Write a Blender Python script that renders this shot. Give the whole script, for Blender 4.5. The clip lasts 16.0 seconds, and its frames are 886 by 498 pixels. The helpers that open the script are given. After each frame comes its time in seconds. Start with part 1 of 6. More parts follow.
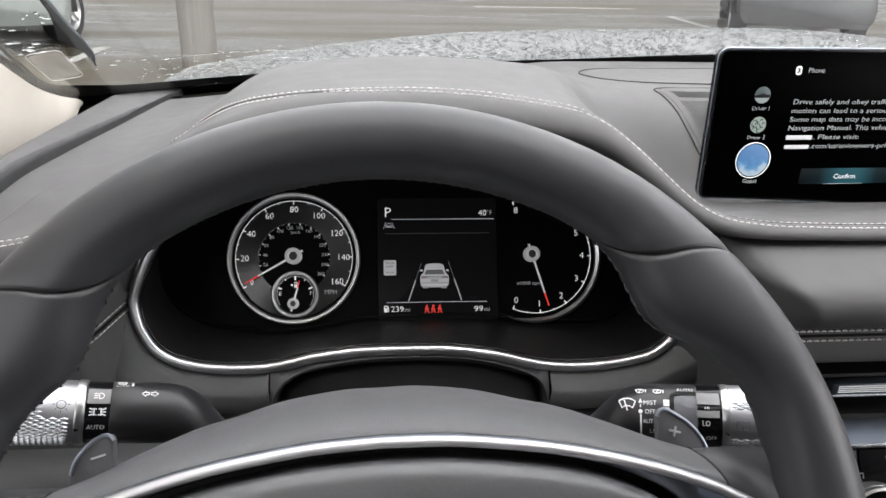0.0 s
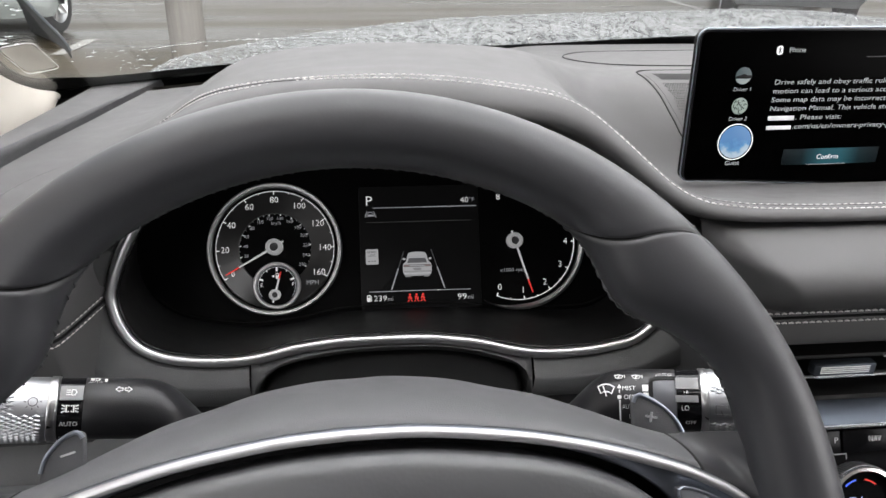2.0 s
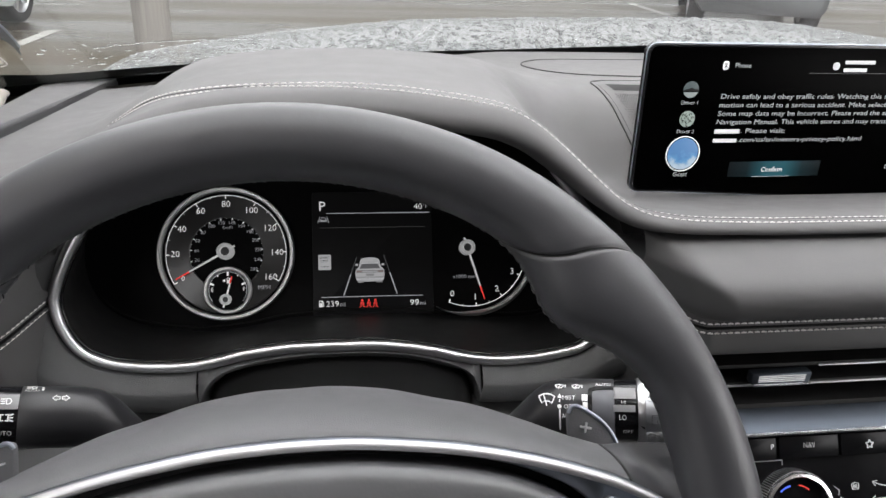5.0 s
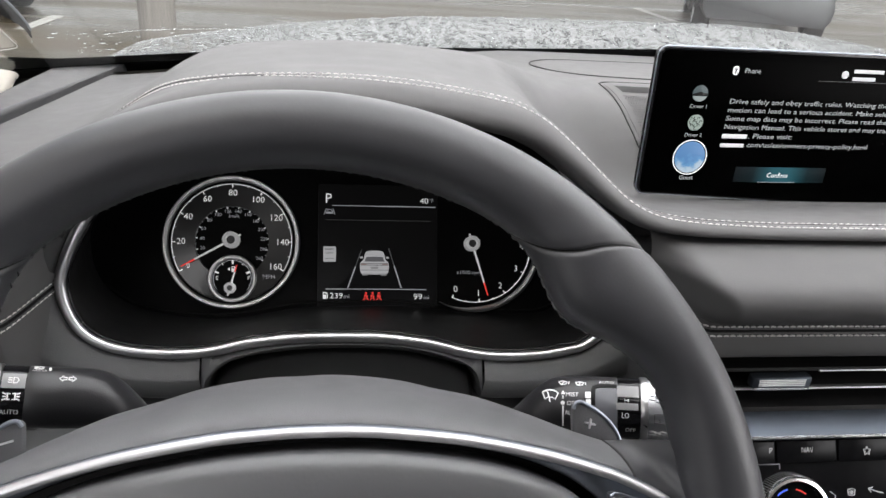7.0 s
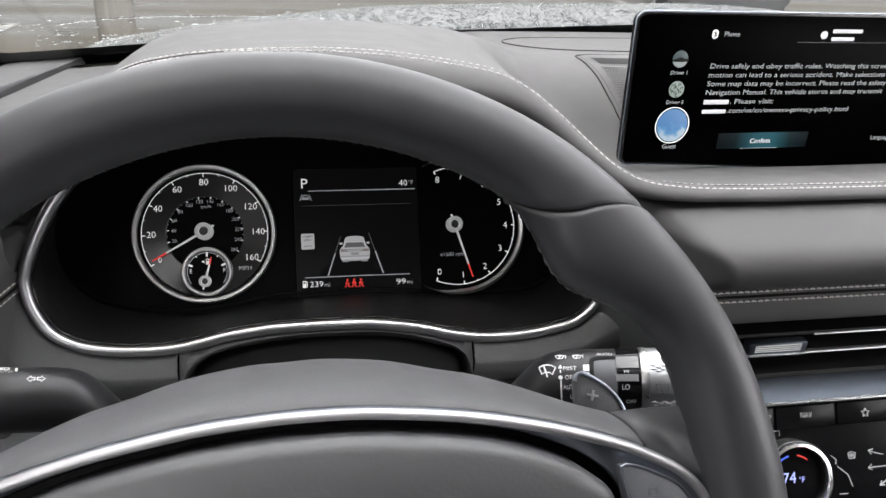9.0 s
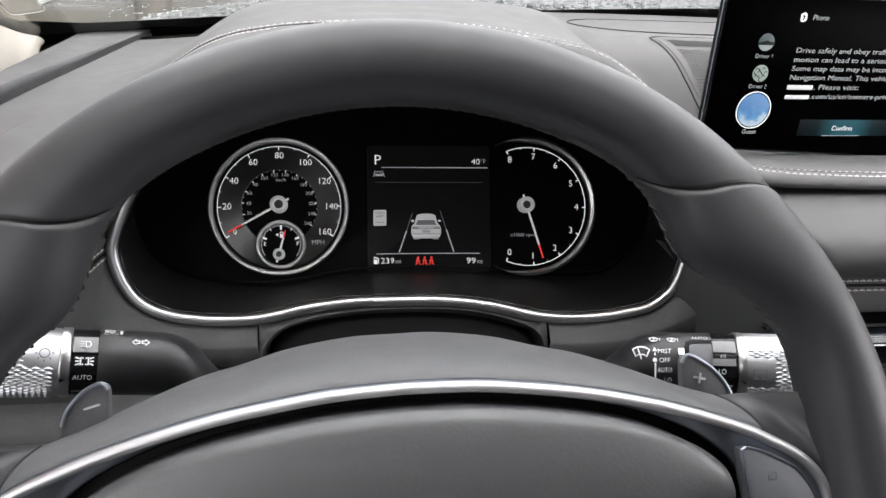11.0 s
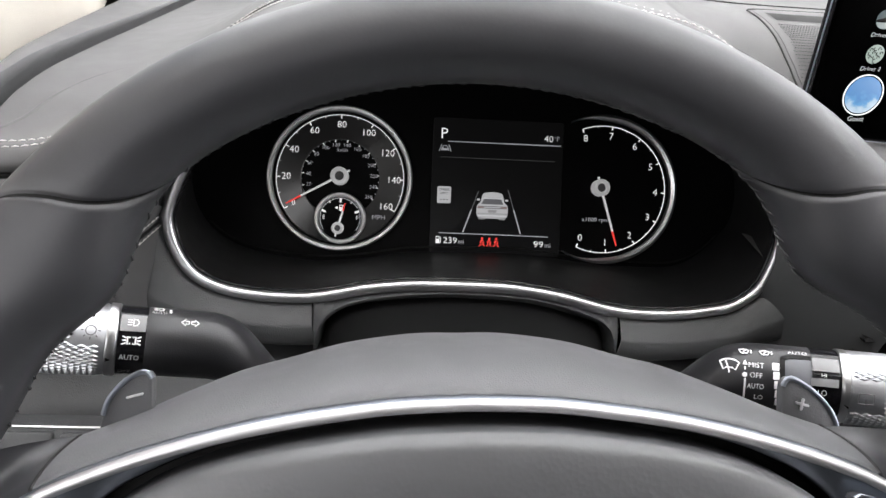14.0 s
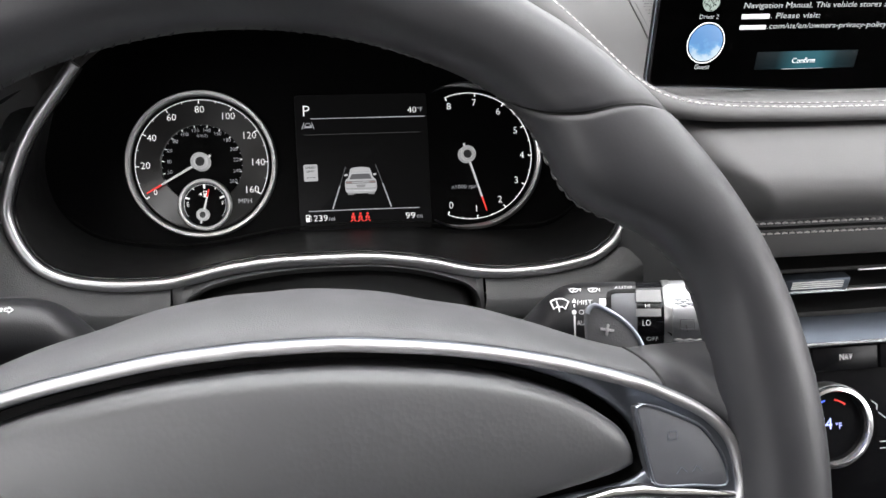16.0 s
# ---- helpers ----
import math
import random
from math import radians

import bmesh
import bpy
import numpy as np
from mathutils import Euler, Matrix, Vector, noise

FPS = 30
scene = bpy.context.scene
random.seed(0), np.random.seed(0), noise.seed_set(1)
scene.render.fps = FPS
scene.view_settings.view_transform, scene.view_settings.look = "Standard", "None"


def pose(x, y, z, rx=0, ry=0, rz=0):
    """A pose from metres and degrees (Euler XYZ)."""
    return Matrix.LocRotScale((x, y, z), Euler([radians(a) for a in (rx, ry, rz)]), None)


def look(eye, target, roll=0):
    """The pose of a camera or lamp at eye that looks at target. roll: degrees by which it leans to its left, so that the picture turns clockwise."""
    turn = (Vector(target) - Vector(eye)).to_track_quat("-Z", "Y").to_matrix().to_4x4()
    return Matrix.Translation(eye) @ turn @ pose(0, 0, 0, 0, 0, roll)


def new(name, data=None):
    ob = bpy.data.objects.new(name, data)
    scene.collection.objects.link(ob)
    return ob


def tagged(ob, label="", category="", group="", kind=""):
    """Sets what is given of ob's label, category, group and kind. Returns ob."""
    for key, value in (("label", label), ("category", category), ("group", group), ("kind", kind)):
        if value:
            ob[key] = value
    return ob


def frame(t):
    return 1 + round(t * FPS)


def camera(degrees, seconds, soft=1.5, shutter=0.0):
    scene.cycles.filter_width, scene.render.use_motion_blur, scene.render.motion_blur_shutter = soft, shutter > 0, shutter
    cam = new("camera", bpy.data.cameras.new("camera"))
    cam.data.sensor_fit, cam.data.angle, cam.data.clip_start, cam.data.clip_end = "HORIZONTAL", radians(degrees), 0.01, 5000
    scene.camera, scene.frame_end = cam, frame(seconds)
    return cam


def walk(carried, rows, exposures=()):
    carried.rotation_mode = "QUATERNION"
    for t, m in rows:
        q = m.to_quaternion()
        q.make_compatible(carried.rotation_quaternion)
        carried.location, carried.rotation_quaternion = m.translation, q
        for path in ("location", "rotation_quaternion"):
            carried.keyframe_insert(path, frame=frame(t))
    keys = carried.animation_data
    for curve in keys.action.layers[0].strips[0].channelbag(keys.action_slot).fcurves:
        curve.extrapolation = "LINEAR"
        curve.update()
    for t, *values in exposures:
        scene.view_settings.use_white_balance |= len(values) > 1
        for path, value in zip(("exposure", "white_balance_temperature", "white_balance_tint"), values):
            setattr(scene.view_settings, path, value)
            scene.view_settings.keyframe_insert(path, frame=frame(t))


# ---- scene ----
cam = camera(62.6, 16.0)
PATH = [
    (0, (-0.026, 0.067, 1.391), (0.145, 1.89, 0.588), 1.5),
    (0.5, (-0.023, 0.073, 1.385), (0.142, 1.89, 0.568), 1.3),
    (1, (-0.02, 0.07, 1.39), (0.148, 1.884, 0.567), 1.0),
    (1.5, (-0.018, 0.07, 1.391), (0.159, 1.881, 0.56), 0.9),
    (2, (-0.015, 0.07, 1.39), (0.167, 1.878, 0.555), 0.6),
    (2.5, (-0.015, 0.072, 1.39), (0.169, 1.874, 0.541), 0.5),
    (3, (-0.013, 0.068, 1.393), (0.187, 1.869, 0.547), 0.8),
    (3.5, (-0.006, 0.066, 1.397), (0.221, 1.864, 0.551), 1.2),
    (3.7, (0.001, 0.061, 1.403), (0.239, 1.858, 0.559), 1.4),
    (5.8, (-0.006, 0.075, 1.394), (0.267, 1.872, 0.561), 2.8),
    (6, (-0.007, 0.076, 1.394), (0.261, 1.87, 0.552), 3.2),
    (6.5, (-0.012, 0.071, 1.392), (0.261, 1.866, 0.552), 3.9),
    (7, (-0.009, 0.066, 1.395), (0.266, 1.861, 0.557), 4.3),
    (7.5, (-0.008, 0.07, 1.393), (0.302, 1.862, 0.561), 3.9),
    (8, (-0.007, 0.075, 1.387), (0.329, 1.862, 0.552), 3.0),
    (8.5, (-0.01, 0.077, 1.379), (0.336, 1.859, 0.54), 2.5),
    (10.8, (-0.035, 0.079, 1.377), (0.265, 1.848, 0.493), 3.6),
    (11, (-0.049, 0.083, 1.372), (0.23, 1.853, 0.484), 3.4),
    (11.5, (-0.046, 0.088, 1.365), (0.21, 1.848, 0.451), 3.2),
    (12, (-0.026, 0.099, 1.36), (0.226, 1.842, 0.412), 2.7),
    (12.5, (-0.028, 0.099, 1.355), (0.21, 1.823, 0.368), 2.2),
    (13, (-0.058, 0.113, 1.353), (0.145, 1.844, 0.371), 3.2),
    (13.5, (-0.055, 0.108, 1.365), (0.121, 1.843, 0.385), 4.1),
    (14, (-0.053, 0.115, 1.367), (0.079, 1.855, 0.389), 4.2),
    (14.5, (-0.044, 0.116, 1.366), (0.062, 1.86, 0.393), 3.9),
    (15, (-0.033, 0.114, 1.365), (0.067, 1.858, 0.39), 2.2),
    (15.5, (-0.007, 0.109, 1.355), (0.191, 1.845, 0.383), 1.7),
    (16, (0.005, 0.101, 1.353), (0.265, 1.828, 0.378), 1.4),
]
walk(cam, [(t, look(eye, target, roll)) for t, eye, target, roll in PATH],
     ((0, 0.08), (8.6, 0.13), (11, 0.20), (12.5, 0.51), (14.5, 0.42), (16, 0.62)))
from mathutils.bvhtree import BVHTree

# ---- world and light ----
world = bpy.data.worlds.new("overcast_sky")
scene.world = world
world.use_nodes = True
wn = world.node_tree
wn.nodes.clear()
sky = wn.nodes.new("ShaderNodeTexSky")
sky.sky_type, sky.sun_disc = "NISHITA", False
sky.sun_elevation, sky.sun_rotation = radians(48), radians(150)
sky.air_density, sky.dust_density = 1.0, 4.0
grey = wn.nodes.new("ShaderNodeHueSaturation")
grey.inputs["Saturation"].default_value = 0.04
bg = wn.nodes.new("ShaderNodeBackground")
bg.inputs["Strength"].default_value = 0.36
wout = wn.nodes.new("ShaderNodeOutputWorld")
wn.links.new(sky.outputs[0], grey.inputs["Color"])
wn.links.new(grey.outputs[0], bg.inputs["Color"])
wn.links.new(bg.outputs[0], wout.inputs["Surface"])

sun_data = bpy.data.lights.new("sun", "SUN")
sun_data.energy, sun_data.angle, sun_data.color = 0.8, radians(25), (1.0, 0.97, 0.93)
sun = new("sun", sun_data)
sun.matrix_world = look((0, 0, 10), (2.2, 3.8, 4.0))


def window_light(name, eye, target, sx, sy, watts):
    """An added area lamp that stands in for skylight through a window."""
    d = bpy.data.lights.new(name, "AREA")
    d.shape, d.size, d.size_y, d.energy, d.color = "RECTANGLE", sx, sy, watts, (1.0, 0.972, 0.995)
    o = new(name, d)
    o.matrix_world = look(eye, target)
    return o


window_light("side_window_light", (-0.42, 0.00, 1.45), (0.3, 0.20, 1.23), 0.9, 0.42, 1.35)
# set stronger than the near side to brighten the padded front
window_light("side_window_light", (1.16, 0.05, 1.42), (0.3, 0.25, 1.20), 0.8, 0.40, 5.6)
# hangs outside above the glass, in place of the sky there
window_light("windshield_light", (0.37, 0.60, 1.740), (0.37, 0.40, 1.30), 1.6, 1.05, 18.0)


# ---- materials ----
def material(name, base, rough=0.5, metal=0.0, vary=0.15, vary_scale=12.0, grain=0.0, grain_scale=900.0,
             rough_vary=0.08, glow=None, glow_strength=0.0, coat=0.0, spec=0.5, tint=None, stretch=(1, 1, 1)):
    m = bpy.data.materials.new(name)
    m.use_nodes = True
    t = m.node_tree
    b = t.nodes["Principled BSDF"]
    b.inputs["Roughness"].default_value, b.inputs["Metallic"].default_value = rough, metal
    b.inputs["Specular IOR Level"].default_value = spec
    b.inputs["Coat Weight"].default_value, b.inputs["Coat Roughness"].default_value = coat, 0.05
    co = t.nodes.new("ShaderNodeTexCoord")
    mp = t.nodes.new("ShaderNodeMapping")
    mp.inputs["Scale"].default_value = stretch
    t.links.new(co.outputs["Object"], mp.inputs["Vector"])
    n1 = t.nodes.new("ShaderNodeTexNoise")
    n1.inputs["Scale"].default_value, n1.inputs["Detail"].default_value = vary_scale, 5.0
    t.links.new(mp.outputs[0], n1.inputs["Vector"])
    mix = t.nodes.new("ShaderNodeMix")
    mix.data_type = "RGBA"
    lo = [c * (1 - vary) for c in base]
    hi = [min(1.0, c * (1 + vary)) for c in (tint or base)]
    mix.inputs[6].default_value, mix.inputs[7].default_value = (*lo, 1), (*hi, 1)
    t.links.new(n1.outputs["Fac"], mix.inputs[0])
    t.links.new(mix.outputs[2], b.inputs["Base Color"])
    mr = t.nodes.new("ShaderNodeMapRange")
    mr.inputs["To Min"].default_value = max(0.02, rough - rough_vary)
    mr.inputs["To Max"].default_value = min(1.0, rough + rough_vary)
    n2 = t.nodes.new("ShaderNodeTexNoise")
    n2.inputs["Scale"].default_value, n2.inputs["Detail"].default_value = vary_scale * 6, 3.0
    t.links.new(mp.outputs[0], n2.inputs["Vector"])
    t.links.new(n2.outputs["Fac"], mr.inputs["Value"])
    t.links.new(mr.outputs[0], b.inputs["Roughness"])
    if grain:
        v = t.nodes.new("ShaderNodeTexVoronoi")
        v.inputs["Scale"].default_value = grain_scale
        t.links.new(mp.outputs[0], v.inputs["Vector"])
        bp = t.nodes.new("ShaderNodeBump")
        bp.inputs["Strength"].default_value, bp.inputs["Distance"].default_value = grain, 0.0006
        t.links.new(v.outputs["Distance"], bp.inputs["Height"])
        t.links.new(bp.outputs[0], b.inputs["Normal"])
    if glow:
        b.inputs["Emission Color"].default_value, b.inputs["Emission Strength"].default_value = (*glow, 1), glow_strength
    return m


DASH = material("charcoal_soft_dash", (0.086, 0.085, 0.086), 0.55, grain=0.06, grain_scale=1100, vary=0.08, spec=0.25)
DASH_LOW = material("dark_dash_plastic", (0.060, 0.061, 0.063), 0.50, grain=0.3, grain_scale=1300, vary=0.1)
RIM = material("steering_leather", (0.0270, 0.0275, 0.0305), 0.44, spec=0.6, grain=0.02, grain_scale=700, vary=0.12)
PAD = material("airbag_leather", (0.057, 0.058, 0.061), 0.44, spec=0.9, grain=0.09, grain_scale=560, vary=0.1)
HUB = material("grey_hub_plastic", (0.092, 0.093, 0.098), 0.48, grain=0.15, grain_scale=1500, vary=0.08)
BLACK = material("matt_black_plastic", (0.0050, 0.0050, 0.0051), 0.55, vary=0.2, spec=0.17)
SEAM = material("seam_shadow_thread", (0.012, 0.012, 0.012), 0.8)
GLOSS = material("gloss_black", (0.006, 0.006, 0.007), 0.10, spec=0.3, vary=0.2, rough_vary=0.03)
DIAL = material("dial_black", (0.0022, 0.0022, 0.0024), 0.5, vary=0.2, spec=0.08)
DIAL_RING = material("spun_black_dial_ring", (0.012, 0.012, 0.0125), 0.30, spec=1.0, vary=0.2, vary_scale=40, rough_vary=0.05)
CHROME = material("satin_chrome", (0.82, 0.82, 0.83), 0.22, metal=1.0, vary=0.04, rough_vary=0.04)
SATIN = material("satin_aluminium", (0.30, 0.325, 0.37), 0.38, metal=1.0, vary=0.06, rough_vary=0.05)
BRUSHED = material("brushed_metal", (0.62, 0.62, 0.63), 0.30, metal=1.0, vary=0.06, rough_vary=0.05)
KNURL = material("knurled_aluminium", (0.56, 0.57, 0.595), 0.38, metal=1.0, vary=0.05)
BEZEL = material("satin_bezel_chrome", (0.72, 0.72, 0.74), 0.36, metal=1.0, vary=0.04)
GAUGE = material("bright_gauge_ring", (0.80, 0.80, 0.81), 0.38, metal=1.0, vary=0.04)
# faint glow added because little light reaches the hub rings
RING = material("pointer_hub_added_glow", (0.60, 0.60, 0.61), 0.42, metal=0.1, vary=0.06, glow=(1, 1, 1), glow_strength=0.16)
THREAD = material("pale_thread", (0.72, 0.69, 0.68), 0.7, vary=0.12, vary_scale=300)
ENGRAVED = material("engraved_grey_mark", (0.22, 0.22, 0.23), 0.5, metal=0.6, vary=0.1)
STITCH = material("dark_lacing_thread", (0.045, 0.045, 0.047), 0.7, vary=0.3, vary_scale=300)
SWITCH = material("grey_switch_plastic", (0.085, 0.088, 0.098), 0.42, vary=0.06)
EDGE = material("satin_bright_edge", (0.66, 0.655, 0.67), 0.46, metal=1.0, vary=0.05, rough_vary=0.05)
PIANO = material("dull_black_panel", (0.004, 0.004, 0.0045), 0.22, spec=0.07, vary=0.2, rough_vary=0.05)
STRIP = material("brushed_dark_strip", (0.094, 0.107, 0.130), 0.45, metal=1.0, vary=0.08, vary_scale=30, stretch=(0.2, 4, 4))
CREAM = material("cream_pillar_cloth", (0.70, 0.66, 0.59), 0.85, grain=0.5, grain_scale=1600, vary=0.05, vary_scale=40)
CABIN = material("dark_cabin_lining", (0.05, 0.05, 0.052), 0.8, vary=0.2)
ROOFCLOTH = material("cream_roof_lining", (0.62, 0.59, 0.54), 0.9, vary=0.06)
WHITE_GLOW = material("lit_white_marking", (0.6, 0.6, 0.6), 0.6, glow=(1, 1, 1), glow_strength=0.55, vary=0.0)
TEXT_GLOW = material("lit_message_text", (0.02, 0.02, 0.02), 0.5, glow=(0.86, 0.90, 0.92), glow_strength=0.55, vary=0.05)
DIM_GLOW = material("lit_grey_marking", (0.4, 0.4, 0.4), 0.6, glow=(0.9, 0.92, 1), glow_strength=0.22, vary=0.0)
LINE_GLOW = material("lit_thin_line", (0.3, 0.3, 0.3), 0.6, glow=(0.9, 0.92, 1), glow_strength=0.22, vary=0.0)
RED_GLOW = material("lit_red_marking", (0.5, 0.03, 0.02), 0.6, glow=(1, 0.06, 0.05), glow_strength=0.50, vary=0.0)
BLUE_GLOW = material("lit_blue_digit", (0.3, 0.35, 0.8), 0.6, glow=(0.45, 0.5, 1.0), glow_strength=0.7, vary=0.0)
BLUE_ARC = material("lit_blue_arc", (0.05, 0.1, 0.7), 0.6, glow=(0.1, 0.2, 1.0), glow_strength=0.6, vary=0.0)
TEAL_GLOW = material("teal_button_fill", (0.004, 0.006, 0.007), 0.5, spec=0.05, glow=(0.03, 0.15, 0.20), glow_strength=0.6, vary=0.25, vary_scale=20)
CAVITY = material("black_recess_plastic", (0.010, 0.010, 0.0102), 0.42, vary=0.2, spec=0.35)
LCD = material("lcd_black", (0.003, 0.003, 0.004), 0.4, spec=0.12, glow=(0.52, 0.51, 0.50), glow_strength=0.0042, vary=0.1)
SCREEN = material("screen_black_glass", (0.0002, 0.0002, 0.0002), 0.25, spec=0.012, rough_vary=0.03, vary=0.1)
NEEDLE = material("white_needle", (0.75, 0.75, 0.75), 0.4, glow=(1, 1, 1), glow_strength=0.25, vary=0.0)
PRINT = material("white_print", (0.72, 0.72, 0.72), 0.6, vary=0.05)
RUBBER = material("tyre_rubber", (0.018, 0.018, 0.019), 0.75, vary=0.25, vary_scale=30)
def fading(m):
    """Lets a lit fill die away towards both ends of its part."""
    t = m.node_tree
    co, sx, rp = (t.nodes.new(k) for k in ("ShaderNodeTexCoord", "ShaderNodeSeparateXYZ", "ShaderNodeValToRGB"))
    t.links.new(co.outputs["Generated"], sx.inputs[0])
    t.links.new(sx.outputs["X"], rp.inputs["Fac"])
    for pos, v in ((0.0, 0.0), (0.20, 0.06), (0.42, 0.85), (0.60, 0.9), (0.80, 0.12), (1.0, 0.0)):
        e = rp.color_ramp.elements[0] if pos == 0 else rp.color_ramp.elements[-1] if pos == 1 else rp.color_ramp.elements.new(pos)
        e.color = (0.03 * v, 0.15 * v, 0.19 * v, 1)
    b = t.nodes["Principled BSDF"]
    t.links.new(rp.outputs["Color"], b.inputs["Emission Color"])


def spun(m, amount):
    """Turned metal: sheen drawn out round the centre of the part."""
    t = m.node_tree
    tg = t.nodes.new("ShaderNodeTangent")
    tg.direction_type, tg.axis = "RADIAL", "Z"
    b = t.nodes["Principled BSDF"]
    b.inputs["Anisotropic"].default_value, b.inputs["Anisotropic Rotation"].default_value = amount, 0.25
    t.links.new(tg.outputs[0], b.inputs["Tangent"])


spun(DIAL_RING, 0.85)
fading(TEAL_GLOW)
SKY_PIC = material("sky_and_cloud_picture", (0.02, 0.02, 0.02), 0.5, glow=(0.10, 0.28, 0.55), glow_strength=0.85)


def clouded(m):
    """White clouds that gather towards the lower half of a lit sky picture."""
    t = m.node_tree
    co, sx, nz, ad, rp = (t.nodes.new(k) for k in ("ShaderNodeTexCoord", "ShaderNodeSeparateXYZ", "ShaderNodeTexNoise", "ShaderNodeMath", "ShaderNodeValToRGB"))
    t.links.new(co.outputs["Generated"], sx.inputs[0])
    t.links.new(co.outputs["Generated"], nz.inputs["Vector"])
    nz.inputs["Scale"].default_value, nz.inputs["Detail"].default_value = 4.2, 5.0
    ad.operation = "MULTIPLY_ADD"
    t.links.new(nz.outputs["Fac"], ad.inputs[0])
    ad.inputs[1].default_value = 0.8
    inv = t.nodes.new("ShaderNodeMath")
    inv.operation = "MULTIPLY"
    inv.inputs[1].default_value = -0.78
    t.links.new(sx.outputs["Y"], inv.inputs[0])
    t.links.new(inv.outputs[0], ad.inputs[2])
    t.links.new(ad.outputs[0], rp.inputs["Fac"])
    for e, (pos, c) in zip((rp.color_ramp.elements[0], rp.color_ramp.elements[1], rp.color_ramp.elements.new(0.17), rp.color_ramp.elements.new(0.26)), ((0.0, (0.06, 0.22, 0.50)), (0.5, (0.52, 0.60, 0.68)), (0.13, (0.09, 0.29, 0.57)), (0.24, (0.40, 0.53, 0.66)))):
        e.position, e.color = pos, (*c, 1)
    t.links.new(rp.outputs["Color"], t.nodes["Principled BSDF"].inputs["Emission Color"])


clouded(SKY_PIC)
SNOW_PIC = material("pale_picture", (0.02, 0.02, 0.02), 0.5, glow=(0.55, 0.62, 0.62), glow_strength=0.5, vary=0.3, vary_scale=300)
DARK_PIC = material("dark_teal_picture", (0.02, 0.02, 0.02), 0.5, glow=(0.06, 0.10, 0.11), glow_strength=0.6, vary=0.3, vary_scale=200)
LEAF_PIC = material("mottled_picture", (0.02, 0.02, 0.02), 0.5, glow=(0.42, 0.52, 0.46), glow_strength=0.62, vary=0.5, vary_scale=400)
CAR_ICON = material("lit_car_picture", (0.02, 0.02, 0.02), 0.5, glow=(0.75, 0.75, 0.77), glow_strength=0.40, vary=0.15, vary_scale=200)
FAINT_GLOW = material("faint_lit_line", (0.02, 0.02, 0.02), 0.5, glow=(0.8, 0.8, 0.8), glow_strength=0.035, vary=0.1)
CAR_ICON_SHADE = material("lit_car_picture_shade", (0.02, 0.02, 0.02), 0.5, glow=(0.42, 0.42, 0.43), glow_strength=0.40, vary=0.2, vary_scale=200)
CAR_ICON_LAMP = material("lit_car_picture_lamp", (0.02, 0.02, 0.02), 0.5, glow=(0.45, 0.30, 0.28), glow_strength=0.40, vary=0.2, vary_scale=200)
CAR_ICON_DARK = material("lit_car_picture_dark", (0.02, 0.02, 0.02), 0.5, glow=(0.14, 0.14, 0.15), glow_strength=0.5, vary=0.2, vary_scale=200)


def glass(name, tint=(1, 1, 1), rough=0.0, film=0.0):
    m = bpy.data.materials.new(name)
    m.use_nodes = True
    t = m.node_tree
    b = t.nodes["Principled BSDF"]
    b.inputs["Base Color"].default_value = (*tint, 1)
    b.inputs["Roughness"].default_value, b.inputs["IOR"].default_value = rough, 1.45
    b.inputs["Transmission Weight"].default_value = 1.0
    return m


PANE = glass("clear_glass", (0.95, 0.97, 0.96))
DROP = glass("water_drop", (0.97, 0.98, 0.98))
DROP.node_tree.nodes["Principled BSDF"].inputs["IOR"].default_value = 1.33


# ---- builders ----
def finish(me, mat, sharp=38):
    me.materials.append(mat)
    me.shade_smooth()
    me.set_sharp_from_angle(angle=radians(sharp))
    return me


def part(name, bm, mat, parent=None, label="", sharp=38, kind=""):
    """Links a bmesh, or a mesh, as one object under a thing or a part."""
    if isinstance(bm, bmesh.types.BMesh):
        me = bpy.data.meshes.new(name)
        bmesh.ops.recalc_face_normals(bm, faces=bm.faces)
        bm.to_mesh(me)
        bm.free()
    else:
        me = bm
        me.name = name
    finish(me, mat, sharp)
    ob = new(name, me)
    if parent:
        ob.parent = parent
    return tagged(ob, label, kind=kind)


def thing(name, matrix, label, category, group="", kind=""):
    ob = new(name)
    ob.empty_display_size = 0.02
    ob.matrix_world = matrix
    return tagged(ob, label, category, group, kind)


def leaning(x, y, z, lean, yaw=0.0, roll=0.0):
    """A frame whose x is right, y up the leaning plane, z out of it towards the driver."""
    a, b = radians(lean), radians(yaw)
    r = Vector((math.cos(b), math.sin(b), 0))
    f = Vector((-math.sin(b), math.cos(b), 0))
    u = f * math.sin(a) + Vector((0, 0, math.cos(a)))
    n = r.cross(u)
    m = Matrix((r, u, n)).transposed().to_4x4()
    m.translation = (x, y, z)
    return m @ pose(0, 0, 0, 0, 0, roll)


def loft(rings, closed=False, ends=False, bm=None):
    """Quads between rows of points; closed: each row is a loop; ends: loops are filled at both ends."""
    bm = bm or bmesh.new()
    rows = [[bm.verts.new(p) for p in r] for r in rings]
    n = len(rows[0])
    for a, b in zip(rows, rows[1:]):
        for i in range(n if closed else n - 1):
            j = (i + 1) % n
            bm.faces.new((a[i], a[j], b[j], b[i]))
    if ends:
        bm.faces.new(rows[0][::-1])
        bm.faces.new(rows[-1])
    return bm


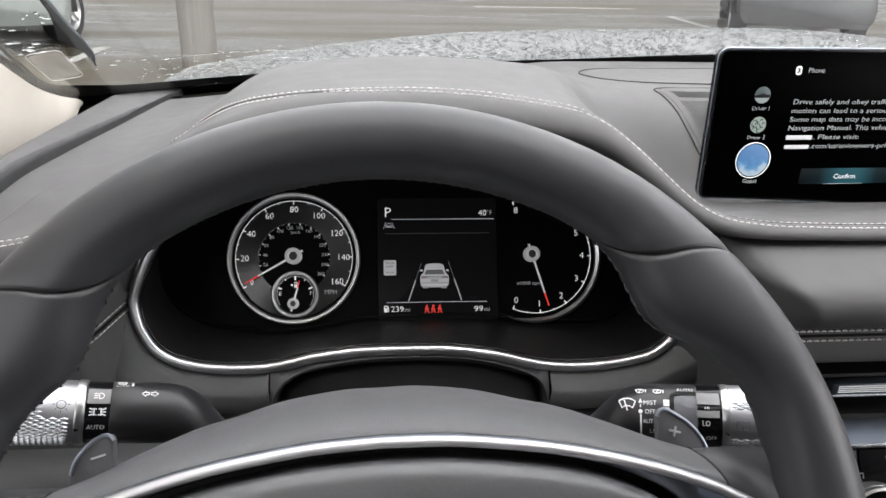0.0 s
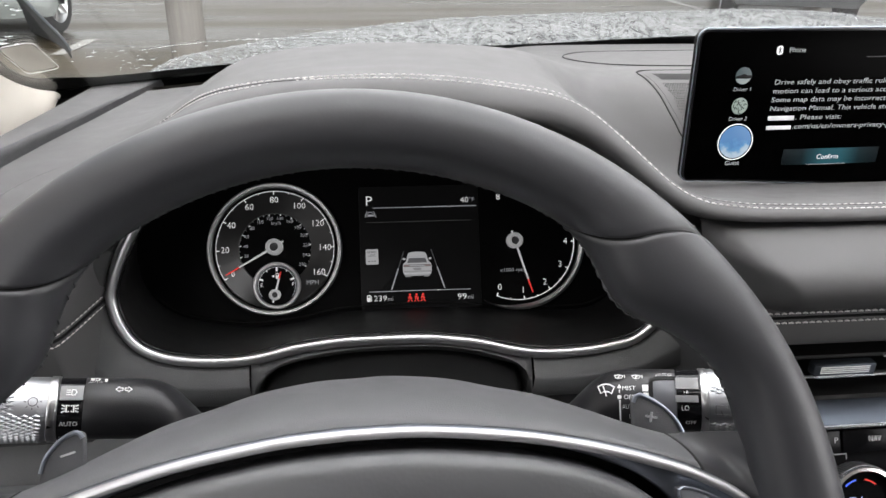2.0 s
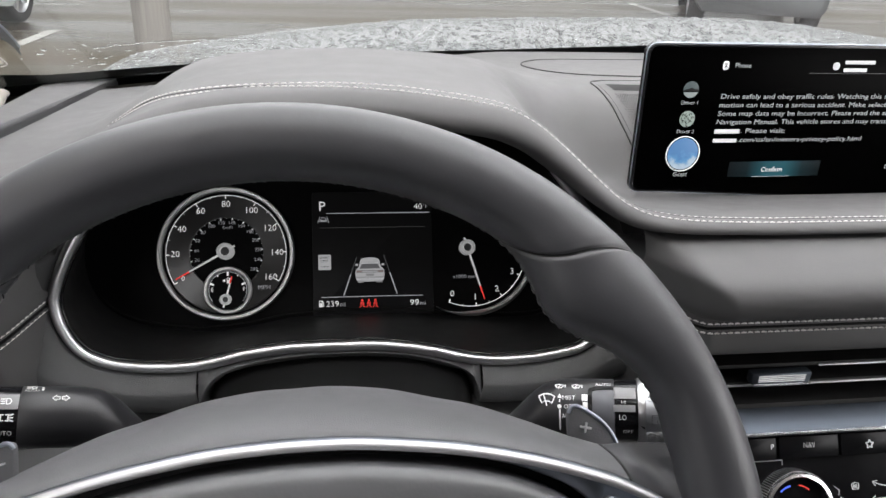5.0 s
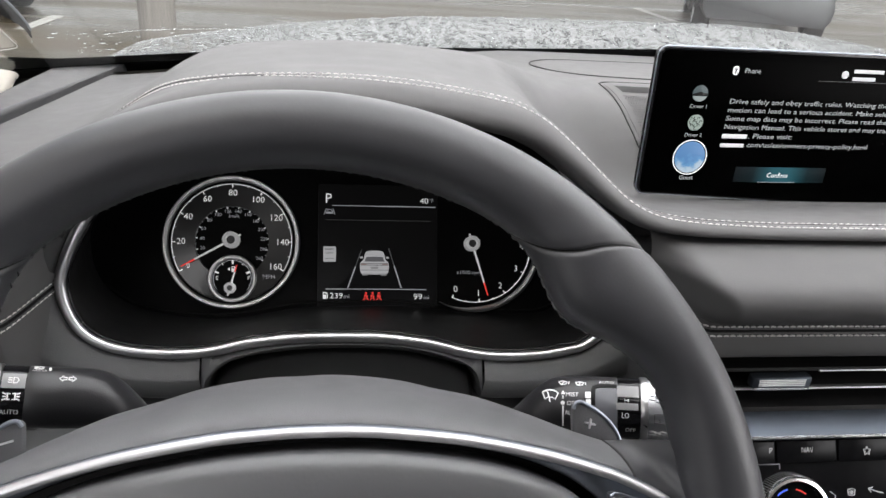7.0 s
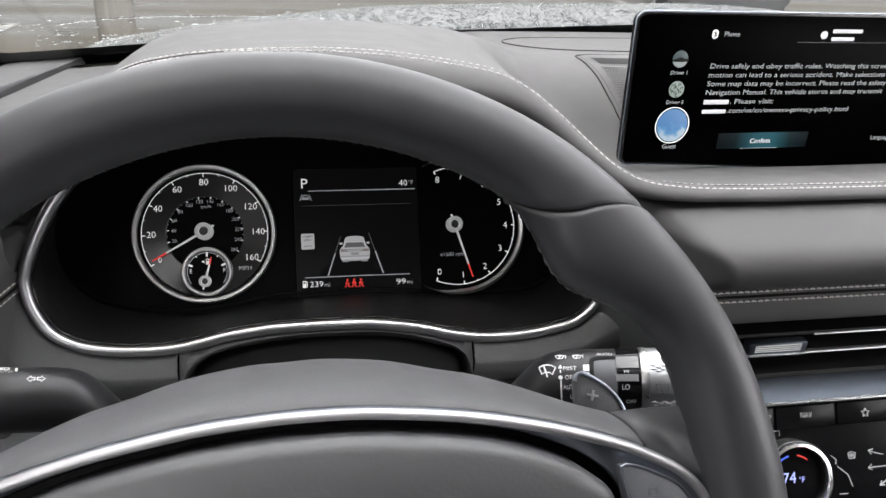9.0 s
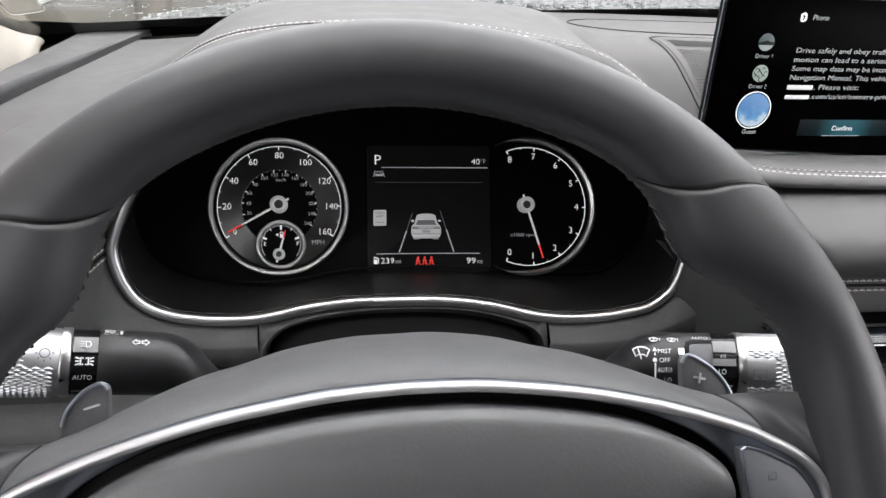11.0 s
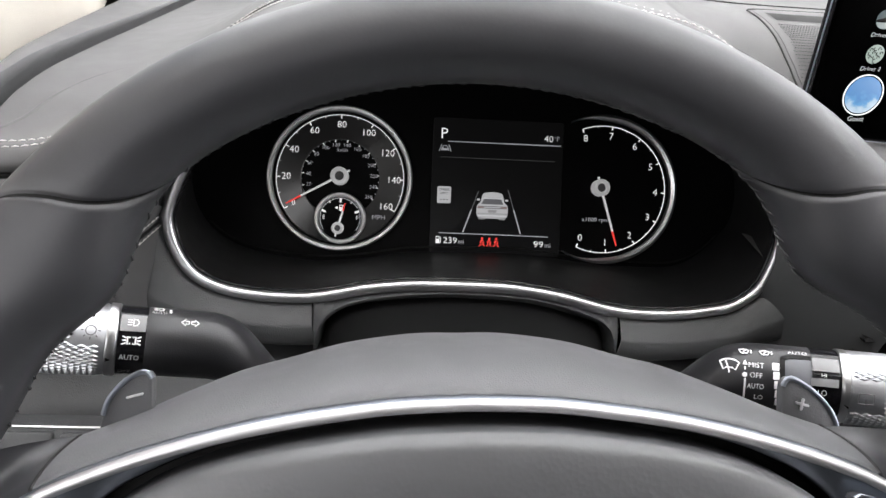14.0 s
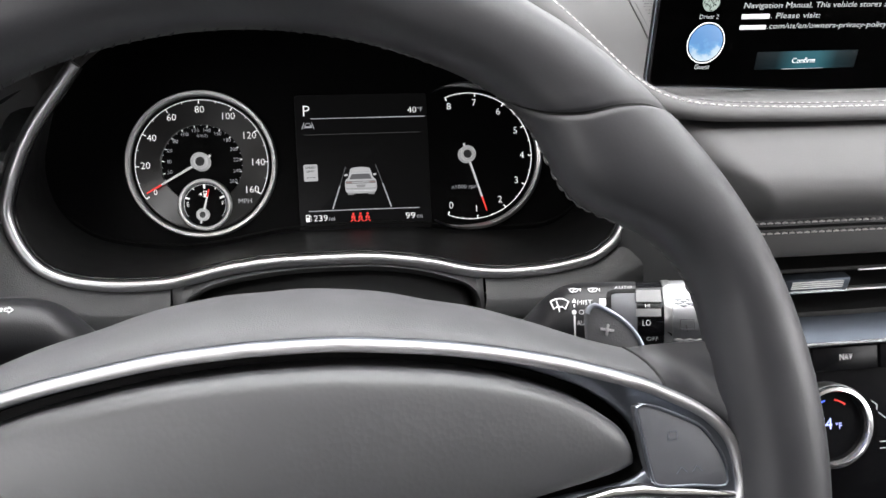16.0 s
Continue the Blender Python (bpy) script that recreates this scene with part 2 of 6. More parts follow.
def smooth(pts, n, closed=False):
    """n points at even steps on a soft curve through pts."""
    P = [Vector(p) for p in pts]
    k = len(P)
    out = []
    segs = k if closed else k - 1
    for i in range(segs):
        if closed:
            a, b, c, d = P[i - 1], P[i], P[(i + 1) % k], P[(i + 2) % k]
        else:
            a, b, c, d = P[max(i - 1, 0)], P[i], P[i + 1], P[min(i + 2, k - 1)]
        for s in range(12):
            t = s / 12
            out.append(0.5 * ((2 * b) + (c - a) * t + (2 * a - 5 * b + 4 * c - d) * t * t + (3 * b - a - 3 * c + d) * t ** 3))
    out.append(P[0] if closed else P[-1])
    L = [0.0]
    for a, b in zip(out, out[1:]):
        L.append(L[-1] + (b - a).length)
    res, j = [], 0
    for i in range(n):
        want = L[-1] * i / (n if closed else n - 1)
        while j < len(L) - 2 and L[j + 1] < want:
            j += 1
        f = (want - L[j]) / max(L[j + 1] - L[j], 1e-9)
        res.append(out[j].lerp(out[j + 1], min(max(f, 0), 1)))
    return res


def offset(pts, d, closed=True):
    """A plane outline moved outwards by d (for outlines that run counter-clockwise)."""
    n, out = len(pts), []
    for i, p in enumerate(pts):
        a = pts[i - 1] if (closed or i) else pts[i]
        b = pts[(i + 1) % n] if (closed or i < n - 1) else pts[i]
        t = (Vector(b) - Vector(a)).to_2d()
        t.normalize()
        out.append(Vector((p[0] + t.y * d, p[1] - t.x * d)))
    return out


def mm(*pts):
    return [Vector((x / 1000, y / 1000)) for x, y in pts]


def at(pts, w):
    return [(p[0], p[1], w) for p in pts]


def plate(outline, w0, w1, bevel=0.0006, bm=None):
    """A flat piece between the depths w0 and w1 with softened front edges."""
    o = [Vector(p).to_2d() for p in outline]
    area = sum(a.x * b.y - b.x * a.y for a, b in zip(o, o[1:] + o[:1]))
    if area < 0:
        o.reverse()
    s = 1 if w1 > w0 else -1
    return loft([at(o, w0), at(o, w1 - s * bevel), at(offset(o, -bevel * 0.35), w1 - s * bevel * 0.3), at(offset(o, -bevel), w1)], True, True, bm)


def rect(cx, cy, w, h, r=0.0, n=4):
    if r <= 0:
        return [Vector((cx + sx * w / 2, cy + sy * h / 2)) for sx, sy in ((-1, -1), (1, -1), (1, 1), (-1, 1))]
    out = []
    for sx, sy, a0 in ((1, -1, -90), (1, 1, 0), (-1, 1, 90), (-1, -1, 180)):
        for i in range(n + 1):
            a = radians(a0 + 90 * i / n)
            out.append(Vector((cx + sx * (w / 2 - r) + r * math.cos(a), cy + sy * (h / 2 - r) + r * math.sin(a))))
    return out


def circle(cx, cy, r, n=48):
    return [Vector((cx + r * math.cos(2 * math.pi * i / n), cy + r * math.sin(2 * math.pi * i / n))) for i in range(n)]


def lathe(cx, cy, profile, n=64, a0=0, a1=360, bm=None):
    """A turned piece round the local z axis at (cx, cy): profile of (radius, z)."""
    full = abs(a1 - a0) >= 360
    k = n if full else n + 1
    rows = []
    for r, w in profile:
        rows.append([(cx + r * math.cos(radians(a0 + (a1 - a0) * i / n)), cy + r * math.sin(radians(a0 + (a1 - a0) * i / n)), w) for i in range(k)])
    return loft(rows, full, False, bm)


def tube(path, r, n=8, closed=False, bm=None, flat=1.0):
    """A round bar along a path; r is one radius or one for each point."""
    P = [Vector(p) for p in path]
    k = len(P)
    rr = r if isinstance(r, (list, tuple)) else [r] * k
    up, rows = None, []
    for i, p in enumerate(P):
        a = P[i - 1] if (i or closed) else P[i]
        b = P[(i + 1) % k] if (i < k - 1 or closed) else P[i]
        t = (b - a).normalized()
        if up is None:
            up = t.orthogonal().normalized()
        up = (up - t * up.dot(t)).normalized()
        side = t.cross(up)
        rows.append([p + (up * math.cos(2 * math.pi * j / n) + side * math.sin(2 * math.pi * j / n) * flat) * rr[i] for j in range(n)])
    if closed:
        rows.append(rows[0])
    return loft(rows, True, not closed, bm)


def stroke(path, width, w0, w1, bm=None):
    """A flat line of a width along plane points."""
    o = [Vector(p).to_2d() for p in path]
    left, right = [], []
    for i, p in enumerate(o):
        a, b = o[max(i - 1, 0)], o[min(i + 1, len(o) - 1)]
        t = (b - a).normalized()
        nn = Vector((-t.y, t.x)) * width / 2
        left.append(p + nn)
        right.append(p - nn)
    return loft([at(left, w0), at(left, w1), at(right, w1), at(right, w0)], False, False, bm)


def box(x0, x1, y0, y1, z0, z1, bevel=0.0, bm=None, seg=2):
    bm2 = bmesh.new()
    bmesh.ops.create_cube(bm2, size=1, matrix=Matrix.Translation(((x0 + x1) / 2, (y0 + y1) / 2, (z0 + z1) / 2)) @ Matrix.Diagonal((x1 - x0, y1 - y0, z1 - z0, 1)))
    if bevel:
        bmesh.ops.bevel(bm2, geom=bm2.edges[:], offset=bevel, segments=seg, affect="EDGES", profile=0.5)
    return bm2


def writing(name, body, x, y, size, mat, parent, w=0.0012, width=None, align="CENTER", label="", shear=0.0, m=None, thin=0.0):
    """Lettering as a thin mesh, centred on (x, y); size is the height of its capitals."""
    c = bpy.data.curves.new("lettering", "FONT")
    c.body, c.size, c.align_x, c.align_y = body, size / 0.69, align, "CENTER"
    c.resolution_u, c.shear, c.offset = 2, shear, -thin * size
    o = bpy.data.objects.new("lettering", c)
    me = bpy.data.meshes.new_from_object(o)
    bpy.data.objects.remove(o)
    bpy.data.curves.remove(c)
    xs = [v.co.x for v in me.vertices]
    k = width / (max(xs) - min(xs)) if width else 1.0
    me.transform((m or Matrix.Identity(4)) @ Matrix.Translation((x, y, w)) @ Matrix.Diagonal((k, 1, 1, 1)))
    return part(name, me, mat, parent, label)


def lerp_table(table, x):
    """Soft interpolation in a table of (x, value)."""
    if x <= table[0][0]:
        return table[0][1]
    for (a, va), (b, vb) in zip(table, table[1:]):
        if x <= b:
            t = (x - a) / (b - a)
            return va + (vb - va) * t
    return table[-1][1]


def step01(a, b, x):
    t = min(max((x - a) / (b - a), 0), 1)
    return t * t * (3 - 2 * t)


def spline(pts, per):
    """per points to each stretch of a soft curve through pts."""
    P = [Vector(p) for p in pts]
    k, out = len(P), []
    for i in range(k - 1):
        a, b, c, d = P[max(i - 1, 0)], P[i], P[i + 1], P[min(i + 2, k - 1)]
        for s in range(per):
            t = s / per
            out.append(0.5 * ((2 * b) + (c - a) * t + (2 * a - 5 * b + 4 * c - d) * t * t + (3 * b - a - 3 * c + d) * t ** 3))
    return out + [P[-1]]


# ---- the dashboard ----
HUMP = [(0.0, 1.3056), (0.02, 1.3050), (0.04, 1.3036), (0.0715, 1.2994), (0.0965, 1.2950), (0.112, 1.2895), (0.127, 1.2788),
        (0.142, 1.2660), (0.156, 1.2534), (0.166, 1.2455), (0.178, 1.2402), (0.192, 1.2368), (0.215, 1.2340), (0.26, 1.2325), (2.0, 1.2325)]
HUMP_LEFT = [(0.0, 1.3056), (0.02, 1.3052), (0.04, 1.3041), (0.0715, 1.2990), (0.0965, 1.2916), (0.112, 1.2855), (0.127, 1.2755), (0.142, 1.2640), (0.156, 1.2525), (0.166, 1.2455), (0.178, 1.2402), (0.192, 1.2368), (0.215, 1.2340), (0.26, 1.2325), (2.0, 1.2325)]
BASE = [(0.44, 1.2325), (0.52, 1.2315), (0.555, 1.2350), (0.585, 1.2440), (0.62, 1.2545), (0.66, 1.2615), (0.70, 1.2640), (0.76, 1.2590), (0.82, 1.2520), (0.90, 1.2430), (1.02, 1.2310), (1.10, 1.2250)]
LEFTZ = [(0.44, 1.2210), (0.46, 1.2225), (0.50, 1.2300), (0.55, 1.2345), (0.62, 1.2325), (0.70, 1.2290), (0.86, 1.2230), (1.10, 1.2150)]
SHELF = [(0.44, 1.2335), (0.456, 1.2325), (0.50, 1.2205), (0.54, 1.2095), (0.58, 1.1985), (0.60, 1.1985), (0.615, 1.208), (0.635, 1.234), (0.655, 1.254), (0.68, 1.262), (0.70, 1.2640), (0.76, 1.2590), (0.82, 1.2530), (0.90, 1.2460), (1.02, 1.2380), (1.10, 1.2320)]
FALL = [(0.44, 1.0), (0.50, 1.0), (0.56, 0.94), (0.60, 0.74), (0.66, 0.49), (0.70, 0.38), (0.78, 0.24), (0.88, 0.10), (1.0, 0.0), (1.2, 0.0)]


def soft_table(table, x, d):
    return sum(lerp_table(table, x + d * k) for k in (-1, -0.5, 0, 0.5, 1)) / 5


def edge_z(x):
    u = x + 0.003 if x > -0.003 else -x - 0.003 - 0.012 * step01(0.03, 0.08, -x) * (1 - 0.6 * step01(0.15, 0.22, -x))
    z = soft_table(HUMP if x > -0.003 else HUMP_LEFT, u, 0.008)
    return z - 0.0095 * step01(0.15, 0.225, -x)


def edge_y(x):
    return 0.456 + 0.039 * (1 - step01(0.09, 0.19, abs(x + 0.003)))


def top_z(x, y):
    d = soft_table(BASE, y, 0.02)
    rise = edge_z(x) - 1.2325
    k = step01(0.10, 0.20, x)
    d = d * (1 - k) + soft_table(SHELF, y, 0.009) * k
    full = d + rise * soft_table(FALL, y, 0.03)
    k = step01(0.10, 0.25, -x) * step01(0.46, 0.52, y)
    low = 0.022 * step01(0.0, 0.20, -x) * step01(0.55, 0.90, y) * (1 - k)
    return full * (1 - k) + soft_table(LEFTZ, y, 0.015) * k - low


def back_y(x):
    return 1.02 - 0.48 * (x - 0.37) ** 2


dashboard = thing("dashboard", Matrix.Identity(4), "charcoal soft-touch dashboard with pale double stitching below the windscreen", "dashboard")
def left_shear(x, y):
    """The left end of the pad runs slightly outwards towards the driver."""
    return x + (0.0103 - 0.072 * (0.86 - y)) * step01(-0.10, -0.25, x)


xs = [-0.250 + 0.0068 * i for i in range(70)] + [0.226 + 0.0065 * i for i in range(1, 45)] + [0.512 + 0.03 * i for i in range(1, 20)]
rows = []
for x in xs:
    ye, ze, yb = edge_y(x), edge_z(x), back_y(x)
    prof = []
    for i in range(64):
        s = (1 - i / 63) ** 1.25
        y = ye + (yb - ye) * s
        prof.append((left_shear(x, y), y, top_z(x, y) if i < 63 else ze))
    x = left_shear(x, ye)
    g = 1 + 1.5 * (1 - step01(0.10, 0.19, abs(x + 0.003)))
    hz = (g ** 0.5) * (1 - 0.32 * step01(0.12, 0.24, x))
    prof += [(x, ye - 0.0045 * g, ze - 0.0015 * g ** 0.5), (x, ye - 0.0075 * g, ze - 0.0050 * hz), (x, ye - 0.0082 * g, ze - 0.0085 * hz), (x, ye - 0.0065 * g, ze - 0.0118 * hz),
             (x, ye - 0.001, ze - 0.0145 * hz), (x, ye + 0.012, ze - 0.0165 * hz), (x, ye + 0.05, ze - 0.020 * hz)]
    rows.append(prof)
skin = part("upper_skin", loft(rows), DASH, dashboard, "charcoal soft-touch top skin arching over the gauges", 60)
skin_tree = BVHTree.FromPolygons([v.co for v in skin.data.vertices], [p.vertices[:] for p in skin.data.polygons])


def on_skin(x, y, h=0.0):
    """A point on the top skin, h above it."""
    hit = skin_tree.ray_cast(Vector((x, y, 1.6)), Vector((0, 0, -1)))[0]
    return (x, y, (hit.z if hit else top_z(x, y)) + h)



def stitch_row(points, parent, name="stitching", length=0.0030, r=0.00042, gap=0.0012, label="pale thread stitching"):
    """Separate short threads laid along a line."""
    L = sum((Vector(b) - Vector(a)).length for a, b in zip(points, points[1:]))
    n = int(L / (length + gap))
    pts = smooth(points, n * 2 + 1)
    bm = bmesh.new()
    for i in range(n):
        a, b = pts[2 * i], pts[2 * i + 1].lerp(pts[2 * i + 2], 0.45)
        m = (a + b) / 2 + Vector((0, -0.0001, 0.00022))
        tube([a - Vector((0, 0, 0.0002)), m, b - Vector((0, 0, 0.0002))], [r * 0.7, r, r * 0.7], 5, False, bm)
    return part(name, bm, THREAD, parent, label, 60, "stuff")


SEAM_X = [-0.1740 + 0.6480 * i / 209 for i in range(210)]
SWEEP = [(-0.182, 0.134), (-0.174, 0.126), (-0.162, 0.117), (-0.144, 0.094), (-0.122, 0.053), (-0.112, 0.036), (-0.098, 0.020), (-0.083, 0.012), (-0.05, 0.005), (-0.02, 0.002), (0.02, 0.0)]


def seam_y(x):
    """The seam runs off towards the windscreen at its outer end."""
    return edge_y(x) + 0.0014 + soft_table(SWEEP, x, 0.006)


for dy in (-0.0056, 0.0078):
    stitch_row([on_skin(x, seam_y(x) + (dy - 0.0014) * step01(-0.178, -0.125, x) * (1 - 0.38 * step01(0.12, 0.21, x)), 0.0002) for x in SEAM_X], dashboard, length=0.0037, gap=0.0008, r=0.00035)
# seam groove between the two rows of thread
part("seam", tube([on_skin(x, seam_y(x), -0.0001) for x in SEAM_X], 0.0006, 6), SEAM, dashboard)


for dy in (0.0060, -0.0016):
    stitch_row([on_skin(x, edge_y(x) + dy, 0.0002) for x in [-0.268 + 0.0025 * i for i in range(42)]], dashboard, length=0.0037, gap=0.0010, r=0.00035)
# black bar laid in to draw the shade under the lip
part("shadow_gap", tube([(left_shear(x, 0.45), edge_y(x) - 0.0062, edge_z(x) - 0.0138) for x in [-0.250 + 0.004 * i for i in range(20)]], 0.0016, 6), BLACK, dashboard)


fold = smooth([(-0.262, 0.472), (-0.250, 0.4916), (-0.2438, 0.5135), (-0.2358, 0.5376), (-0.2249, 0.5573), (-0.2166, 0.566), (-0.200, 0.575)], 40)
part("fold", tube([on_skin(p.x, p.y, -0.0016) for p in fold], [0.0022 - 0.0008 * (i / 39) ** 2 for i in range(40)], 12), DASH, dashboard, "soft moulded fold", 80)


def tuck(x, z=1.19):
    """How far the padded front falls back beside the gauges; its top keeps on further."""
    a = 0.55 * (z - 1.199 + math.hypot(z - 1.199, 0.010))
    return 0.058 * (1 - step01(0.182 - a, 0.228 - a, abs(x)))


MID = [(0.500, 1.2165), (0.470, 1.2190), (0.456, 1.2205), (0.450, 1.2212), (0.444, 1.2200), (0.436, 1.2172), (0.428, 1.2140), (0.420, 1.2104), (0.4145, 1.2068), (0.4115, 1.2022), (0.4108, 1.1965), (0.4125, 1.1905), (0.4165, 1.1845), (0.4225, 1.1795), (0.4320, 1.1745), (0.4390, 1.1719),
       (0.4412, 1.1710), (0.4404, 1.1695), (0.4385, 1.1645), (0.4365, 1.1595), (0.4350, 1.1550), (0.4345, 1.1500), (0.4362, 1.1475), (0.450, 1.1460), (0.49, 1.1450)]
rows = [[(x, y + tuck(x, z), z) for y, z in smooth(MID, 90)] for x in [0.184 + 0.0025 * i for i in range(37)] + [0.28 + 0.03 * i for i in range(26)]]
part("padded_front", loft(rows), DASH, dashboard, "padded leather-look front with twin stitched seam", 60)
for z, y in ((1.1681, 0.4412), (1.1625, 0.4392)):
    stitch_row([(x, y + tuck(x) - 0.0022, z + 0.0003) for x in [0.188 + 0.006 * i for i in range(60)]], dashboard, length=0.0039, gap=0.0006, r=0.00066)
part("seam", tube([(x, 0.4388 + tuck(x), 1.1654) for x in [0.188 + 0.004 * i for i in range(10)] + [0.23 + 0.02 * i for i in range(38)]], 0.0010, 6), BLACK, dashboard)


def tuck_left(x):
    """The padded front turns back to meet the gauge hood."""
    return 0.018 + 0.062 * (1 - step01(0.188, 0.207, -x))


LOWER = [(0.4385, 1.1640), (0.4383, 1.1605), (0.4385, 1.1530), (0.4410, 1.1400), (0.4470, 1.1150), (0.4550, 1.0850), (0.4600, 1.0600)]
SIDE = [(0.500, 1.2130), (0.470, 1.2140), (0.455, 1.2135), (0.440, 1.2155), (0.4285, 1.2085), (0.4215, 1.1985), (0.4198, 1.1850), (0.4235, 1.1740), (0.4345, 1.1652), (0.4412, 1.1622), (0.4404, 1.1607), (0.4385, 1.1560)] + LOWER[2:]
LEFT_X = [-0.1908 - 0.0014 * i for i in range(16)]
part("padded_front", loft([[(x, y + tuck_left(x), z) for y, z in SIDE] for x in LEFT_X + [-0.2166 - 0.0048 * i for i in range(30)]]), DASH, dashboard, "padded leather-look front beside the door", 60)
for z, y in ((1.1612, 0.4414), (1.1554, 0.4386)):
    stitch_row([(x, y + tuck_left(x) - 0.0016, z + 0.0002) for x in LEFT_X + [-0.2140 - 0.0030 * i for i in range(26)]], dashboard, length=0.0036, gap=0.0010, r=0.0005)
part("seam", tube([(x, 0.4396 + tuck_left(x), 1.1584) for x in LEFT_X + [-0.2140 - 0.0030 * i for i in range(26)]], 0.0011, 6), BLACK, dashboard)
# lower dash behind the wheel, left and right of the column
for x0, x1, nm in ((-0.36, -0.08, "knee_panel"), (0.075, 0.225, "knee_panel")):
    rows = []
    for i in range(13):
        x = x0 + (x1 - x0) * i / 12
        rows.append([(x, 0.560, 1.078), (x, 0.500, 1.074), (x, 0.470, 1.068), (x, 0.455, 1.055), (x, 0.448, 1.030), (x, 0.440, 0.99), (x, 0.435, 0.95), (x, 0.44, 0.90), (x, 0.47, 0.80), (x, 0.50, 0.60)])
    part(nm, loft(rows), DASH_LOW, dashboard, "dark grained knee panel", 60)

part("side_panel", loft([[(x, y - 0.0050 * step01(1.166, 1.150, z) + tuck(x), z) for y, z in LOWER] for x in [0.180 + 0.003 * i for i in range(16)]]), DASH_LOW, dashboard, "smooth panel between gauges and air vent", 60)
part("lower_filler", loft([[(x, 0.508, 1.108), (x, 0.504, 1.085), (x, 0.500, 1.060)] for x in (0.120, 0.140, 0.160, 0.188)]), DASH_LOW, dashboard, "dark grained panel under the gauges", 60)

# speaker and defroster panels in the top, behind the screen
grille = thing("dash_speaker_grille", Matrix.Identity(4), "charcoal dash-top speaker grille with a thin dark border", "speaker")
out = smooth([(0.2195, 0.703), (0.228, 0.7125), (0.25, 0.716), (0.30, 0.718), (0.42, 0.718), (0.45, 0.69), (0.44, 0.622), (0.36, 0.612), (0.29, 0.612), (0.245, 0.622), (0.233, 0.637), (0.2255, 0.656), (0.2200, 0.688)], 90, True)
part("border", tube([on_skin(p.x, p.y, 0.0003) for p in out], 0.0007, 6, True), SEAM, grille, "thin dark border gap")
inner = [p.lerp(Vector((0.33, 0.665)), 0.035) for p in out]
part("panel", loft([[on_skin(p.x, p.y, 0.0004) for p in inner], [on_skin(p.x, p.y, 0.0007) for p in inner], [on_skin(*p.lerp(Vector((0.33, 0.665)), 0.03), 0.0008) for p in inner],
                    [on_skin(*p.lerp(Vector((0.33, 0.665)), 0.5), 0.0008) for p in inner], [on_skin(*p.lerp(Vector((0.33, 0.665)), 0.97), 0.0008) for p in inner]], True), DASH, grille)
bm = bmesh.new()
for i in range(44):
    for j in range(22):
        x, y = 0.231 + i * 0.0022 + (j % 2) * 0.0011, 0.6725 - j * 0.0021
        if x > 0.2322 + (0.6715 - y) * 0.22:
            c = Vector(on_skin(x, y, 0.0009))
            loft([[c + Vector((0.0008 * math.cos(a), 0.0008 * math.sin(a), 0.0)) for a in [k * math.pi / 3 for k in range(6)]],
                  [c + Vector((0.0006 * math.cos(a), 0.0006 * math.sin(a), 0.0003)) for a in [k * math.pi / 3 for k in range(6)]]], True, True, bm)
part("mesh_holes", bm, BLACK, grille, "fine dark perforation", 30, "stuff")
part("slot", loft([[on_skin(x + 0.0005 * i0, 0.694, 0.0012), on_skin(x + 0.002, 0.687, 0.0013), on_skin(x + 0.0036, 0.679, 0.0012)] for i0, x in enumerate([0.2298 + 0.006 * i for i in range(15)])]), BLACK, grille, "dark slot above the mesh")

vent = thing("defroster_vent", Matrix.Identity(4), "long charcoal defroster panel along the windscreen base", "vent")
out = smooth([(0.191, 0.845), (0.205, 0.893), (0.237, 0.921), (0.32, 0.929), (0.46, 0.935), (0.60, 0.93), (0.62, 0.80), (0.46, 0.754), (0.32, 0.752), (0.26, 0.757), (0.224, 0.767), (0.199, 0.797)], 90, True)
part("border", tube([on_skin(p.x, p.y, 0.0004) for p in out], 0.0007, 6, True), SEAM, vent, "thin dark border gap")
c = Vector((0.40, 0.845))
part("panel", loft([[on_skin(*p.lerp(c, 0.02), 0.0003) for p in out], [on_skin(*p.lerp(c, 0.02), 0.0006) for p in out], [on_skin(*p.lerp(c, 0.5), 0.0007) for p in out], [on_skin(*p.lerp(c, 0.97), 0.0007) for p in out]], True), DASH, vent)

# side cap between dash and door, with the dark gap
rows = []
for i in range(16):
    y = 0.42 + 0.48 * i / 15
    xl, zl = left_shear(-0.25, y), top_z(-0.25, y)
    h = 0.0118 - 0.0225 * (y - 0.523)
    wide = max(0.0015, 0.0125 + 0.135 * (y - 0.570))
    rows.append([(xl - 0.0060, y, zl - 0.014), (xl - 0.0056, y, zl - 0.002), (xl - 0.0040, y, zl + 0.35 * h), (xl - 0.0034, y, zl + 0.68 * h), (xl - 0.0050, y, zl + 0.90 * h), (xl - 0.0055 - 0.3 * wide, y, zl + h), (xl - 0.0055 - 0.7 * wide, y, zl + h + 0.0005), (xl - 0.0055 - wide, y, zl + h - 0.0005), (xl - 0.0075 - wide, y, zl + h - 0.006), (xl - 0.012 - wide, y, zl - 0.050)])
part("side_cap", loft([r[4:] for r in rows]), DASH, dashboard, "charcoal end cap beside the door", 60)
# darker plastic puts this side's shade into its colour
part("side_cap_edge", loft([r[:5] for r in rows]), DASH_LOW, dashboard, "rolled edge of the end cap, darkened for its shaded side", 60)
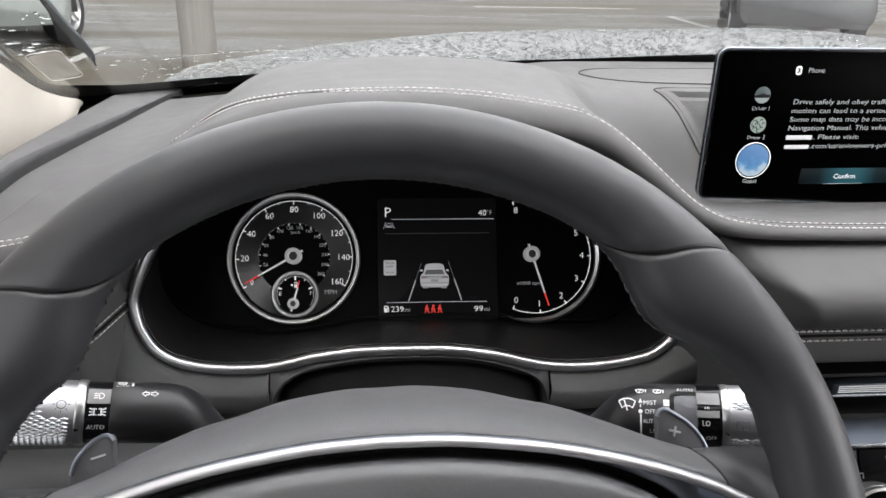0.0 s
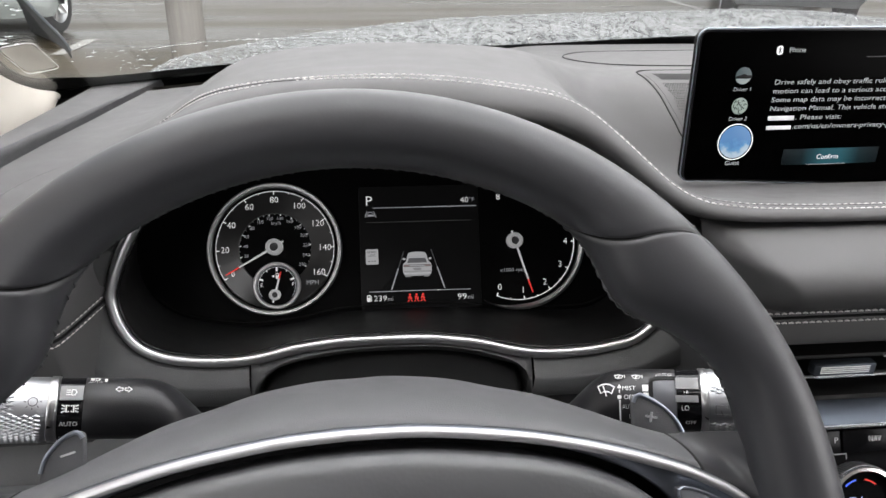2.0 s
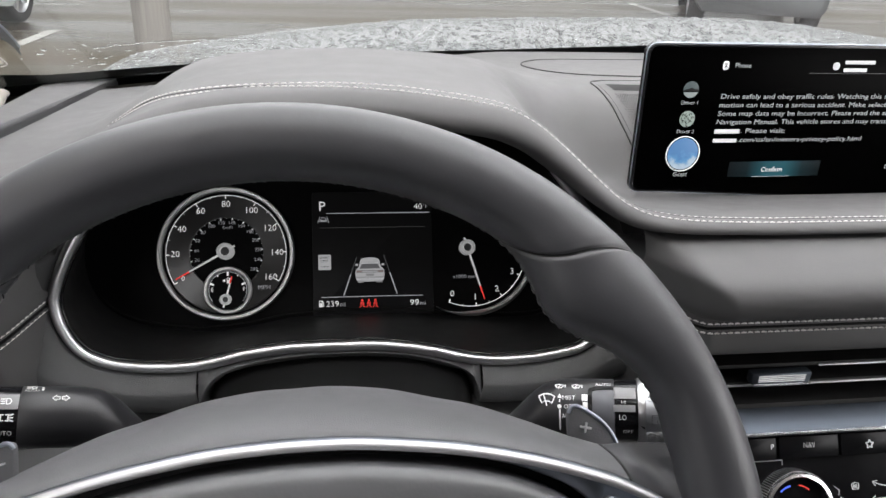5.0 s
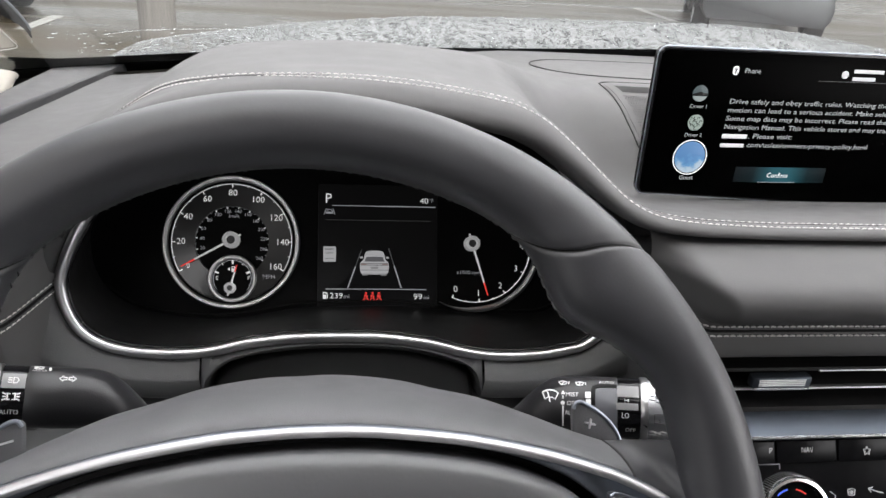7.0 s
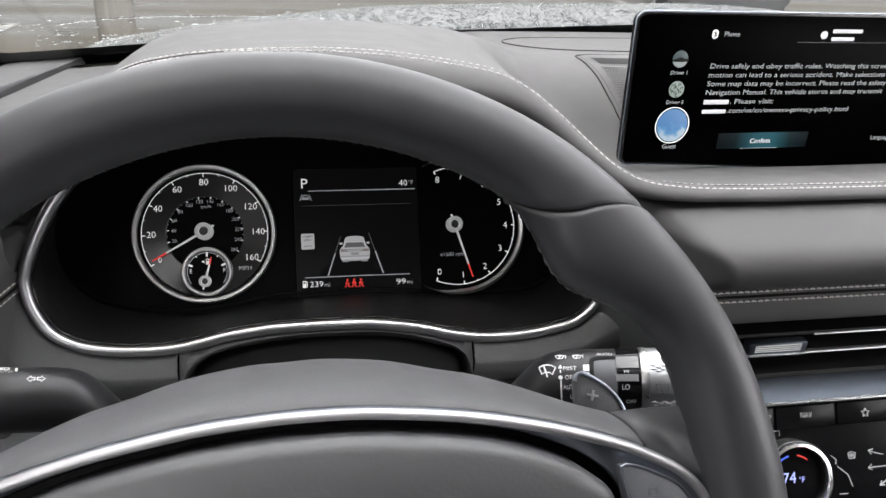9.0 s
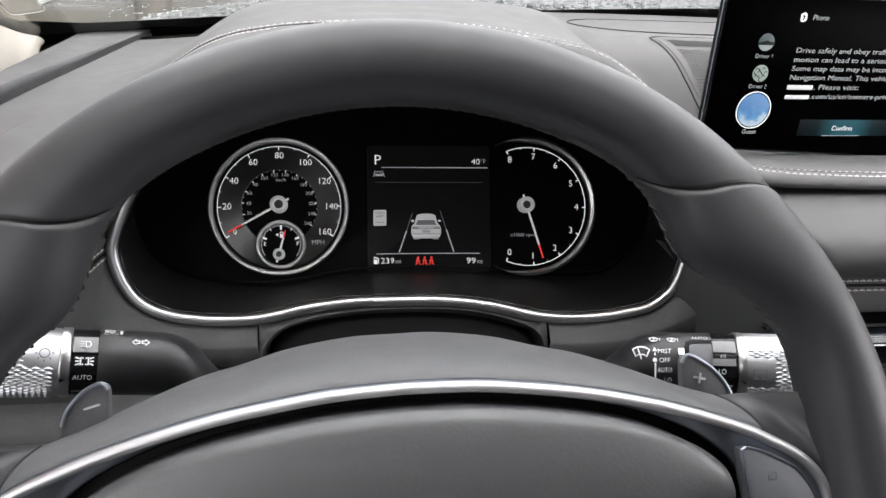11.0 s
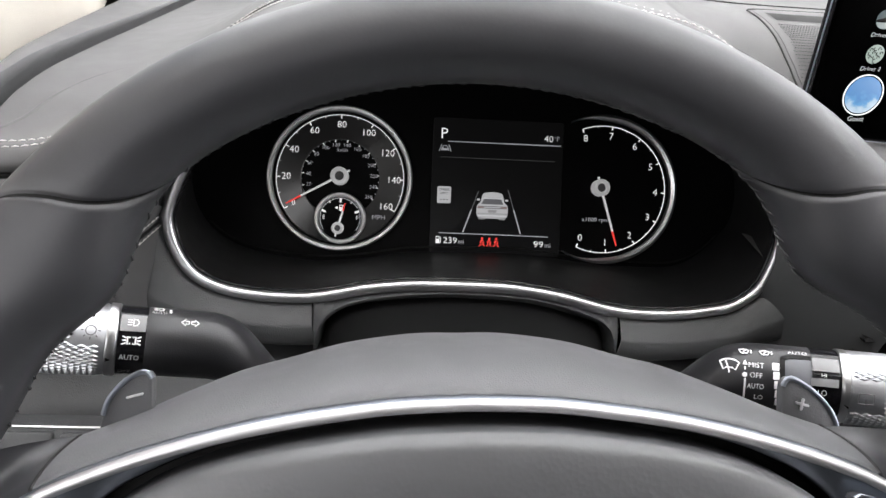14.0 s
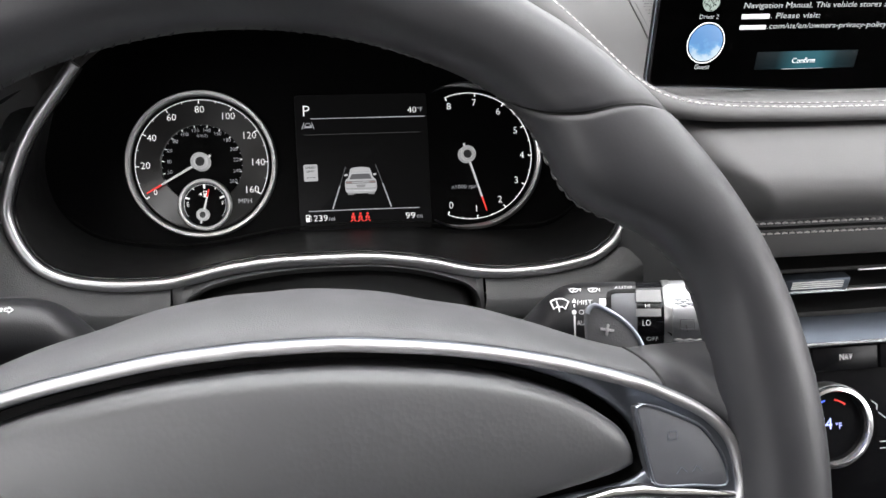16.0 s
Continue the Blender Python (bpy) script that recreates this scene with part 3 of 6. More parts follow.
part("gap_filler", loft([[(left_shear(-0.25, y) - 0.018, y, top_z(-0.25, y) - 0.014), (left_shear(-0.25, y) + 0.006, y, top_z(-0.25, y) - 0.013)] for y in [0.46 + 0.40 * k / 10 for k in range(11)]]), BLACK, dashboard)

# ---- instrument cluster ----
BZ = leaning(0, 0.497, 1.112, 15)
CL = leaning(0, 0.603, 1.15, 28)
CHROME_LINE = mm((-140, 133), (-153, 117), (-168, 97.6), (-179, 78), (-186.5, 59), (-188, 47), (-184, 31), (-175, 17), (-160, 8.5), (-140, 4.4), (-120, 3.2), (-103, 3.8),
                 (-88, 6.4), (-73, 9.8), (-55, 12.3), (-36, 13.8), (0, 14.0), (22, 13.2), (45, 10.2), (60, 7.2), (75, 3.2), (91, 0.3), (110, -0.8), (132, 0.2), (150, 3), (164, 6.5),
                 (177, 16), (183, 27), (187, 42), (187.5, 55), (180, 78), (168, 98), (153, 117), (140, 133))
TOP_ARCH = mm((118, 148), (80, 162), (40, 170), (0, 173), (-40, 170), (-80, 162), (-118, 148))
FACE_LINE = mm((-166, 92), (-178, 72), (-190, 45), (-197, 20), (-200, 0), (-196, -22), (-186, -38), (-170, -50), (-150, -56.5), (-125, -60.5), (-107, -61.5), (-90, -60.5), (-74, -58.5),
               (-58, -55.5), (-42, -53), (-20, -52), (10, -51.2), (32, -51), (50, -52.3), (66, -54), (85, -56), (104, -57.2), (120, -57.8), (138, -58), (152, -57), (165, -52.5),
               (177, -44), (188, -33), (197, -20), (200, 0), (197, 20), (190, 45), (178, 72), (166, 92))
FACE_TOP = mm((130, 104), (90, 112), (45, 116), (0, 117), (-45, 116), (-90, 112), (-130, 104))
N = 140
ring_b = smooth(CHROME_LINE + TOP_ARCH, N, True)
ring_f = smooth(FACE_LINE + FACE_TOP, N, True)
to_b = BZ.inverted() @ CL
binnacle = thing("gauge_binnacle", BZ, "black gauge hood with a bright chrome lower rim", "dashboard trim")
face_b = [to_b @ Vector((p.x, p.y, 0.0)) for p in ring_f]
rows = [at(ring_b, 0.0), at(offset(ring_b, -0.002), -0.004)]
for s in (0.06, 0.25, 0.5, 0.75, 0.93, 1.0):
    rows.append([Vector((p.x, p.y, -0.004)).lerp(q, s) for p, q in zip(offset(ring_b, -0.002), face_b)])
part("cavity", loft(rows, True), CAVITY, binnacle, "matt black recess round the gauges", 70)
high = [1 - step01(0.085, 0.115, p.y) for p in ring_b]


def flare(d, w):
    return [(p.x + (q.x - p.x) * k, p.y + (q.y - p.y) * k, w if k > 0.9 else -0.004 + (w + 0.004) * k) for p, q, k in zip(ring_b, offset(ring_b, d), high)]


rows = [at(offset(ring_b, -0.0005), -0.003), flare(0.004, 0.0008), flare(0.012, -0.006), flare(0.03, -0.045)]
part("surround", loft(rows, True), DASH_LOW, binnacle, "dark surround", 70)
line = smooth(CHROME_LINE, 150)
part("chrome_rim", tube([(p.x, p.y, 0.0035) for p in line], 0.0035, 12, False, None, 0.9), BEZEL, binnacle, "polished chrome lower rim", 80)
part("chrome_rim", tube([(p.x, p.y, 0.0015) for p in offset(line, 0.0036, False)], 0.0011, 8), BRUSHED, binnacle, "thin second bright line", 80)
# dark bar stands in for the shade of a gap along the chrome
part("shadow_gap", tube([(p.x, p.y, 0.0022) for p in offset(line, -0.0036, False)], 0.0012, 8), GLOSS, binnacle, "", 80)

# chin pieces below the rim, split by seams at the column
low = smooth(CHROME_LINE[2:32], 800)


def chin(pts, name, lab):
    far = offset(pts, 1.0, False)

    def lifted(row, w):
        return [(p.x, p.y, w * (1 - step01(0.055, 0.088, q.y))) for p, q in zip(row, pts)]

    grow = [1 + 1.0 * step01(0.006, 0.032, p.y) - 1.9 * step01(0.055, 0.088, p.y) for p in pts]
    o = [[p + (q - p) * d * (g if d > 0.01 else 1) for p, q, g in zip(pts, far, grow)] for d in (0.0045, 0.0065, 0.0150, 0.0175, 0.0285, 0.0315, 0.0330)]
    return part(name, loft([at(o[0], -0.004), at(o[0], 0.001), at(o[1], 0.0035), lifted(o[2], 0.0120), lifted(o[3], 0.0122), lifted(o[4], 0.0085), lifted(o[5], 0.004), at(o[6], -0.02)]), DASH_LOW, binnacle, lab, 60)


chin([p for p in low if p.x < -0.1030 and p.y < 0.088], "chin_panel", "dark grained chin panel")
chin([p for p in low if p.x > 0.0920 and p.y < 0.088], "chin_panel", "dark grained chin panel")
mid = [p for p in low if -0.1028 <= p.x <= 0.0918]
ARCH = mm((-101.5, -30), (-99, -16), (-88, -4.5), (-69, 2.4), (-34, 7.7), (4.5, 8.4), (40, 5.6), (70, -2.8), (86, -12), (91.0, -30))
arch = smooth(ARCH, len(mid))
# the first and last points of the arch meet the ends of the rim
out_mid = offset(mid, 0.0045, False)
part("arch_trim", loft([at(out_mid, -0.004), at(out_mid, 0.001), [(a.x * 0.5 + b.x * 0.5, a.y * 0.5 + b.y * 0.5, 0.006) for a, b in zip(out_mid, arch)], at(arch, 0.0055), [(p.x * 0.985, p.y - 0.0015, 0.0) for p in arch], [(p.x * 0.97, p.y - 0.003, -0.03) for p in arch]]), DASH_LOW, binnacle, "dark arch over the steering column", 60)
boot = [[(p.x * 0.96, p.y - 0.003, -0.012) for p in arch], [(p.x * 0.9, p.y * 0.9 - 0.010, 0.012) for p in arch], [(p.x * 0.84, p.y * 0.9 - 0.022, 0.035) for p in arch], [(p.x * 0.76, p.y * 0.8 - 0.036, 0.06) for p in arch], [(p.x * 0.7, p.y * 0.7 - 0.05, 0.09) for p in arch]]
part("column_boot", loft(boot), BLACK, binnacle, "black leather-look column boot", 60)

# black bar draws the shade in the crease between face and floor
part("floor_crease_shade", tube([tuple(to_b @ Vector((p.x, p.y + 0.0035, 0.004))) for p in smooth(FACE_LINE[6:28], 80)], 0.0006, 6), BLACK, binnacle, "", 60)

cluster = thing("instrument_cluster", CL, "analogue gauges and a lit centre display behind the steering wheel", "instrument cluster")
bm = bmesh.new()
bm.faces.new([bm.verts.new(p) for p in at(ring_f, 0.0)])
part("face", bm, DIAL, cluster, "black gauge face")


def on_dial(cx, cy, r, deg):
    a = radians(deg)
    return cx + r * math.cos(a), cy + r * math.sin(a)


def on_cone(ob, cx, cy, base, slope, lift=0.0002):
    """Lays flat lettering on a dial ring that falls away from its centre."""
    for v in ob.data.vertices:
        v.co.z = base - slope * math.hypot(v.co.x - cx, v.co.y - cy) + lift
    return ob


# speedometer
SX, SY = -0.0940, -0.0016
SLOPE = math.tan(radians(4.5))
CONE = 0.0038 + SLOPE * 0.0282
speedo = part("speedometer", lathe(SX, SY, [(0.0, 0.0016), (0.0281, 0.0016)], 64), DIAL, cluster, "round speedometer dial with white numerals")
part("dial_ring", lathe(SX, SY, [(0.0280, 0.0014), (0.0280, 0.0036), (0.0284, 0.0038), (0.0340, CONE - SLOPE * 0.0340), (0.0400, CONE - SLOPE * 0.0400), (0.0463, CONE - SLOPE * 0.0463), (0.0466, 0.0004)], 96), DIAL_RING, speedo, "spun glossy black dial ring", 20)
part("ring_gap", lathe(SX, SY, [(0.0464, 0.0006), (0.0486, 0.0006)], 96), BLACK, speedo)
part("chrome_ring", lathe(SX, SY, [(0.0483, 0.0005), (0.0485, 0.0050), (0.0492, 0.0066), (0.0512, 0.0068), (0.0521, 0.0055), (0.0522, 0.0)], 96), GAUGE, speedo, "bright outer ring", 40)
for k in range(33):
    deg = 210.5 - 7.5 * k
    if k % 2:
        continue
    major = k % 4 == 0
    a, b = on_dial(SX, SY, 0.0456, deg), on_dial(SX, SY, 0.0428 if major else 0.0441, deg)
    on_cone(part("tick", stroke([a, b], 0.0008 if major else 0.0005, 0.0, 0.0001), WHITE_GLOW, speedo), SX, SY, CONE, SLOPE)
on_cone(part("tick_arc", stroke([on_dial(SX, SY, 0.0456, 210.5 - 4 * i) for i in range(61)], 0.0005, 0.0, 0.0001), WHITE_GLOW, speedo), SX, SY, CONE, SLOPE)
for v in range(0, 161, 20):
    x, y = on_dial(SX, SY, 0.0385 if v else 0.0378, 210 - 1.5 * v)
    on_cone(writing("numeral", str(v), x, y, 0.0048 if v else 0.0040, WHITE_GLOW, speedo, 0.0, thin=0.008), SX, SY, CONE, SLOPE)
for v in range(20, 261, 20):
    x, y = on_dial(SX, SY, 0.0230 if v < 50 else 0.0243, 211 - 1.5 * v / 1.609)
    writing("numeral", str(v), x, y, 0.0026, DIM_GLOW, speedo, 0.0020, thin=0.014)
for v in range(10, 261, 10):
    deg = 211 - 1.5 * v / 1.609
    long = v % 20 == 0
    part("tick", stroke([on_dial(SX, SY, 0.0279, deg), on_dial(SX, SY, 0.0263 if long else 0.0272, deg)], 0.0006 if long else 0.0004, 0.0017, 0.0020), WHITE_GLOW if long else DIM_GLOW, speedo)
writing("unit", "km/h", SX + 0.0009, SY + 0.0203, 0.0026, DIM_GLOW, speedo, 0.0020, thin=0.012)
on_cone(writing("unit", "MPH", SX + 0.0284, SY - 0.0273, 0.0034, DIM_GLOW, speedo, 0.0, thin=0.010), SX, SY, CONE, SLOPE)


def gauge_needle(cx, cy, deg, length, red, hub, parent, wid=0.0009):
    d = Vector((math.cos(radians(deg)), math.sin(radians(deg))))
    c = Vector((cx, cy))
    s = Vector((-d.y, d.x))
    a, m, e = c + d * hub * 0.8, c + d * (length - red), c + d * length
    needle = part("needle", loft([at([a - s * wid, m - s * wid * 0.75, m + s * wid * 0.75, a + s * wid], 0.0075), at([a - s * wid * 0.6, m - s * wid * 0.5, m + s * wid * 0.5, a + s * wid * 0.6], 0.0090)], True, True), NEEDLE, parent, "white needle with red tip")
    part("red_tip", loft([at([m - s * wid * 0.75, e - s * wid * 0.45, e + s * wid * 0.45, m + s * wid * 0.75], 0.0075), at([m - s * wid * 0.5, e - s * wid * 0.3, e + s * wid * 0.3, m + s * wid * 0.5], 0.0090)], True, True), RED_GLOW, needle, "red tip")
    t0, t1 = c - d * hub * 0.9, c - d * (hub + 0.0020)
    part("tail", plate([t0 - s * wid * 0.8, t1 - s * wid * 0.8, t1 + s * wid * 0.8, t0 + s * wid * 0.8], 0.0075, 0.0090, 0.0002), NEEDLE, needle)
    part("hub_ring", lathe(cx, cy, [(hub * 0.50, 0.006), (hub * 0.52, 0.0106), (hub * 0.62, 0.0114), (hub * 0.93, 0.0108), (hub, 0.0098), (hub, 0.002)], 40), RING, needle, "bright hub ring", 40)
    part("hub_cap", lathe(cx, cy, [(0.0, 0.0085), (hub * 0.51, 0.0085)], 32), DASH_LOW, needle, "dark hub centre")


gauge_needle(SX - 0.0003, SY + 0.0014, 209.5, 0.0425, 0.0115, 0.0064, speedo)
# fuel gauge
FX, FY = -0.0930, -0.0303
fuel = part("fuel_gauge", lathe(FX, FY, [(0.0, 0.0050), (0.0156, 0.0050)], 48), DIAL, cluster, "small fuel gauge with E and F marks")
part("chrome_ring", lathe(FX, FY, [(0.0153, 0.0045), (0.0155, 0.0068), (0.0162, 0.0076), (0.0177, 0.0076), (0.0183, 0.0068), (0.0185, 0.0)], 64), GAUGE, fuel, "bright ring", 40)
part("gauge_arc", stroke([on_dial(FX, FY, 0.0143, -38 + 4.7 * i) for i in range(55)], 0.0004, 0.0052, 0.0056), DIM_GLOW, fuel)
for deg, wd in ((158, 0.0014), (124, 0.0006), (90, 0.0014), (56, 0.0006), (22, 0.0014)):
    part("tick", stroke([on_dial(FX, FY, 0.0143, deg), on_dial(FX, FY, 0.0112 if wd > 0.001 else 0.0128, deg)], wd, 0.0053, 0.0057), WHITE_GLOW, fuel)
writing("letter", "E", FX - 0.0117, FY + 0.0004, 0.0030, WHITE_GLOW, fuel, 0.0054, thin=0.01)
writing("letter", "F", FX + 0.0123, FY + 0.0004, 0.0030, WHITE_GLOW, fuel, 0.0054, thin=0.01)


def pump(cx, cy, s, mat, parent, w):
    p = part("fuel_pump_symbol", plate(rect(cx, cy, 0.52 * s, s, 0.06 * s), w, w + 0.0003, 0.0001), mat, parent)
    part("window", plate(rect(cx, cy + 0.24 * s, 0.32 * s, 0.28 * s), w + 0.0003, w + 0.0005, 0.0001), DIAL, p)
    part("hose", stroke([(cx + 0.28 * s, cy - 0.4 * s), (cx + 0.42 * s, cy - 0.4 * s), (cx + 0.42 * s, cy + 0.2 * s), (cx + 0.3 * s, cy + 0.42 * s)], 0.09 * s, w, w + 0.0003), mat, p)
    return p


pump(FX + 0.0004, FY + 0.0074, 0.0044, WHITE_GLOW, fuel, 0.0053)
part("arrow", plate([Vector((FX - 0.0040, FY + 0.0074)), Vector((FX - 0.0020, FY + 0.0062)), Vector((FX - 0.0020, FY + 0.0086))], 0.0053, 0.0057, 0.0001), WHITE_GLOW, fuel)
gauge_needle(FX - 0.0014, FY - 0.0072, 75, 0.0185, 0.0055, 0.0043, fuel, 0.0008)
# tachometer
TX, TY = 0.0988, -0.0017
k = 90
outline_o, outline_i = [], []
for i in range(k + 1):
    deg = 118.5 - 240.5 * i / k
    e = min(1.0, min(i, k - i) / 14.0)
    wid = 0.0003 + 0.0040 * step01(0, 1, e)
    outline_o.append(on_dial(TX, TY, 0.0547, deg))
    outline_i.append(on_dial(TX, TY, 0.0547 - wid, deg))
tacho = part("tachometer", lathe(TX, TY, [(0.0, 0.0012), (0.0490, 0.0012)], 64), DIAL, cluster, "open tachometer dial with white numerals")
part("chrome_arc", loft([at(outline_o, 0.0), at(outline_o, 0.0050), [((a[0] + b[0]) / 2, (a[1] + b[1]) / 2, 0.0064) for a, b in zip(outline_o, outline_i)], at(outline_i, 0.0050), at(outline_i, 0.0)]), GAUGE, tacho, "bright open ring with tapered ends", 50)
part("tick_arc", stroke([on_dial(TX, TY, 0.0468, 111 - 4 * i) for i in range(57)], 0.0006, 0.0014, 0.0018), WHITE_GLOW, tacho)
for k2 in range(17):
    deg = -113 + 14 * k2
    part("tick", stroke([on_dial(TX, TY, 0.0470, deg), on_dial(TX, TY, 0.0442 if k2 % 2 == 0 else 0.0455, deg)], 0.0009 if k2 % 2 == 0 else 0.0005, 0.0014, 0.0018), WHITE_GLOW, tacho)
for v in range(9):
    x, y = on_dial(TX, TY, 0.0396, -113.3 + 28.05 * v)
    writing("numeral", str(v), x, y, 0.0050, WHITE_GLOW, tacho, 0.0016, thin=0.008)
writing("unit", "x1000 rpm", TX - 0.0047, TY - 0.0226, 0.0028, DIM_GLOW, tacho, 0.0016, 0.0200, thin=0.01)
gauge_needle(0.0958, -0.0008, -73, 0.0440, 0.0110, 0.0062, tacho)
# centre display
lcd = part("display", plate(rect(0.0200, -0.0035, 0.0960, 0.0985, 0.002), 0.0004, 0.0014, 0.0003), LCD, cluster, "dim lit centre display")
w = 0.0018
writing("gear_letter", "P", -0.0200, 0.0341, 0.0076, WHITE_GLOW, lcd, w, 0.0048, thin=0.004)
writing("temperature", "40", 0.0570, 0.0334, 0.0046, WHITE_GLOW, lcd, w, 0.0066, thin=0.01)
writing("temperature", "°F", 0.0628, 0.0336, 0.0032, DIM_GLOW, lcd, w, 0.0040, thin=0.01)
for a, b, wd in ((-0.0170, 0.0240, 0.0005), (0.0240, 0.0662, 0.0007)):
    part("divider", stroke([(a, 0.0287), (b, 0.0287)], wd, w, w + 0.0003), LINE_GLOW if a > 0 else DIM_GLOW, lcd)
part("divider", stroke([(-0.0215, -0.0381), (0.0240, -0.0381), (0.0592, -0.0384)], 0.0006, w, w + 0.0003), LINE_GLOW, lcd)
part("faint_line", stroke([(-0.022, 0.0172), (0.062, 0.0172)], 0.0004, w, w + 0.0002), FAINT_GLOW, lcd)
for sx in (-1, 1):
    part("lane_symbol", stroke([(-0.0190 + sx * 0.0044, 0.0212), (-0.0190 + sx * 0.0026, 0.0262)], 0.0005, w, w + 0.0003), DIM_GLOW, lcd)
part("lane_symbol", stroke([(-0.0216, 0.0218), (-0.0216, 0.0236), (-0.0208, 0.0240), (-0.0203, 0.0254), (-0.0177, 0.0254), (-0.0172, 0.0240), (-0.0164, 0.0236), (-0.0164, 0.0218)], 0.0005, w, w + 0.0003), DIM_GLOW, lcd)
part("lane_symbol", plate(rect(-0.0190, 0.0228, 0.0042, 0.0014, 0.0004), w, w + 0.0003, 0.0002), DIM_GLOW, lcd)
sign = part("speed_limit_sign", plate(rect(-0.0186, -0.0103, 0.0100, 0.0122, 0.0010), w, w + 0.0004, 0.0002), CAR_ICON, lcd, "small white speed limit sign")
writing("sign_text", "SPEED", -0.0186, -0.0066, 0.0015, BLACK, sign, w + 0.0006, 0.0074)
writing("sign_text", "LIMIT", -0.0186, -0.0093, 0.0015, BLACK, sign, w + 0.0006, 0.0058)
for k in (-1, 0, 1):
    part("dash_mark", plate(rect(-0.0186 + 0.0023 * k, -0.0138, 0.0014, 0.0005), w + 0.0004, w + 0.0006, 0.0001), BLACK, sign)
for a, b in (((-0.0040, -0.0371), (0.0066, -0.0068)), ((0.0386, -0.0369), (0.0283, -0.0052))):
    A, B = Vector(a), Vector(b)
    part("lane_line", stroke([A, A.lerp(B, 0.55)], 0.0009, w, w + 0.0003), LINE_GLOW, lcd)
    part("lane_line", stroke([A.lerp(B, 0.55), B], 0.0005, w, w + 0.0003), CAR_ICON_DARK, lcd)
CX, CY = 0.0171, -0.0172


def on_car(*pts):
    return [Vector((CX + x / 1000, CY + y / 1000)) for x, y in pts]


car = part("car_picture", plate(smooth(on_car((-11.0, -7.4), (-11.6, -3), (-11.0, 0.6), (-9.0, 2.6), (-7.6, 7.6), (-6.0, 9.4), (0, 10.1), (6.0, 9.4), (7.6, 7.6), (9.0, 2.6), (11.0, 0.6), (11.6, -3), (11.0, -7.4), (9.2, -8.8), (0, -9.2), (-9.2, -8.8)), 48, True), w, w + 0.0004, 0.0002), CAR_ICON, lcd, "pale picture of a car from behind")
part("rear_window", plate(on_car((-8.1, 1.2), (8.1, 1.2), (6.4, 5.0), (-6.4, 5.0)), w + 0.0004, w + 0.0006, 0.0001), CAR_ICON_DARK, car)
part("roof_spoiler", stroke(on_car((-6.6, 5.5), (6.6, 5.5)), 0.0005, w + 0.0004, w + 0.0006), DIM_GLOW, car)
part("tail_lamp", stroke(on_car((-10.6, -0.4), (10.6, -0.4)), 0.0005, w + 0.0004, w + 0.0006), CAR_ICON_DARK, car)
part("tail_lamp", stroke(on_car((-10.8, -1.7), (10.8, -1.7)), 0.0005, w + 0.0004, w + 0.0006), CAR_ICON_DARK, car)
part("plate_recess", plate(on_car((-3.4, -2.8), (3.4, -2.8), (2.8, -4.8), (-2.8, -4.8)), w + 0.0004, w + 0.0006, 0.0001), CAR_ICON_SHADE, car)
part("bumper_line", stroke(on_car((-11.0, -5.6), (11.0, -5.6)), 0.0006, w + 0.0004, w + 0.0006), CAR_ICON_SHADE, car)
part("bumper_line", stroke(on_car((-10.4, -7.2), (10.4, -7.2)), 0.0005, w + 0.0004, w + 0.0006), DIM_GLOW, car)
for sx in (-1, 1):
    part("tail_lamp", plate(on_car((sx * 6.2, -0.3), (sx * 10.8, -0.3), (sx * 10.9, -1.8), (sx * 6.4, -1.8)), w + 0.0004, w + 0.0005, 0.0001), CAR_ICON_LAMP, car)
    part("exhaust", plate(rect(CX + sx * 0.0074, CY - 0.0093, 0.0048, 0.0014, 0.0005), w + 0.0004, w + 0.0006, 0.0001), CAR_ICON_SHADE, car)
    part("mirror", plate(rect(CX + sx * 0.0104, CY + 0.0044, 0.0024, 0.0016, 0.0006), w, w + 0.0004, 0.0001), CAR_ICON, car)
pump(-0.0222, -0.0432, 0.0052, WHITE_GLOW, lcd, w)
writing("range_text", "239", -0.0130, -0.0436, 0.0044, WHITE_GLOW, lcd, w, 0.0100, thin=0.008)
writing("range_text", "mi", -0.0050, -0.0441, 0.0034, DIM_GLOW, lcd, w, thin=0.01)
writing("distance_text", "99", 0.0523, -0.0443, 0.0046, WHITE_GLOW, lcd, w, 0.0072, thin=0.008)
writing("distance_text", "mi", 0.0591, -0.0447, 0.0034, DIM_GLOW, lcd, w, thin=0.01)
for i in range(3):
    x = 0.0105 + 0.0052 * i
    y = -0.0412
    belt = part("seat_belt_symbol", lathe(x, y, [(0.0, w + 0.0003), (0.0009, w + 0.0003)], 16), RED_GLOW, lcd, "red seat belt warning symbol")
    part("shoulders", plate(smooth([Vector((x + a / 1000, y + b / 1000)) for a, b in ((-0.8, -1.3), (0.9, -1.3), (1.5, -2.2), (1.2, -3.8), (0.4, -3.6), (-0.4, -3.6), (-1.2, -3.8), (-1.5, -2.2))], 24, True), w, w + 0.0003, 0.0001), RED_GLOW, belt)
    part("strap", stroke([(x - 0.0011, y - 0.0040), (x + 0.0012, y - 0.0014)], 0.0004, w + 0.0003, w + 0.0005), DIAL, belt)
    for sx in (-1, 1):
        part("leg", stroke([(x + sx * 0.0004, y - 0.0040), (x + sx * 0.0016, y - 0.0052), (x + sx * 0.0021, y - 0.0053)], 0.0008, w, w + 0.0003), RED_GLOW, belt)


# ---- steering wheel ----
WH = leaning(-0.025, 0.2619, 1.1632, 29, 0, 1.9)
wheel = thing("steering_wheel", WH, "black leather steering wheel with satin metal trim and paddles", "steering wheel")


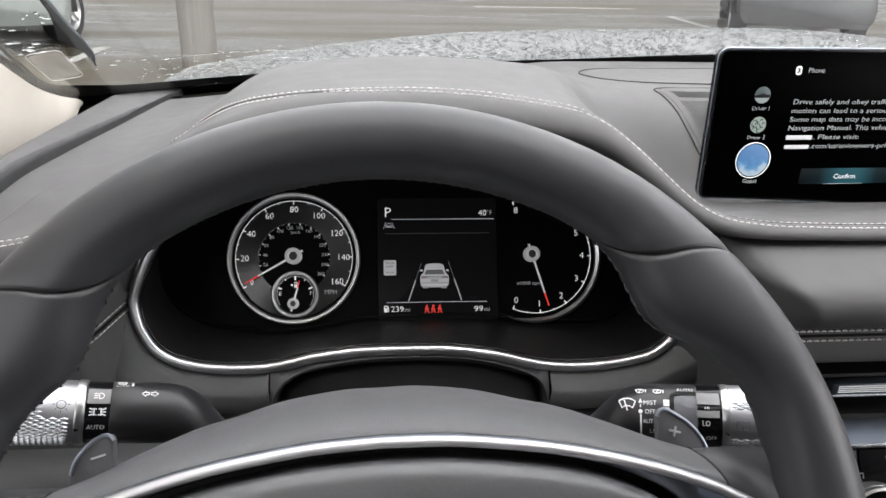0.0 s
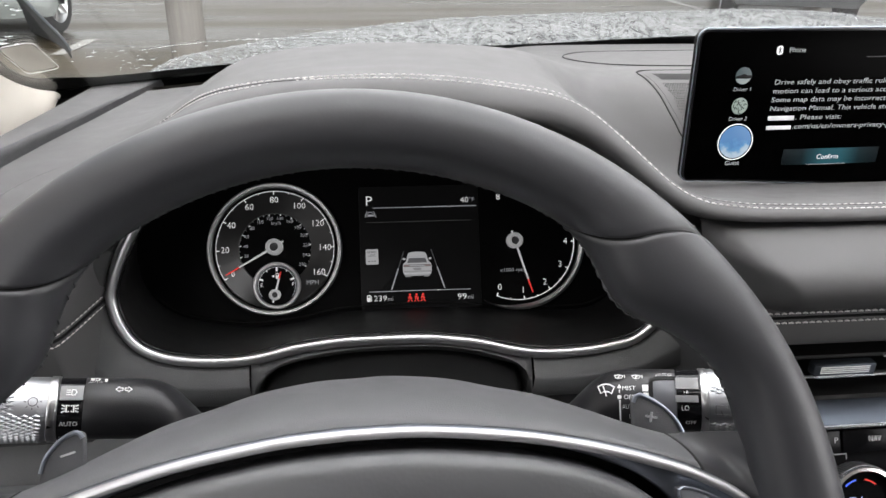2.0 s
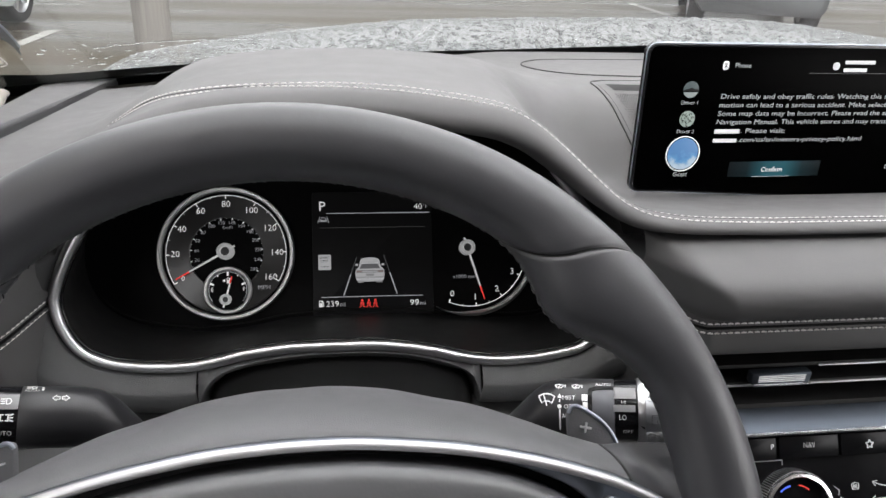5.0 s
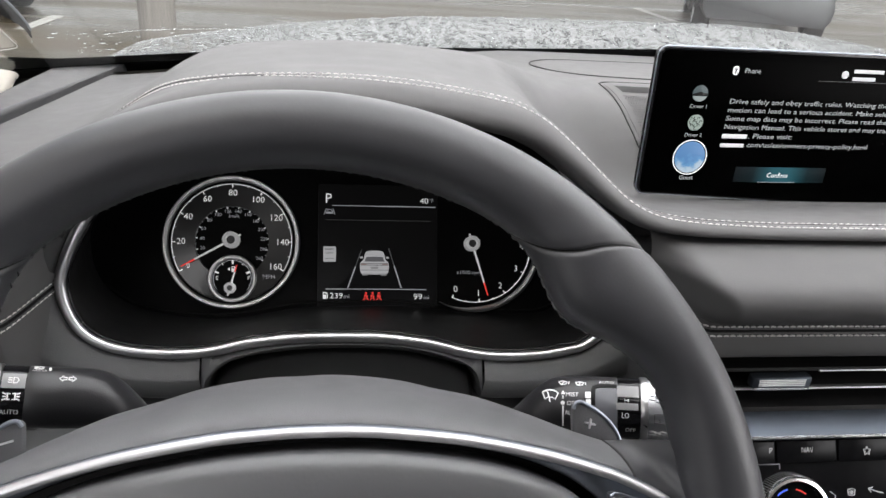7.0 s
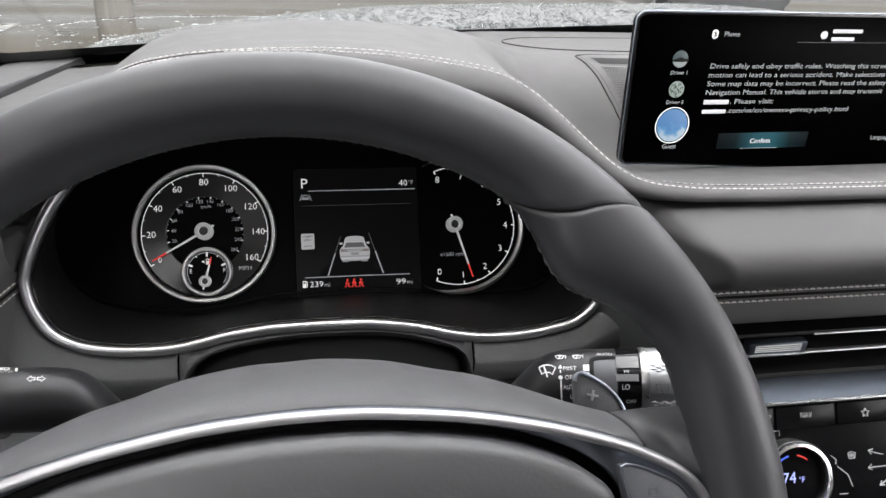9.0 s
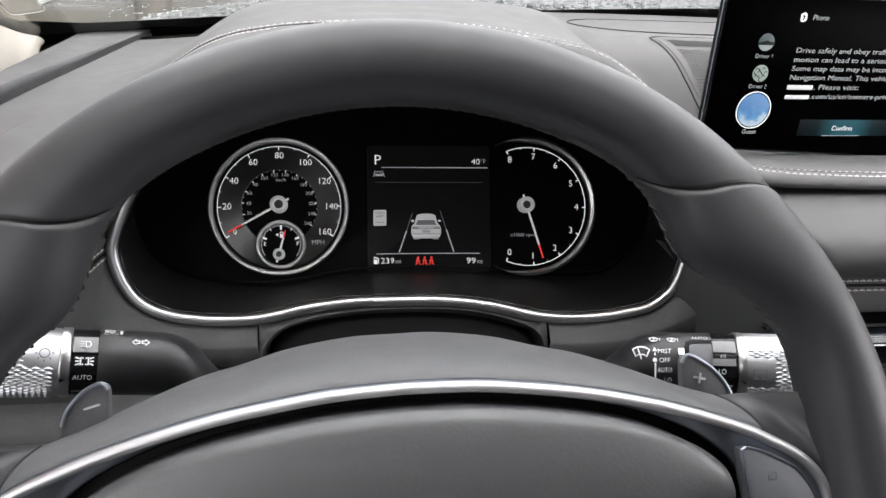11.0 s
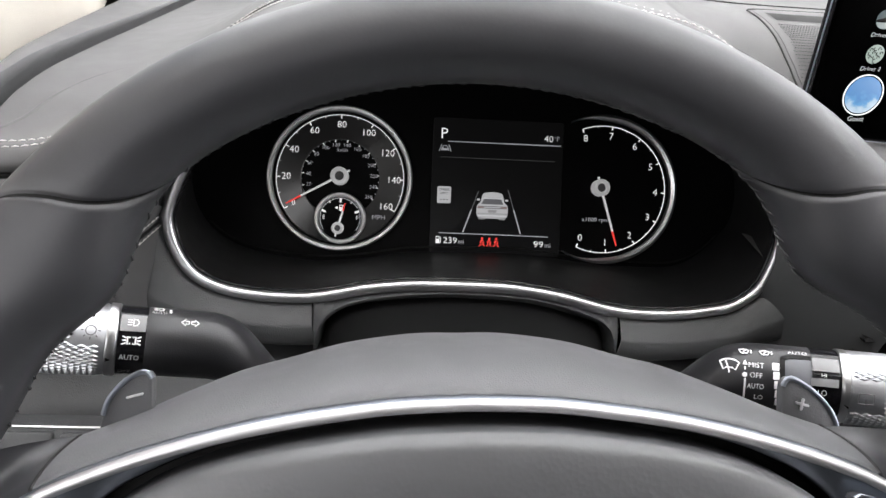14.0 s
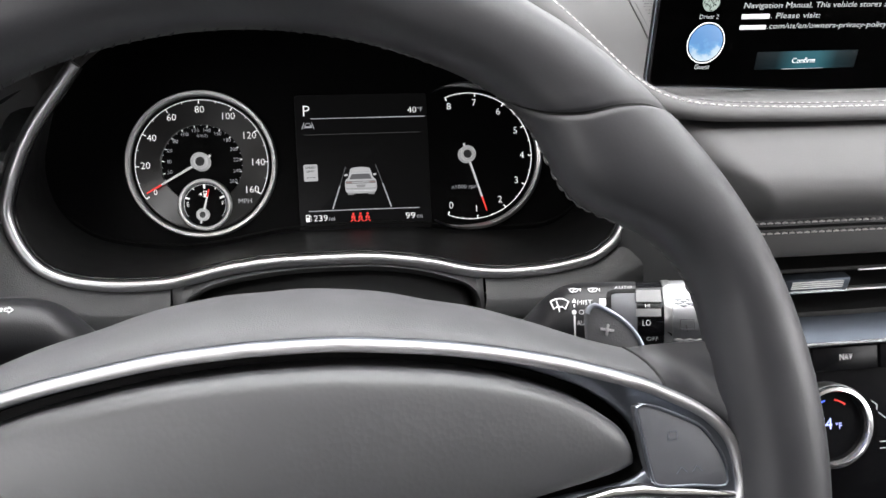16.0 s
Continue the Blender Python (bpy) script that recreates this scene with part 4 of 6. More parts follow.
def seam_deg(s, phi):
    """Where the joint in the leather crosses the rim's section."""
    return 35.2 + 0.0855 * phi if s > 0 else 37.4 + 0.080 * phi


def rim_point(deg, phi):
    """On the rim, deg clockwise from the top, phi round its section (0: inner edge, 90: towards the driver)."""
    d = abs((deg + 180) % 360 - 180)
    right = (deg + 180) % 360 > 180
    inner = 0.1584 - 0.0024 * step01(28, 55, d)
    if right:
        inner += 0.0045 * math.exp(-((d - 66) / 8.0) ** 2) - 0.0115 * math.exp(-((d - 47.5) / 8.0) ** 2)
    else:
        inner -= 0.0128 * math.exp(-((d - 50.5) / 9.0) ** 2) + 0.0055 * math.exp(-((d - 67) / 9.0) ** 2)
    outer = 0.1880
    c, a, b = (inner + outer) / 2, (outer - inner) / 2, 0.0165
    p = phi if phi <= 180 else phi - 360
    q = d - seam_deg(1 if right else -1, max(min(p, 180), -30))
    k = step01(200, 170, p) * step01(-40, -15, p) if p >= -40 else 0.0
    dip = k * (0.0012 * math.exp(-(q / 0.40) ** 2) + 0.0003 * math.exp(-((q + 0.7) / 0.8) ** 2))
    a, b = a - dip, b - dip
    cp, sp = math.cos(radians(phi)), math.sin(radians(phi))
    r = c - a * math.copysign(abs(cp) ** 0.9, cp)
    wv = b * math.copysign(abs(sp) ** 0.92, sp)
    return Vector((r * math.sin(radians(deg)), r * math.cos(radians(deg)), wv))


def on_rim(g, phi):
    """Rows of the rim that bend along the joints in its leather."""
    d = abs((g + 180) % 360 - 180)
    side = 1 if (g + 180) % 360 > 180 else -1
    p = phi if phi <= 190 else phi - 360
    bend = (seam_deg(side, max(min(p, 185), -30)) - 42) * step01(20, 37, d) * (1 - step01(47, 66, d))
    return rim_point(g + side * bend, phi)


DEGS = sorted(set([2.0 * i for i in range(180) if not (38 < 2 * i < 46 or 314 < 2 * i < 322)] + [38 + 0.2 * i for i in range(41)] + [314 + 0.2 * i for i in range(41)]))
rows = [[on_rim(g, 360 * j / 40) for j in range(40)] for g in DEGS]
rim = part("rim", loft(rows + [rows[0]], True), RIM, wheel, "smooth black leather rim with shaped thumb grips", 80)
rim.data.materials.append(BLACK)
for f in rim.data.polygons:
    g = DEGS[f.index // 40] + 0.1
    if min(abs(g - 42), abs(g - 318)) < 0.21 and f.center.z > -0.004:
        f.material_index = 1
bm = bmesh.new()
rng = random.Random(3)
for i in range(150):
    deg = -120 + 240 * i / 149 + rng.uniform(-0.25, 0.25)
    if rng.random() < 0.12 or 70 < abs(deg) < 106:
        continue
    r0 = rng.uniform(0.00035, 0.00065) * (0.55 if abs(deg) < 33 else 1.0)
    a, m, b = rim_point(deg - 0.6, -26), rim_point(deg, -14 + rng.uniform(-4, 4)), rim_point(deg + 0.5, -4)
    lift = Vector((m.x, m.y, 0)).normalized() * -0.00015
    tube([a, a.lerp(m, 0.5) + lift, m + lift, m.lerp(b, 0.5) + lift, b], [r0 * 0.4, r0, r0 * 1.1, r0, r0 * 0.4], 6, False, bm)
part("rim_stitching", bm, STITCH, wheel, "thick dark thread laced along the inner edge", 60, "stuff")


def mirrored(half):
    """A closed outline, counter-clockwise, from the right half listed from top to bottom."""
    right = [Vector(p) for p in half]
    return right[::-1] + [Vector((-p.x, p.y)) for p in right[1:-1]]


OUT = mm((0, 59.7), (25, 58.8), (48, 56.1), (67, 53), (86, 48.7), (105, 43.3), (124.6, 36.3), (134.5, 31.6), (144.4, 26), (151, 20.4), (156, 13.2), (158.3, 3.4), (158, -7), (150, -22), (125, -30), (90, -38), (45, -44), (0, -46))
INN = mm((0, 55.4), (26, 54.4), (48.6, 51.6), (67.7, 48.2), (86.9, 43.0), (103.6, 35.8), (112, 30.4), (119.5, 23.6), (124, 16.0), (125.9, 9), (125.2, 5), (120.5, 2.4), (112, 0.8), (84, -2), (60, -8), (35, -15.5), (15, -19.2), (0, -20))
# keep the two outlines in step by using the same angle of travel
h_o, h_i = spline(OUT, 7), spline(INN, 7)
out_r, inn_r = mirrored(h_o), mirrored(h_i)


def between(s, w):
    return [(a.x + (b.x - a.x) * s, a.y + (b.y - a.y) * s, w) for a, b in zip(inn_r, out_r)]


# black inner wall puts the shade of this gap into its colour
part("gap", loft([at(offset(inn_r, -0.0004), -0.014), at(offset(inn_r, -0.0003), -0.0012)], True), BLACK, wheel, "dark gap round the pad")
part("trim", loft([at(offset(inn_r, -0.0001), -0.0040), at(inn_r, -0.0012), between(0.08, 0.0), between(0.45, 0.0010), between(0.75, 0.0026), between(0.9, 0.0034), between(1.0, 0.0030), at(offset(out_r, 0.0004), 0.0008), at(offset(out_r, 0.0004), -0.014)], True), SATIN, wheel, "satin metal trim round the centre pad", 60)
ridge = [Vector((p.x, p.y, 0.0036)) for p in offset(mirrored(h_o), -0.0018)]
part("trim_ridge", tube(ridge, 0.0020, 12, True), EDGE, wheel, "bright polished edge", 80)
part("hub_base", loft([at(offset(out_r, 0.001), -0.013), at(offset(out_r, 0.001), -0.045)], True, True), BLACK, wheel, "black hub body")
pad_o = [p.lerp(q, 0.0040 + 0.0003 * step01(0.07, 0.105, abs(p.x)) * step01(0.0, 0.02, p.y)) for p, q in zip(inn_r, offset(inn_r, -1.0))]
cen = Vector((0, 0.020))


def shrunk(k):
    return [(cen.x + (p.x - cen.x) * k, cen.y + (p.y - cen.y) * k) for p in pad_o]


def inside(x, y):
    """Distance to the pad's outline."""
    best = 1.0
    q = Vector((x, y))
    for a, b in zip(pad_o, pad_o[1:] + pad_o[:1]):
        d = b - a
        f = min(max((q - a).dot(d) / max(d.length_squared, 1e-12), 0), 1)
        best = min(best, (q - a - d * f).length)
    return best


def domed(k):
    out = []
    for x, y in shrunk(k):
        e = max(0.0, 1 - (x / 0.136) ** 2 - ((y - 0.025) / 0.043) ** 2)
        out.append((x, y, -0.0028 + 0.0034 * (1 - math.exp(-inside(x, y) / 0.0012)) + 0.021 * (1 - math.exp(-1.5 * e))))
    return out


part("airbag_pad", loft([at(shrunk(1.0), -0.013)] + [domed(k) for k in (1.0, 0.994, 0.985, 0.97, 0.94, 0.9, 0.85, 0.79, 0.72, 0.64, 0.55, 0.45, 0.34, 0.22, 0.1, 0.01)], True, True), PAD, wheel, "grained black airbag pad", 70)

CREST = mm((0, 72.2), (18, 72), (43, 68.7), (64, 63.2), (82, 59.0), (103, 51.5), (122, 44), (139.5, 38.9), (147, 37.6), (153, 38.2))
DEEP = [(0.0, 0.062), (0.064, 0.062), (0.082, 0.058), (0.103, 0.050), (0.122, 0.042), (0.1395, 0.030), (0.153, 0.024)]
crest = smooth([Vector((-p.x, p.y)) for p in CREST[:0:-1]] + CREST, 81)
edge = [p for p in h_o if p.x <= 0.1515 and p.y > 0.018]
edge = smooth([Vector((-p.x, p.y)) for p in edge[:0:-1]] + edge, 81)
rows = [[(e.x, e.y, -0.006) for e in edge], [(e.x, e.y + 0.0006, -0.001) for e in edge]]
for s, w in ((0.16, 0.03), (0.34, 0.10), (0.54, 0.21), (0.72, 0.36), (0.86, 0.54), (0.95, 0.74), (0.99, 0.90), (1.0, 1.0)):
    rows.append([(e.x + (c.x - e.x) * s, e.y + (c.y - e.y) * s, -w * lerp_table(DEEP, abs(c.x))) for e, c in zip(edge, crest)])
rows.append([(c.x, c.y - 0.002, -0.006 - lerp_table(DEEP, abs(c.x))) for c in crest])
rows.append([(c.x * 0.98, c.y - 0.016, -0.012 - lerp_table(DEEP, abs(c.x))) for c in crest])
cut = [i for i, e in enumerate(edge) if abs(e.x) <= 0.138]
part("upper_shroud", loft([r[cut[0]:cut[-1] + 1] for r in rows]), HUB, wheel, "smooth grey plastic shroud above the trim", 60)


def leather_blend(s, seam):
    """Smooth leather between the end of the shroud and the rim."""
    n, m = 12, 14
    seam = smooth(seam, n)
    low = smooth([seam[0]] + [Vector((s * x / 1000, y / 1000, w / 1000)) for x, y, w in ((144.4, 26.3, -0.5), (151, 20.8, 0), (156.5, 14, 1))], m)
    rim_side = smooth([low[-1]] + [Vector((p.x * 1.014, p.y * 1.014, p.z - 0.0020)) for p in (rim_point(s * d, f) for d, f in ((84, 62), (80, 52), (76.5, 34), (73.5, 2)))], n)
    top = smooth([seam[-1], seam[-1].lerp(rim_side[-1], 0.5) + Vector((0, 0.0006, 0.0006)), rim_side[-1]], m)
    grid = []
    for a in range(n):
        u, row = a / (n - 1), []
        for b in range(m):
            v = b / (m - 1)
            flat, late = (low[b] * (1 - u) + top[b] * u + seam[a] * (1 - k) + rim_side[a] * k
                          - (low[0] * (1 - u) * (1 - k) + low[-1] * (1 - u) * k + top[0] * u * (1 - k) + top[-1] * u * k) for k in (v, v ** 2.4))
            row.append(Vector((flat.x, flat.y, late.z)))
        grid.append(row)
    back = [[p + Vector((0, -0.002 - 0.006 * k, -0.004 - 0.016 * k)) for p in grid[-1]] for k in (0.0, 0.5, 1.0)]
    part("spoke_cover", loft(grid + back), RIM, wheel, "smooth leather between shroud and rim", 70)


for s, j in ((-1, cut[0]), (1, cut[-1])):
    leather_blend(s, [r[j] for r in rows[1:10]])

rows_shroud = rows
for s in (-1, 1):
    tr = smooth(mm((150, 20), (154, 14), (158, 6), (161.8, -3), (161, -22)), 13)
    rm = [rim_point(84 + 22.5 * i / 12, 60).to_2d() for i in range(13)]
    rb = [rim_point(84 + 22.5 * i / 12, -50).to_2d() for i in range(13)]
    rows = [[(s * t.x, t.y, -0.030) for t in tr], [(s * t.x, t.y, -0.006) for t in tr], [(s * t.x, t.y, -0.0015) for t in tr]]
    for f, w in ((0.3, -0.0005), (0.6, 0.002), (0.85, 0.0085), (1.0, 0.012)):
        rows.append([(s * (t.x + (r.x - t.x) * f), t.y + (r.y - t.y) * f, w - 0.002 * (1 - f)) for t, r in zip(tr, rm)])
    for f, w in ((1.0, -0.012), (0.5, -0.022), (0.0, -0.030)):
        rows.append([(s * (t.x + (r.x - t.x) * f), t.y + (r.y - t.y) * f, w) for t, r in zip(tr, rb)])
    thick = [0.30, 0.55, 0.78, 0.92, 0.98] + [1.0] * 8
    rows = [[(p[0], p[1], -0.018 + (p[2] + 0.018) * thick[i]) for i, p in enumerate(r)] for r in rows]
    part("spoke", loft([[r[i] for r in rows] for i in range(13)], True, True), RIM, wheel, "leather-wrapped spoke", 60)
    j = cut[-1] if s > 0 else cut[0]
    part("spoke_seam", tube([Vector(r[j]) for r in rows_shroud[1:10]], 0.0006, 6), SEAM, wheel)
    sw = smooth([Vector((s * p.x, p.y)) for p in mm((122, 27.3), (127.8, 27), (136.8, 22.8), (144, 18.3), (149.6, 9.9), (151.8, 2.4), (150.6, -1.8), (140, -0.5), (127.4, 1.0), (125, 6.5), (123, 18.5))], 48, True)
    switch = part("switch_pad", plate(sw, -0.002, 0.0052, 0.0012), SWITCH, wheel, "satin grey switch pad with a raised border")
    part("border", tube([(p.x, p.y, 0.0050) for p in sw], 0.0006, 6, True), SATIN, switch, "raised satin border")
    for mark in (((132, 18), (132, 15.5), (135, 15.5), (135, 18.2), (132.6, 18.2)), ((134, 4.2), (135.8, 6.2), (137.6, 4.4)), ((139.5, 4.2), (141, 6.0), (142.8, 4.2))):
        part("symbol", stroke([(s * x / 1000, y / 1000) for x, y in mark], 0.0003, 0.0051, 0.0053), SATIN, switch, "faint engraved mark")
    # lower chrome edge that runs under the pad
    part("lower_edge", tube([(s * x / 1000, y / 1000, 0.0030) for x, y in ((157, -6.5), (145, -4.4), (132, -2.4), (122, -0.6), (112, -0.3), (95, -3), (75, -8))], [0.0012, 0.0022, 0.0030, 0.0026, 0.002, 0.0018, 0.0014], 10), CHROME, wheel, "bright lower trim edge", 80)

# paddles behind the wheel
for s, pts, mark in ((-1, mm((-128.8, 36), (-128.3, 46), (-126.4, 51.6), (-121.6, 57.3), (-116.6, 60.6), (-113.0, 61.2), (-111.2, 59.0), (-111.1, 49), (-111, 32)), "minus"),
                     (1, mm((122.2, 32), (122.4, 44.5), (122.8, 54), (124.4, 56.6), (127.4, 56.6), (134.4, 52.2), (139.6, 47.2), (143.2, 41.4), (145.6, 33)), "plus")):
    o = smooth(pts, 60, True)
    paddle = part("paddle", plate(o, -0.0440, -0.0400, 0.0008), HUB, wheel, "grey shift paddle with a bright edge")
    idx = pts[1:7] if s < 0 else pts[2:9]
    part("edge", tube([(p.x, p.y, -0.0402) for p in smooth(idx, 24)], 0.0010, 8), SATIN, paddle, "bright metal edge")
    cx, cy = (-0.1172, 0.0529) if s < 0 else (0.1302, 0.0471)
    for k, (wd, ht) in enumerate(((0.0062, 0.0009),) if s < 0 else ((0.0056, 0.0010), (0.0010, 0.0046))):
        mk = part("mark", plate(rect(0, 0, wd, ht, 0.0004), -0.0400, -0.0394 + 0.0001 * k, 0.0001), EDGE, paddle)
        mk.data.transform(Matrix.Translation((cx, cy, 0)) @ Matrix.Rotation(radians(-s * 14), 4, "Z"))

# column cover between the wheel and the dash
column = thing("steering_column", WH, "grey plastic steering column cover behind the wheel", "steering column")
sec = smooth(mm((-88, -60), (-90, 0), (-84, 30), (-60, 46), (-28, 56), (8, 60), (46, 56), (74, 44), (92, 28), (98, 0), (96, -60)), 60)
part("cover", loft([[(p.x * 0.97, p.y - 0.004, -0.046) for p in sec], at(sec, -0.050), [(p.x, p.y * 1.0 + 0.002, -0.085) for p in sec], [(p.x * 0.92, p.y * 0.92, -0.14) for p in sec]]), DASH_LOW, column, "grey column cover", 60)

# ---- stalks ----
def stalk_frame(s, x, y, z, slant, droop):
    """x runs outwards along the stalk, y up, z towards the driver."""
    return Matrix.Translation((x, y, z)) @ Matrix.Rotation(radians(-slant * s), 4, "Z") @ Matrix.Rotation(radians(droop), 4, "Y") @ Matrix(((1, 0, 0, 0), (0, 0, -1, 0), (0, 1, 0, 0), (0, 0, 0, 1)))


def ring_x(x, r, y=0.0, z=0.0, n=36):
    return [(x, y + r * math.cos(2 * math.pi * i / n), z + r * math.sin(2 * math.pi * i / n)) for i in range(n)]


def knurled(x0, x1, r, rows_n, around, bm, a0, a1, h=0.0006):
    """Small raised diamonds on a cylinder."""
    for i in range(rows_n):
        for j in range(around):
            a = radians(a0 + (a1 - a0) * (j + 0.25 + 0.5 * (i % 2)) / around)
            x = x0 + (x1 - x0) * (i + 0.5) / rows_n
            dx, da = (x1 - x0) / rows_n * 0.92, radians((a1 - a0) / around * 0.46)
            base = [bm.verts.new((x + ex * dx, r * math.cos(a + ea * da), r * math.sin(a + ea * da))) for ex, ea in ((-1, 0), (0, 1), (1, 0), (0, -1))]
            top = [bm.verts.new((x + ex * dx * 0.4, (r + h) * math.cos(a + ea * da * 0.4), (r + h) * math.sin(a + ea * da * 0.4))) for ex, ea in ((-1, 0), (0, 1), (1, 0), (0, -1))]
            for k in range(4):
                bm.faces.new((base[k], base[(k + 1) % 4], top[(k + 1) % 4], top[k]))
            bm.faces.new(top)


RL, RR = 0.0151, 0.0162
BEND = [(0.0, 0.0), (0.018, 0.0), (0.026, 0.0010), (0.032, 0.0038), (0.038, 0.0084), (0.044, 0.0150), (0.0525, 0.0240), (0.066, 0.0400)]


def wrap(me_ob, r):
    """Bends flat lettering (x along, y round) on to a cylinder of radius r that faces the driver."""
    for v in me_ob.data.vertices:
        a = v.co.y / r + radians(33)
        h = r + v.co.z
        v.co = Vector((v.co.x, h * math.sin(a), h * math.cos(a)))
    return me_ob


def fine(outline, step=0.0008):
    """An outline with extra points, so that it can bend."""
    out = []
    for a, b in zip(outline, outline[1:] + outline[:1]):
        n = max(1, int((b - a).length / step))
        out += [a.lerp(b, i / n) for i in range(n)]
    return out


def patch(x0, x1, y0, y1, r, h0, h1, n=8, bm=None):
    """A raised plate that follows a cylinder: x along it, y round it."""
    e = 0.0004

    def row(x, h):
        return [(x, (r + h) * math.sin(a), (r + h) * math.cos(a)) for a in [(y0 + (y1 - y0) * i / n) / r + radians(33) for i in range(n + 1)]]

    bm = loft([row(x0, h0), row(x0, h1 - e * 0.5), row(x0 + e, h1), row(x1 - e, h1), row(x1, h1 - e * 0.5), row(x1, h0)], False, False, bm)
    for i in (0, n):
        c = [row(x, h)[i] for x, h in ((x0, h0), (x0, h1), (x1, h1), (x1, h0))]
        bm.faces.new([bm.verts.new(q) for q in c])
    return bm


STALK = material("smooth_stalk_plastic", (0.014, 0.014, 0.0155), 0.34, grain=0.08, grain_scale=1600, vary=0.1)
STALK_GREY = material("satin_grey_switch_face", (0.17, 0.17, 0.175), 0.38, vary=0.06)


def make_stalk(s, name, m, label, r, late):
    st = thing(name, m, label, "control stalk")
    d = -s
    # towards the column the body tapers and bends back
    body = [ring_x(d * -0.0052 if s < 0 else d * 0.0005, r * 0.97), ring_x(d * -0.0047 if s < 0 else d * 0.0010, r)] + [ring_x(d * (0.014 + 0.0025 * i), r * (1 - 0.10 * step01(0.03, 0.062, 0.014 + 0.0025 * i)), -soft_table(BEND, 0.014 + 0.0025 * i - late, 0.004)) for i in range(22)]
    part("body", loft(body, True, True), STALK, st, "dark smooth stalk body", 70)
    return st


left_stalk = make_stalk(-1, "light_stalk", stalk_frame(-1, -0.1572, 0.3826, 1.1639, 13, 12.2), "black headlamp and indicator stalk with a knurled silver end", RL, 0.0025)
# outwards is minus x for this one
band = part("collar", loft([ring_x(-0.0158, RL * 0.985), ring_x(-0.0158, RL * 0.995), ring_x(-0.0048, RL * 0.995), ring_x(-0.0048, RL * 0.985)], True, True), GLOSS, left_stalk, "glossy black selector band")
part("ring", loft([ring_x(-0.0203, RL * 0.98), ring_x(-0.0202, RL * 1.035), ring_x(-0.0198, RL * 1.05), ring_x(-0.0168, RL * 1.05), ring_x(-0.0161, RL * 1.03), ring_x(-0.0158, RL * 0.98)], True, True), BRUSHED, left_stalk, "smooth bright ring", 50)
knob = part("knob", loft([ring_x(-0.056, RL * 0.90), ring_x(-0.0555, RL * 0.97), ring_x(-0.054, RL * 1.02), ring_x(-0.0212, RL * 1.02), ring_x(-0.0208, RL * 1.0), ring_x(-0.0203, RL * 1.0)], True, True), KNURL, left_stalk, "silver knurled twist knob", 50)
bm = bmesh.new()
knurled(-0.0540, -0.0232, RL * 1.02, 13, 11, bm, 66, 150)
knurled(-0.0540, -0.0345, RL * 1.02, 8, 8, bm, 4, 66)
# the side that faces the driver keeps a smooth field for the lamp mark
part("knurling", bm, KNURL, knob, "raised diamond pattern", 10, "stuff")
wrap(part("pointer", plate([Vector((-0.0198, -0.0070)), Vector((-0.0176, -0.0080)), Vector((-0.0198, -0.0090))], 0.0007, 0.0010, 0.0001), BLACK, knob), RL)
wrap(writing("mark", "AUTO", -0.0106, -0.0069, 0.0023, PRINT, band, 0.0002, 0.0078, thin=0.01), RL)
wrap(writing("mark", "OFF", -0.0122, -0.0152, 0.0018, STALK_GREY, band, 0.0002, 0.0050, thin=0.01), RL)
part("button", patch(-0.0153, -0.0052, 0.0045, 0.0122, RL, -0.0004, 0.0005), STALK_GREY, band, "grey lamp button")


def low_beam(cx, cy, s, mat, parent, w, r):
    p = part("lamp_symbol", stroke([(cx, cy - 0.5 * s), (cx + 0.5 * s, cy - 0.42 * s), (cx + 0.72 * s, cy), (cx + 0.5 * s, cy + 0.42 * s), (cx, cy + 0.5 * s), (cx, cy - 0.5 * s)], 0.13 * s, w, w + 0.0003), mat, parent)
    wrap(p, r)
    for k in (-0.38, 0, 0.38):
        wrap(part("beam", stroke([(cx - 0.16 * s, cy + k * s), (cx - 0.8 * s, cy + k * s)], 0.12 * s, w, w + 0.0003), mat, p), r)


low_beam(-0.0102, 0.0082, 0.0030, PRINT, band, 0.0006, RL)
for sx in (-1, 1):
    wrap(part("side_lamp_symbol", stroke([(-0.0103 + sx * 0.0004, 0.0018), (-0.0103 + sx * 0.0016, 0.0022), (-0.0103 + sx * 0.0016, -0.0010), (-0.0103 + sx * 0.0004, -0.0006)], 0.0007, 0.0, 0.0004), PRINT, band), RL)
    for k in (-1, 0, 1):
        wrap(part("ray", stroke([(-0.0103 + sx * 0.0021, 0.0006 + k * 0.0010), (-0.0103 + sx * 0.0037, 0.0006 + k * 0.0017)], 0.0006, 0.0, 0.0004), PRINT, band), RL)
    a = [Vector((0.0126 + sx * q[0] / 1000 * 0.8, 0.0102 + q[1] / 1000 * 0.8)) for q in ((0.6, 0.9), (2.4, 0.9), (2.4, 2.0), (4.6, 0), (2.4, -2.0), (2.4, -0.9), (0.6, -0.9), (0.6, 0.9))]
    wrap(part("arrow_mark", stroke(a, 0.0005, 0.0001, 0.0004), PRINT, left_stalk), RL)
low_beam(-0.0006, 0.0180, 0.0028, PRINT, left_stalk, 0.0002, RL)
wrap(writing("mark", "AUTO", -0.0004, 0.0154, 0.0016, PRINT, left_stalk, 0.0002, thin=0.01), RL)
for yy in (0.0180, 0.0162):
    wrap(part("mark", plate(rect(0.0042, yy, 0.0012, 0.0012, 0.0004), 0.0001, 0.0004, 0.0001), PRINT, left_stalk), RL)
sunm = [(-0.0262 + 0.0020 * math.cos(a), 0.0039 + 0.0020 * math.sin(a)) for a in [k * math.pi / 8 for k in range(17)]]
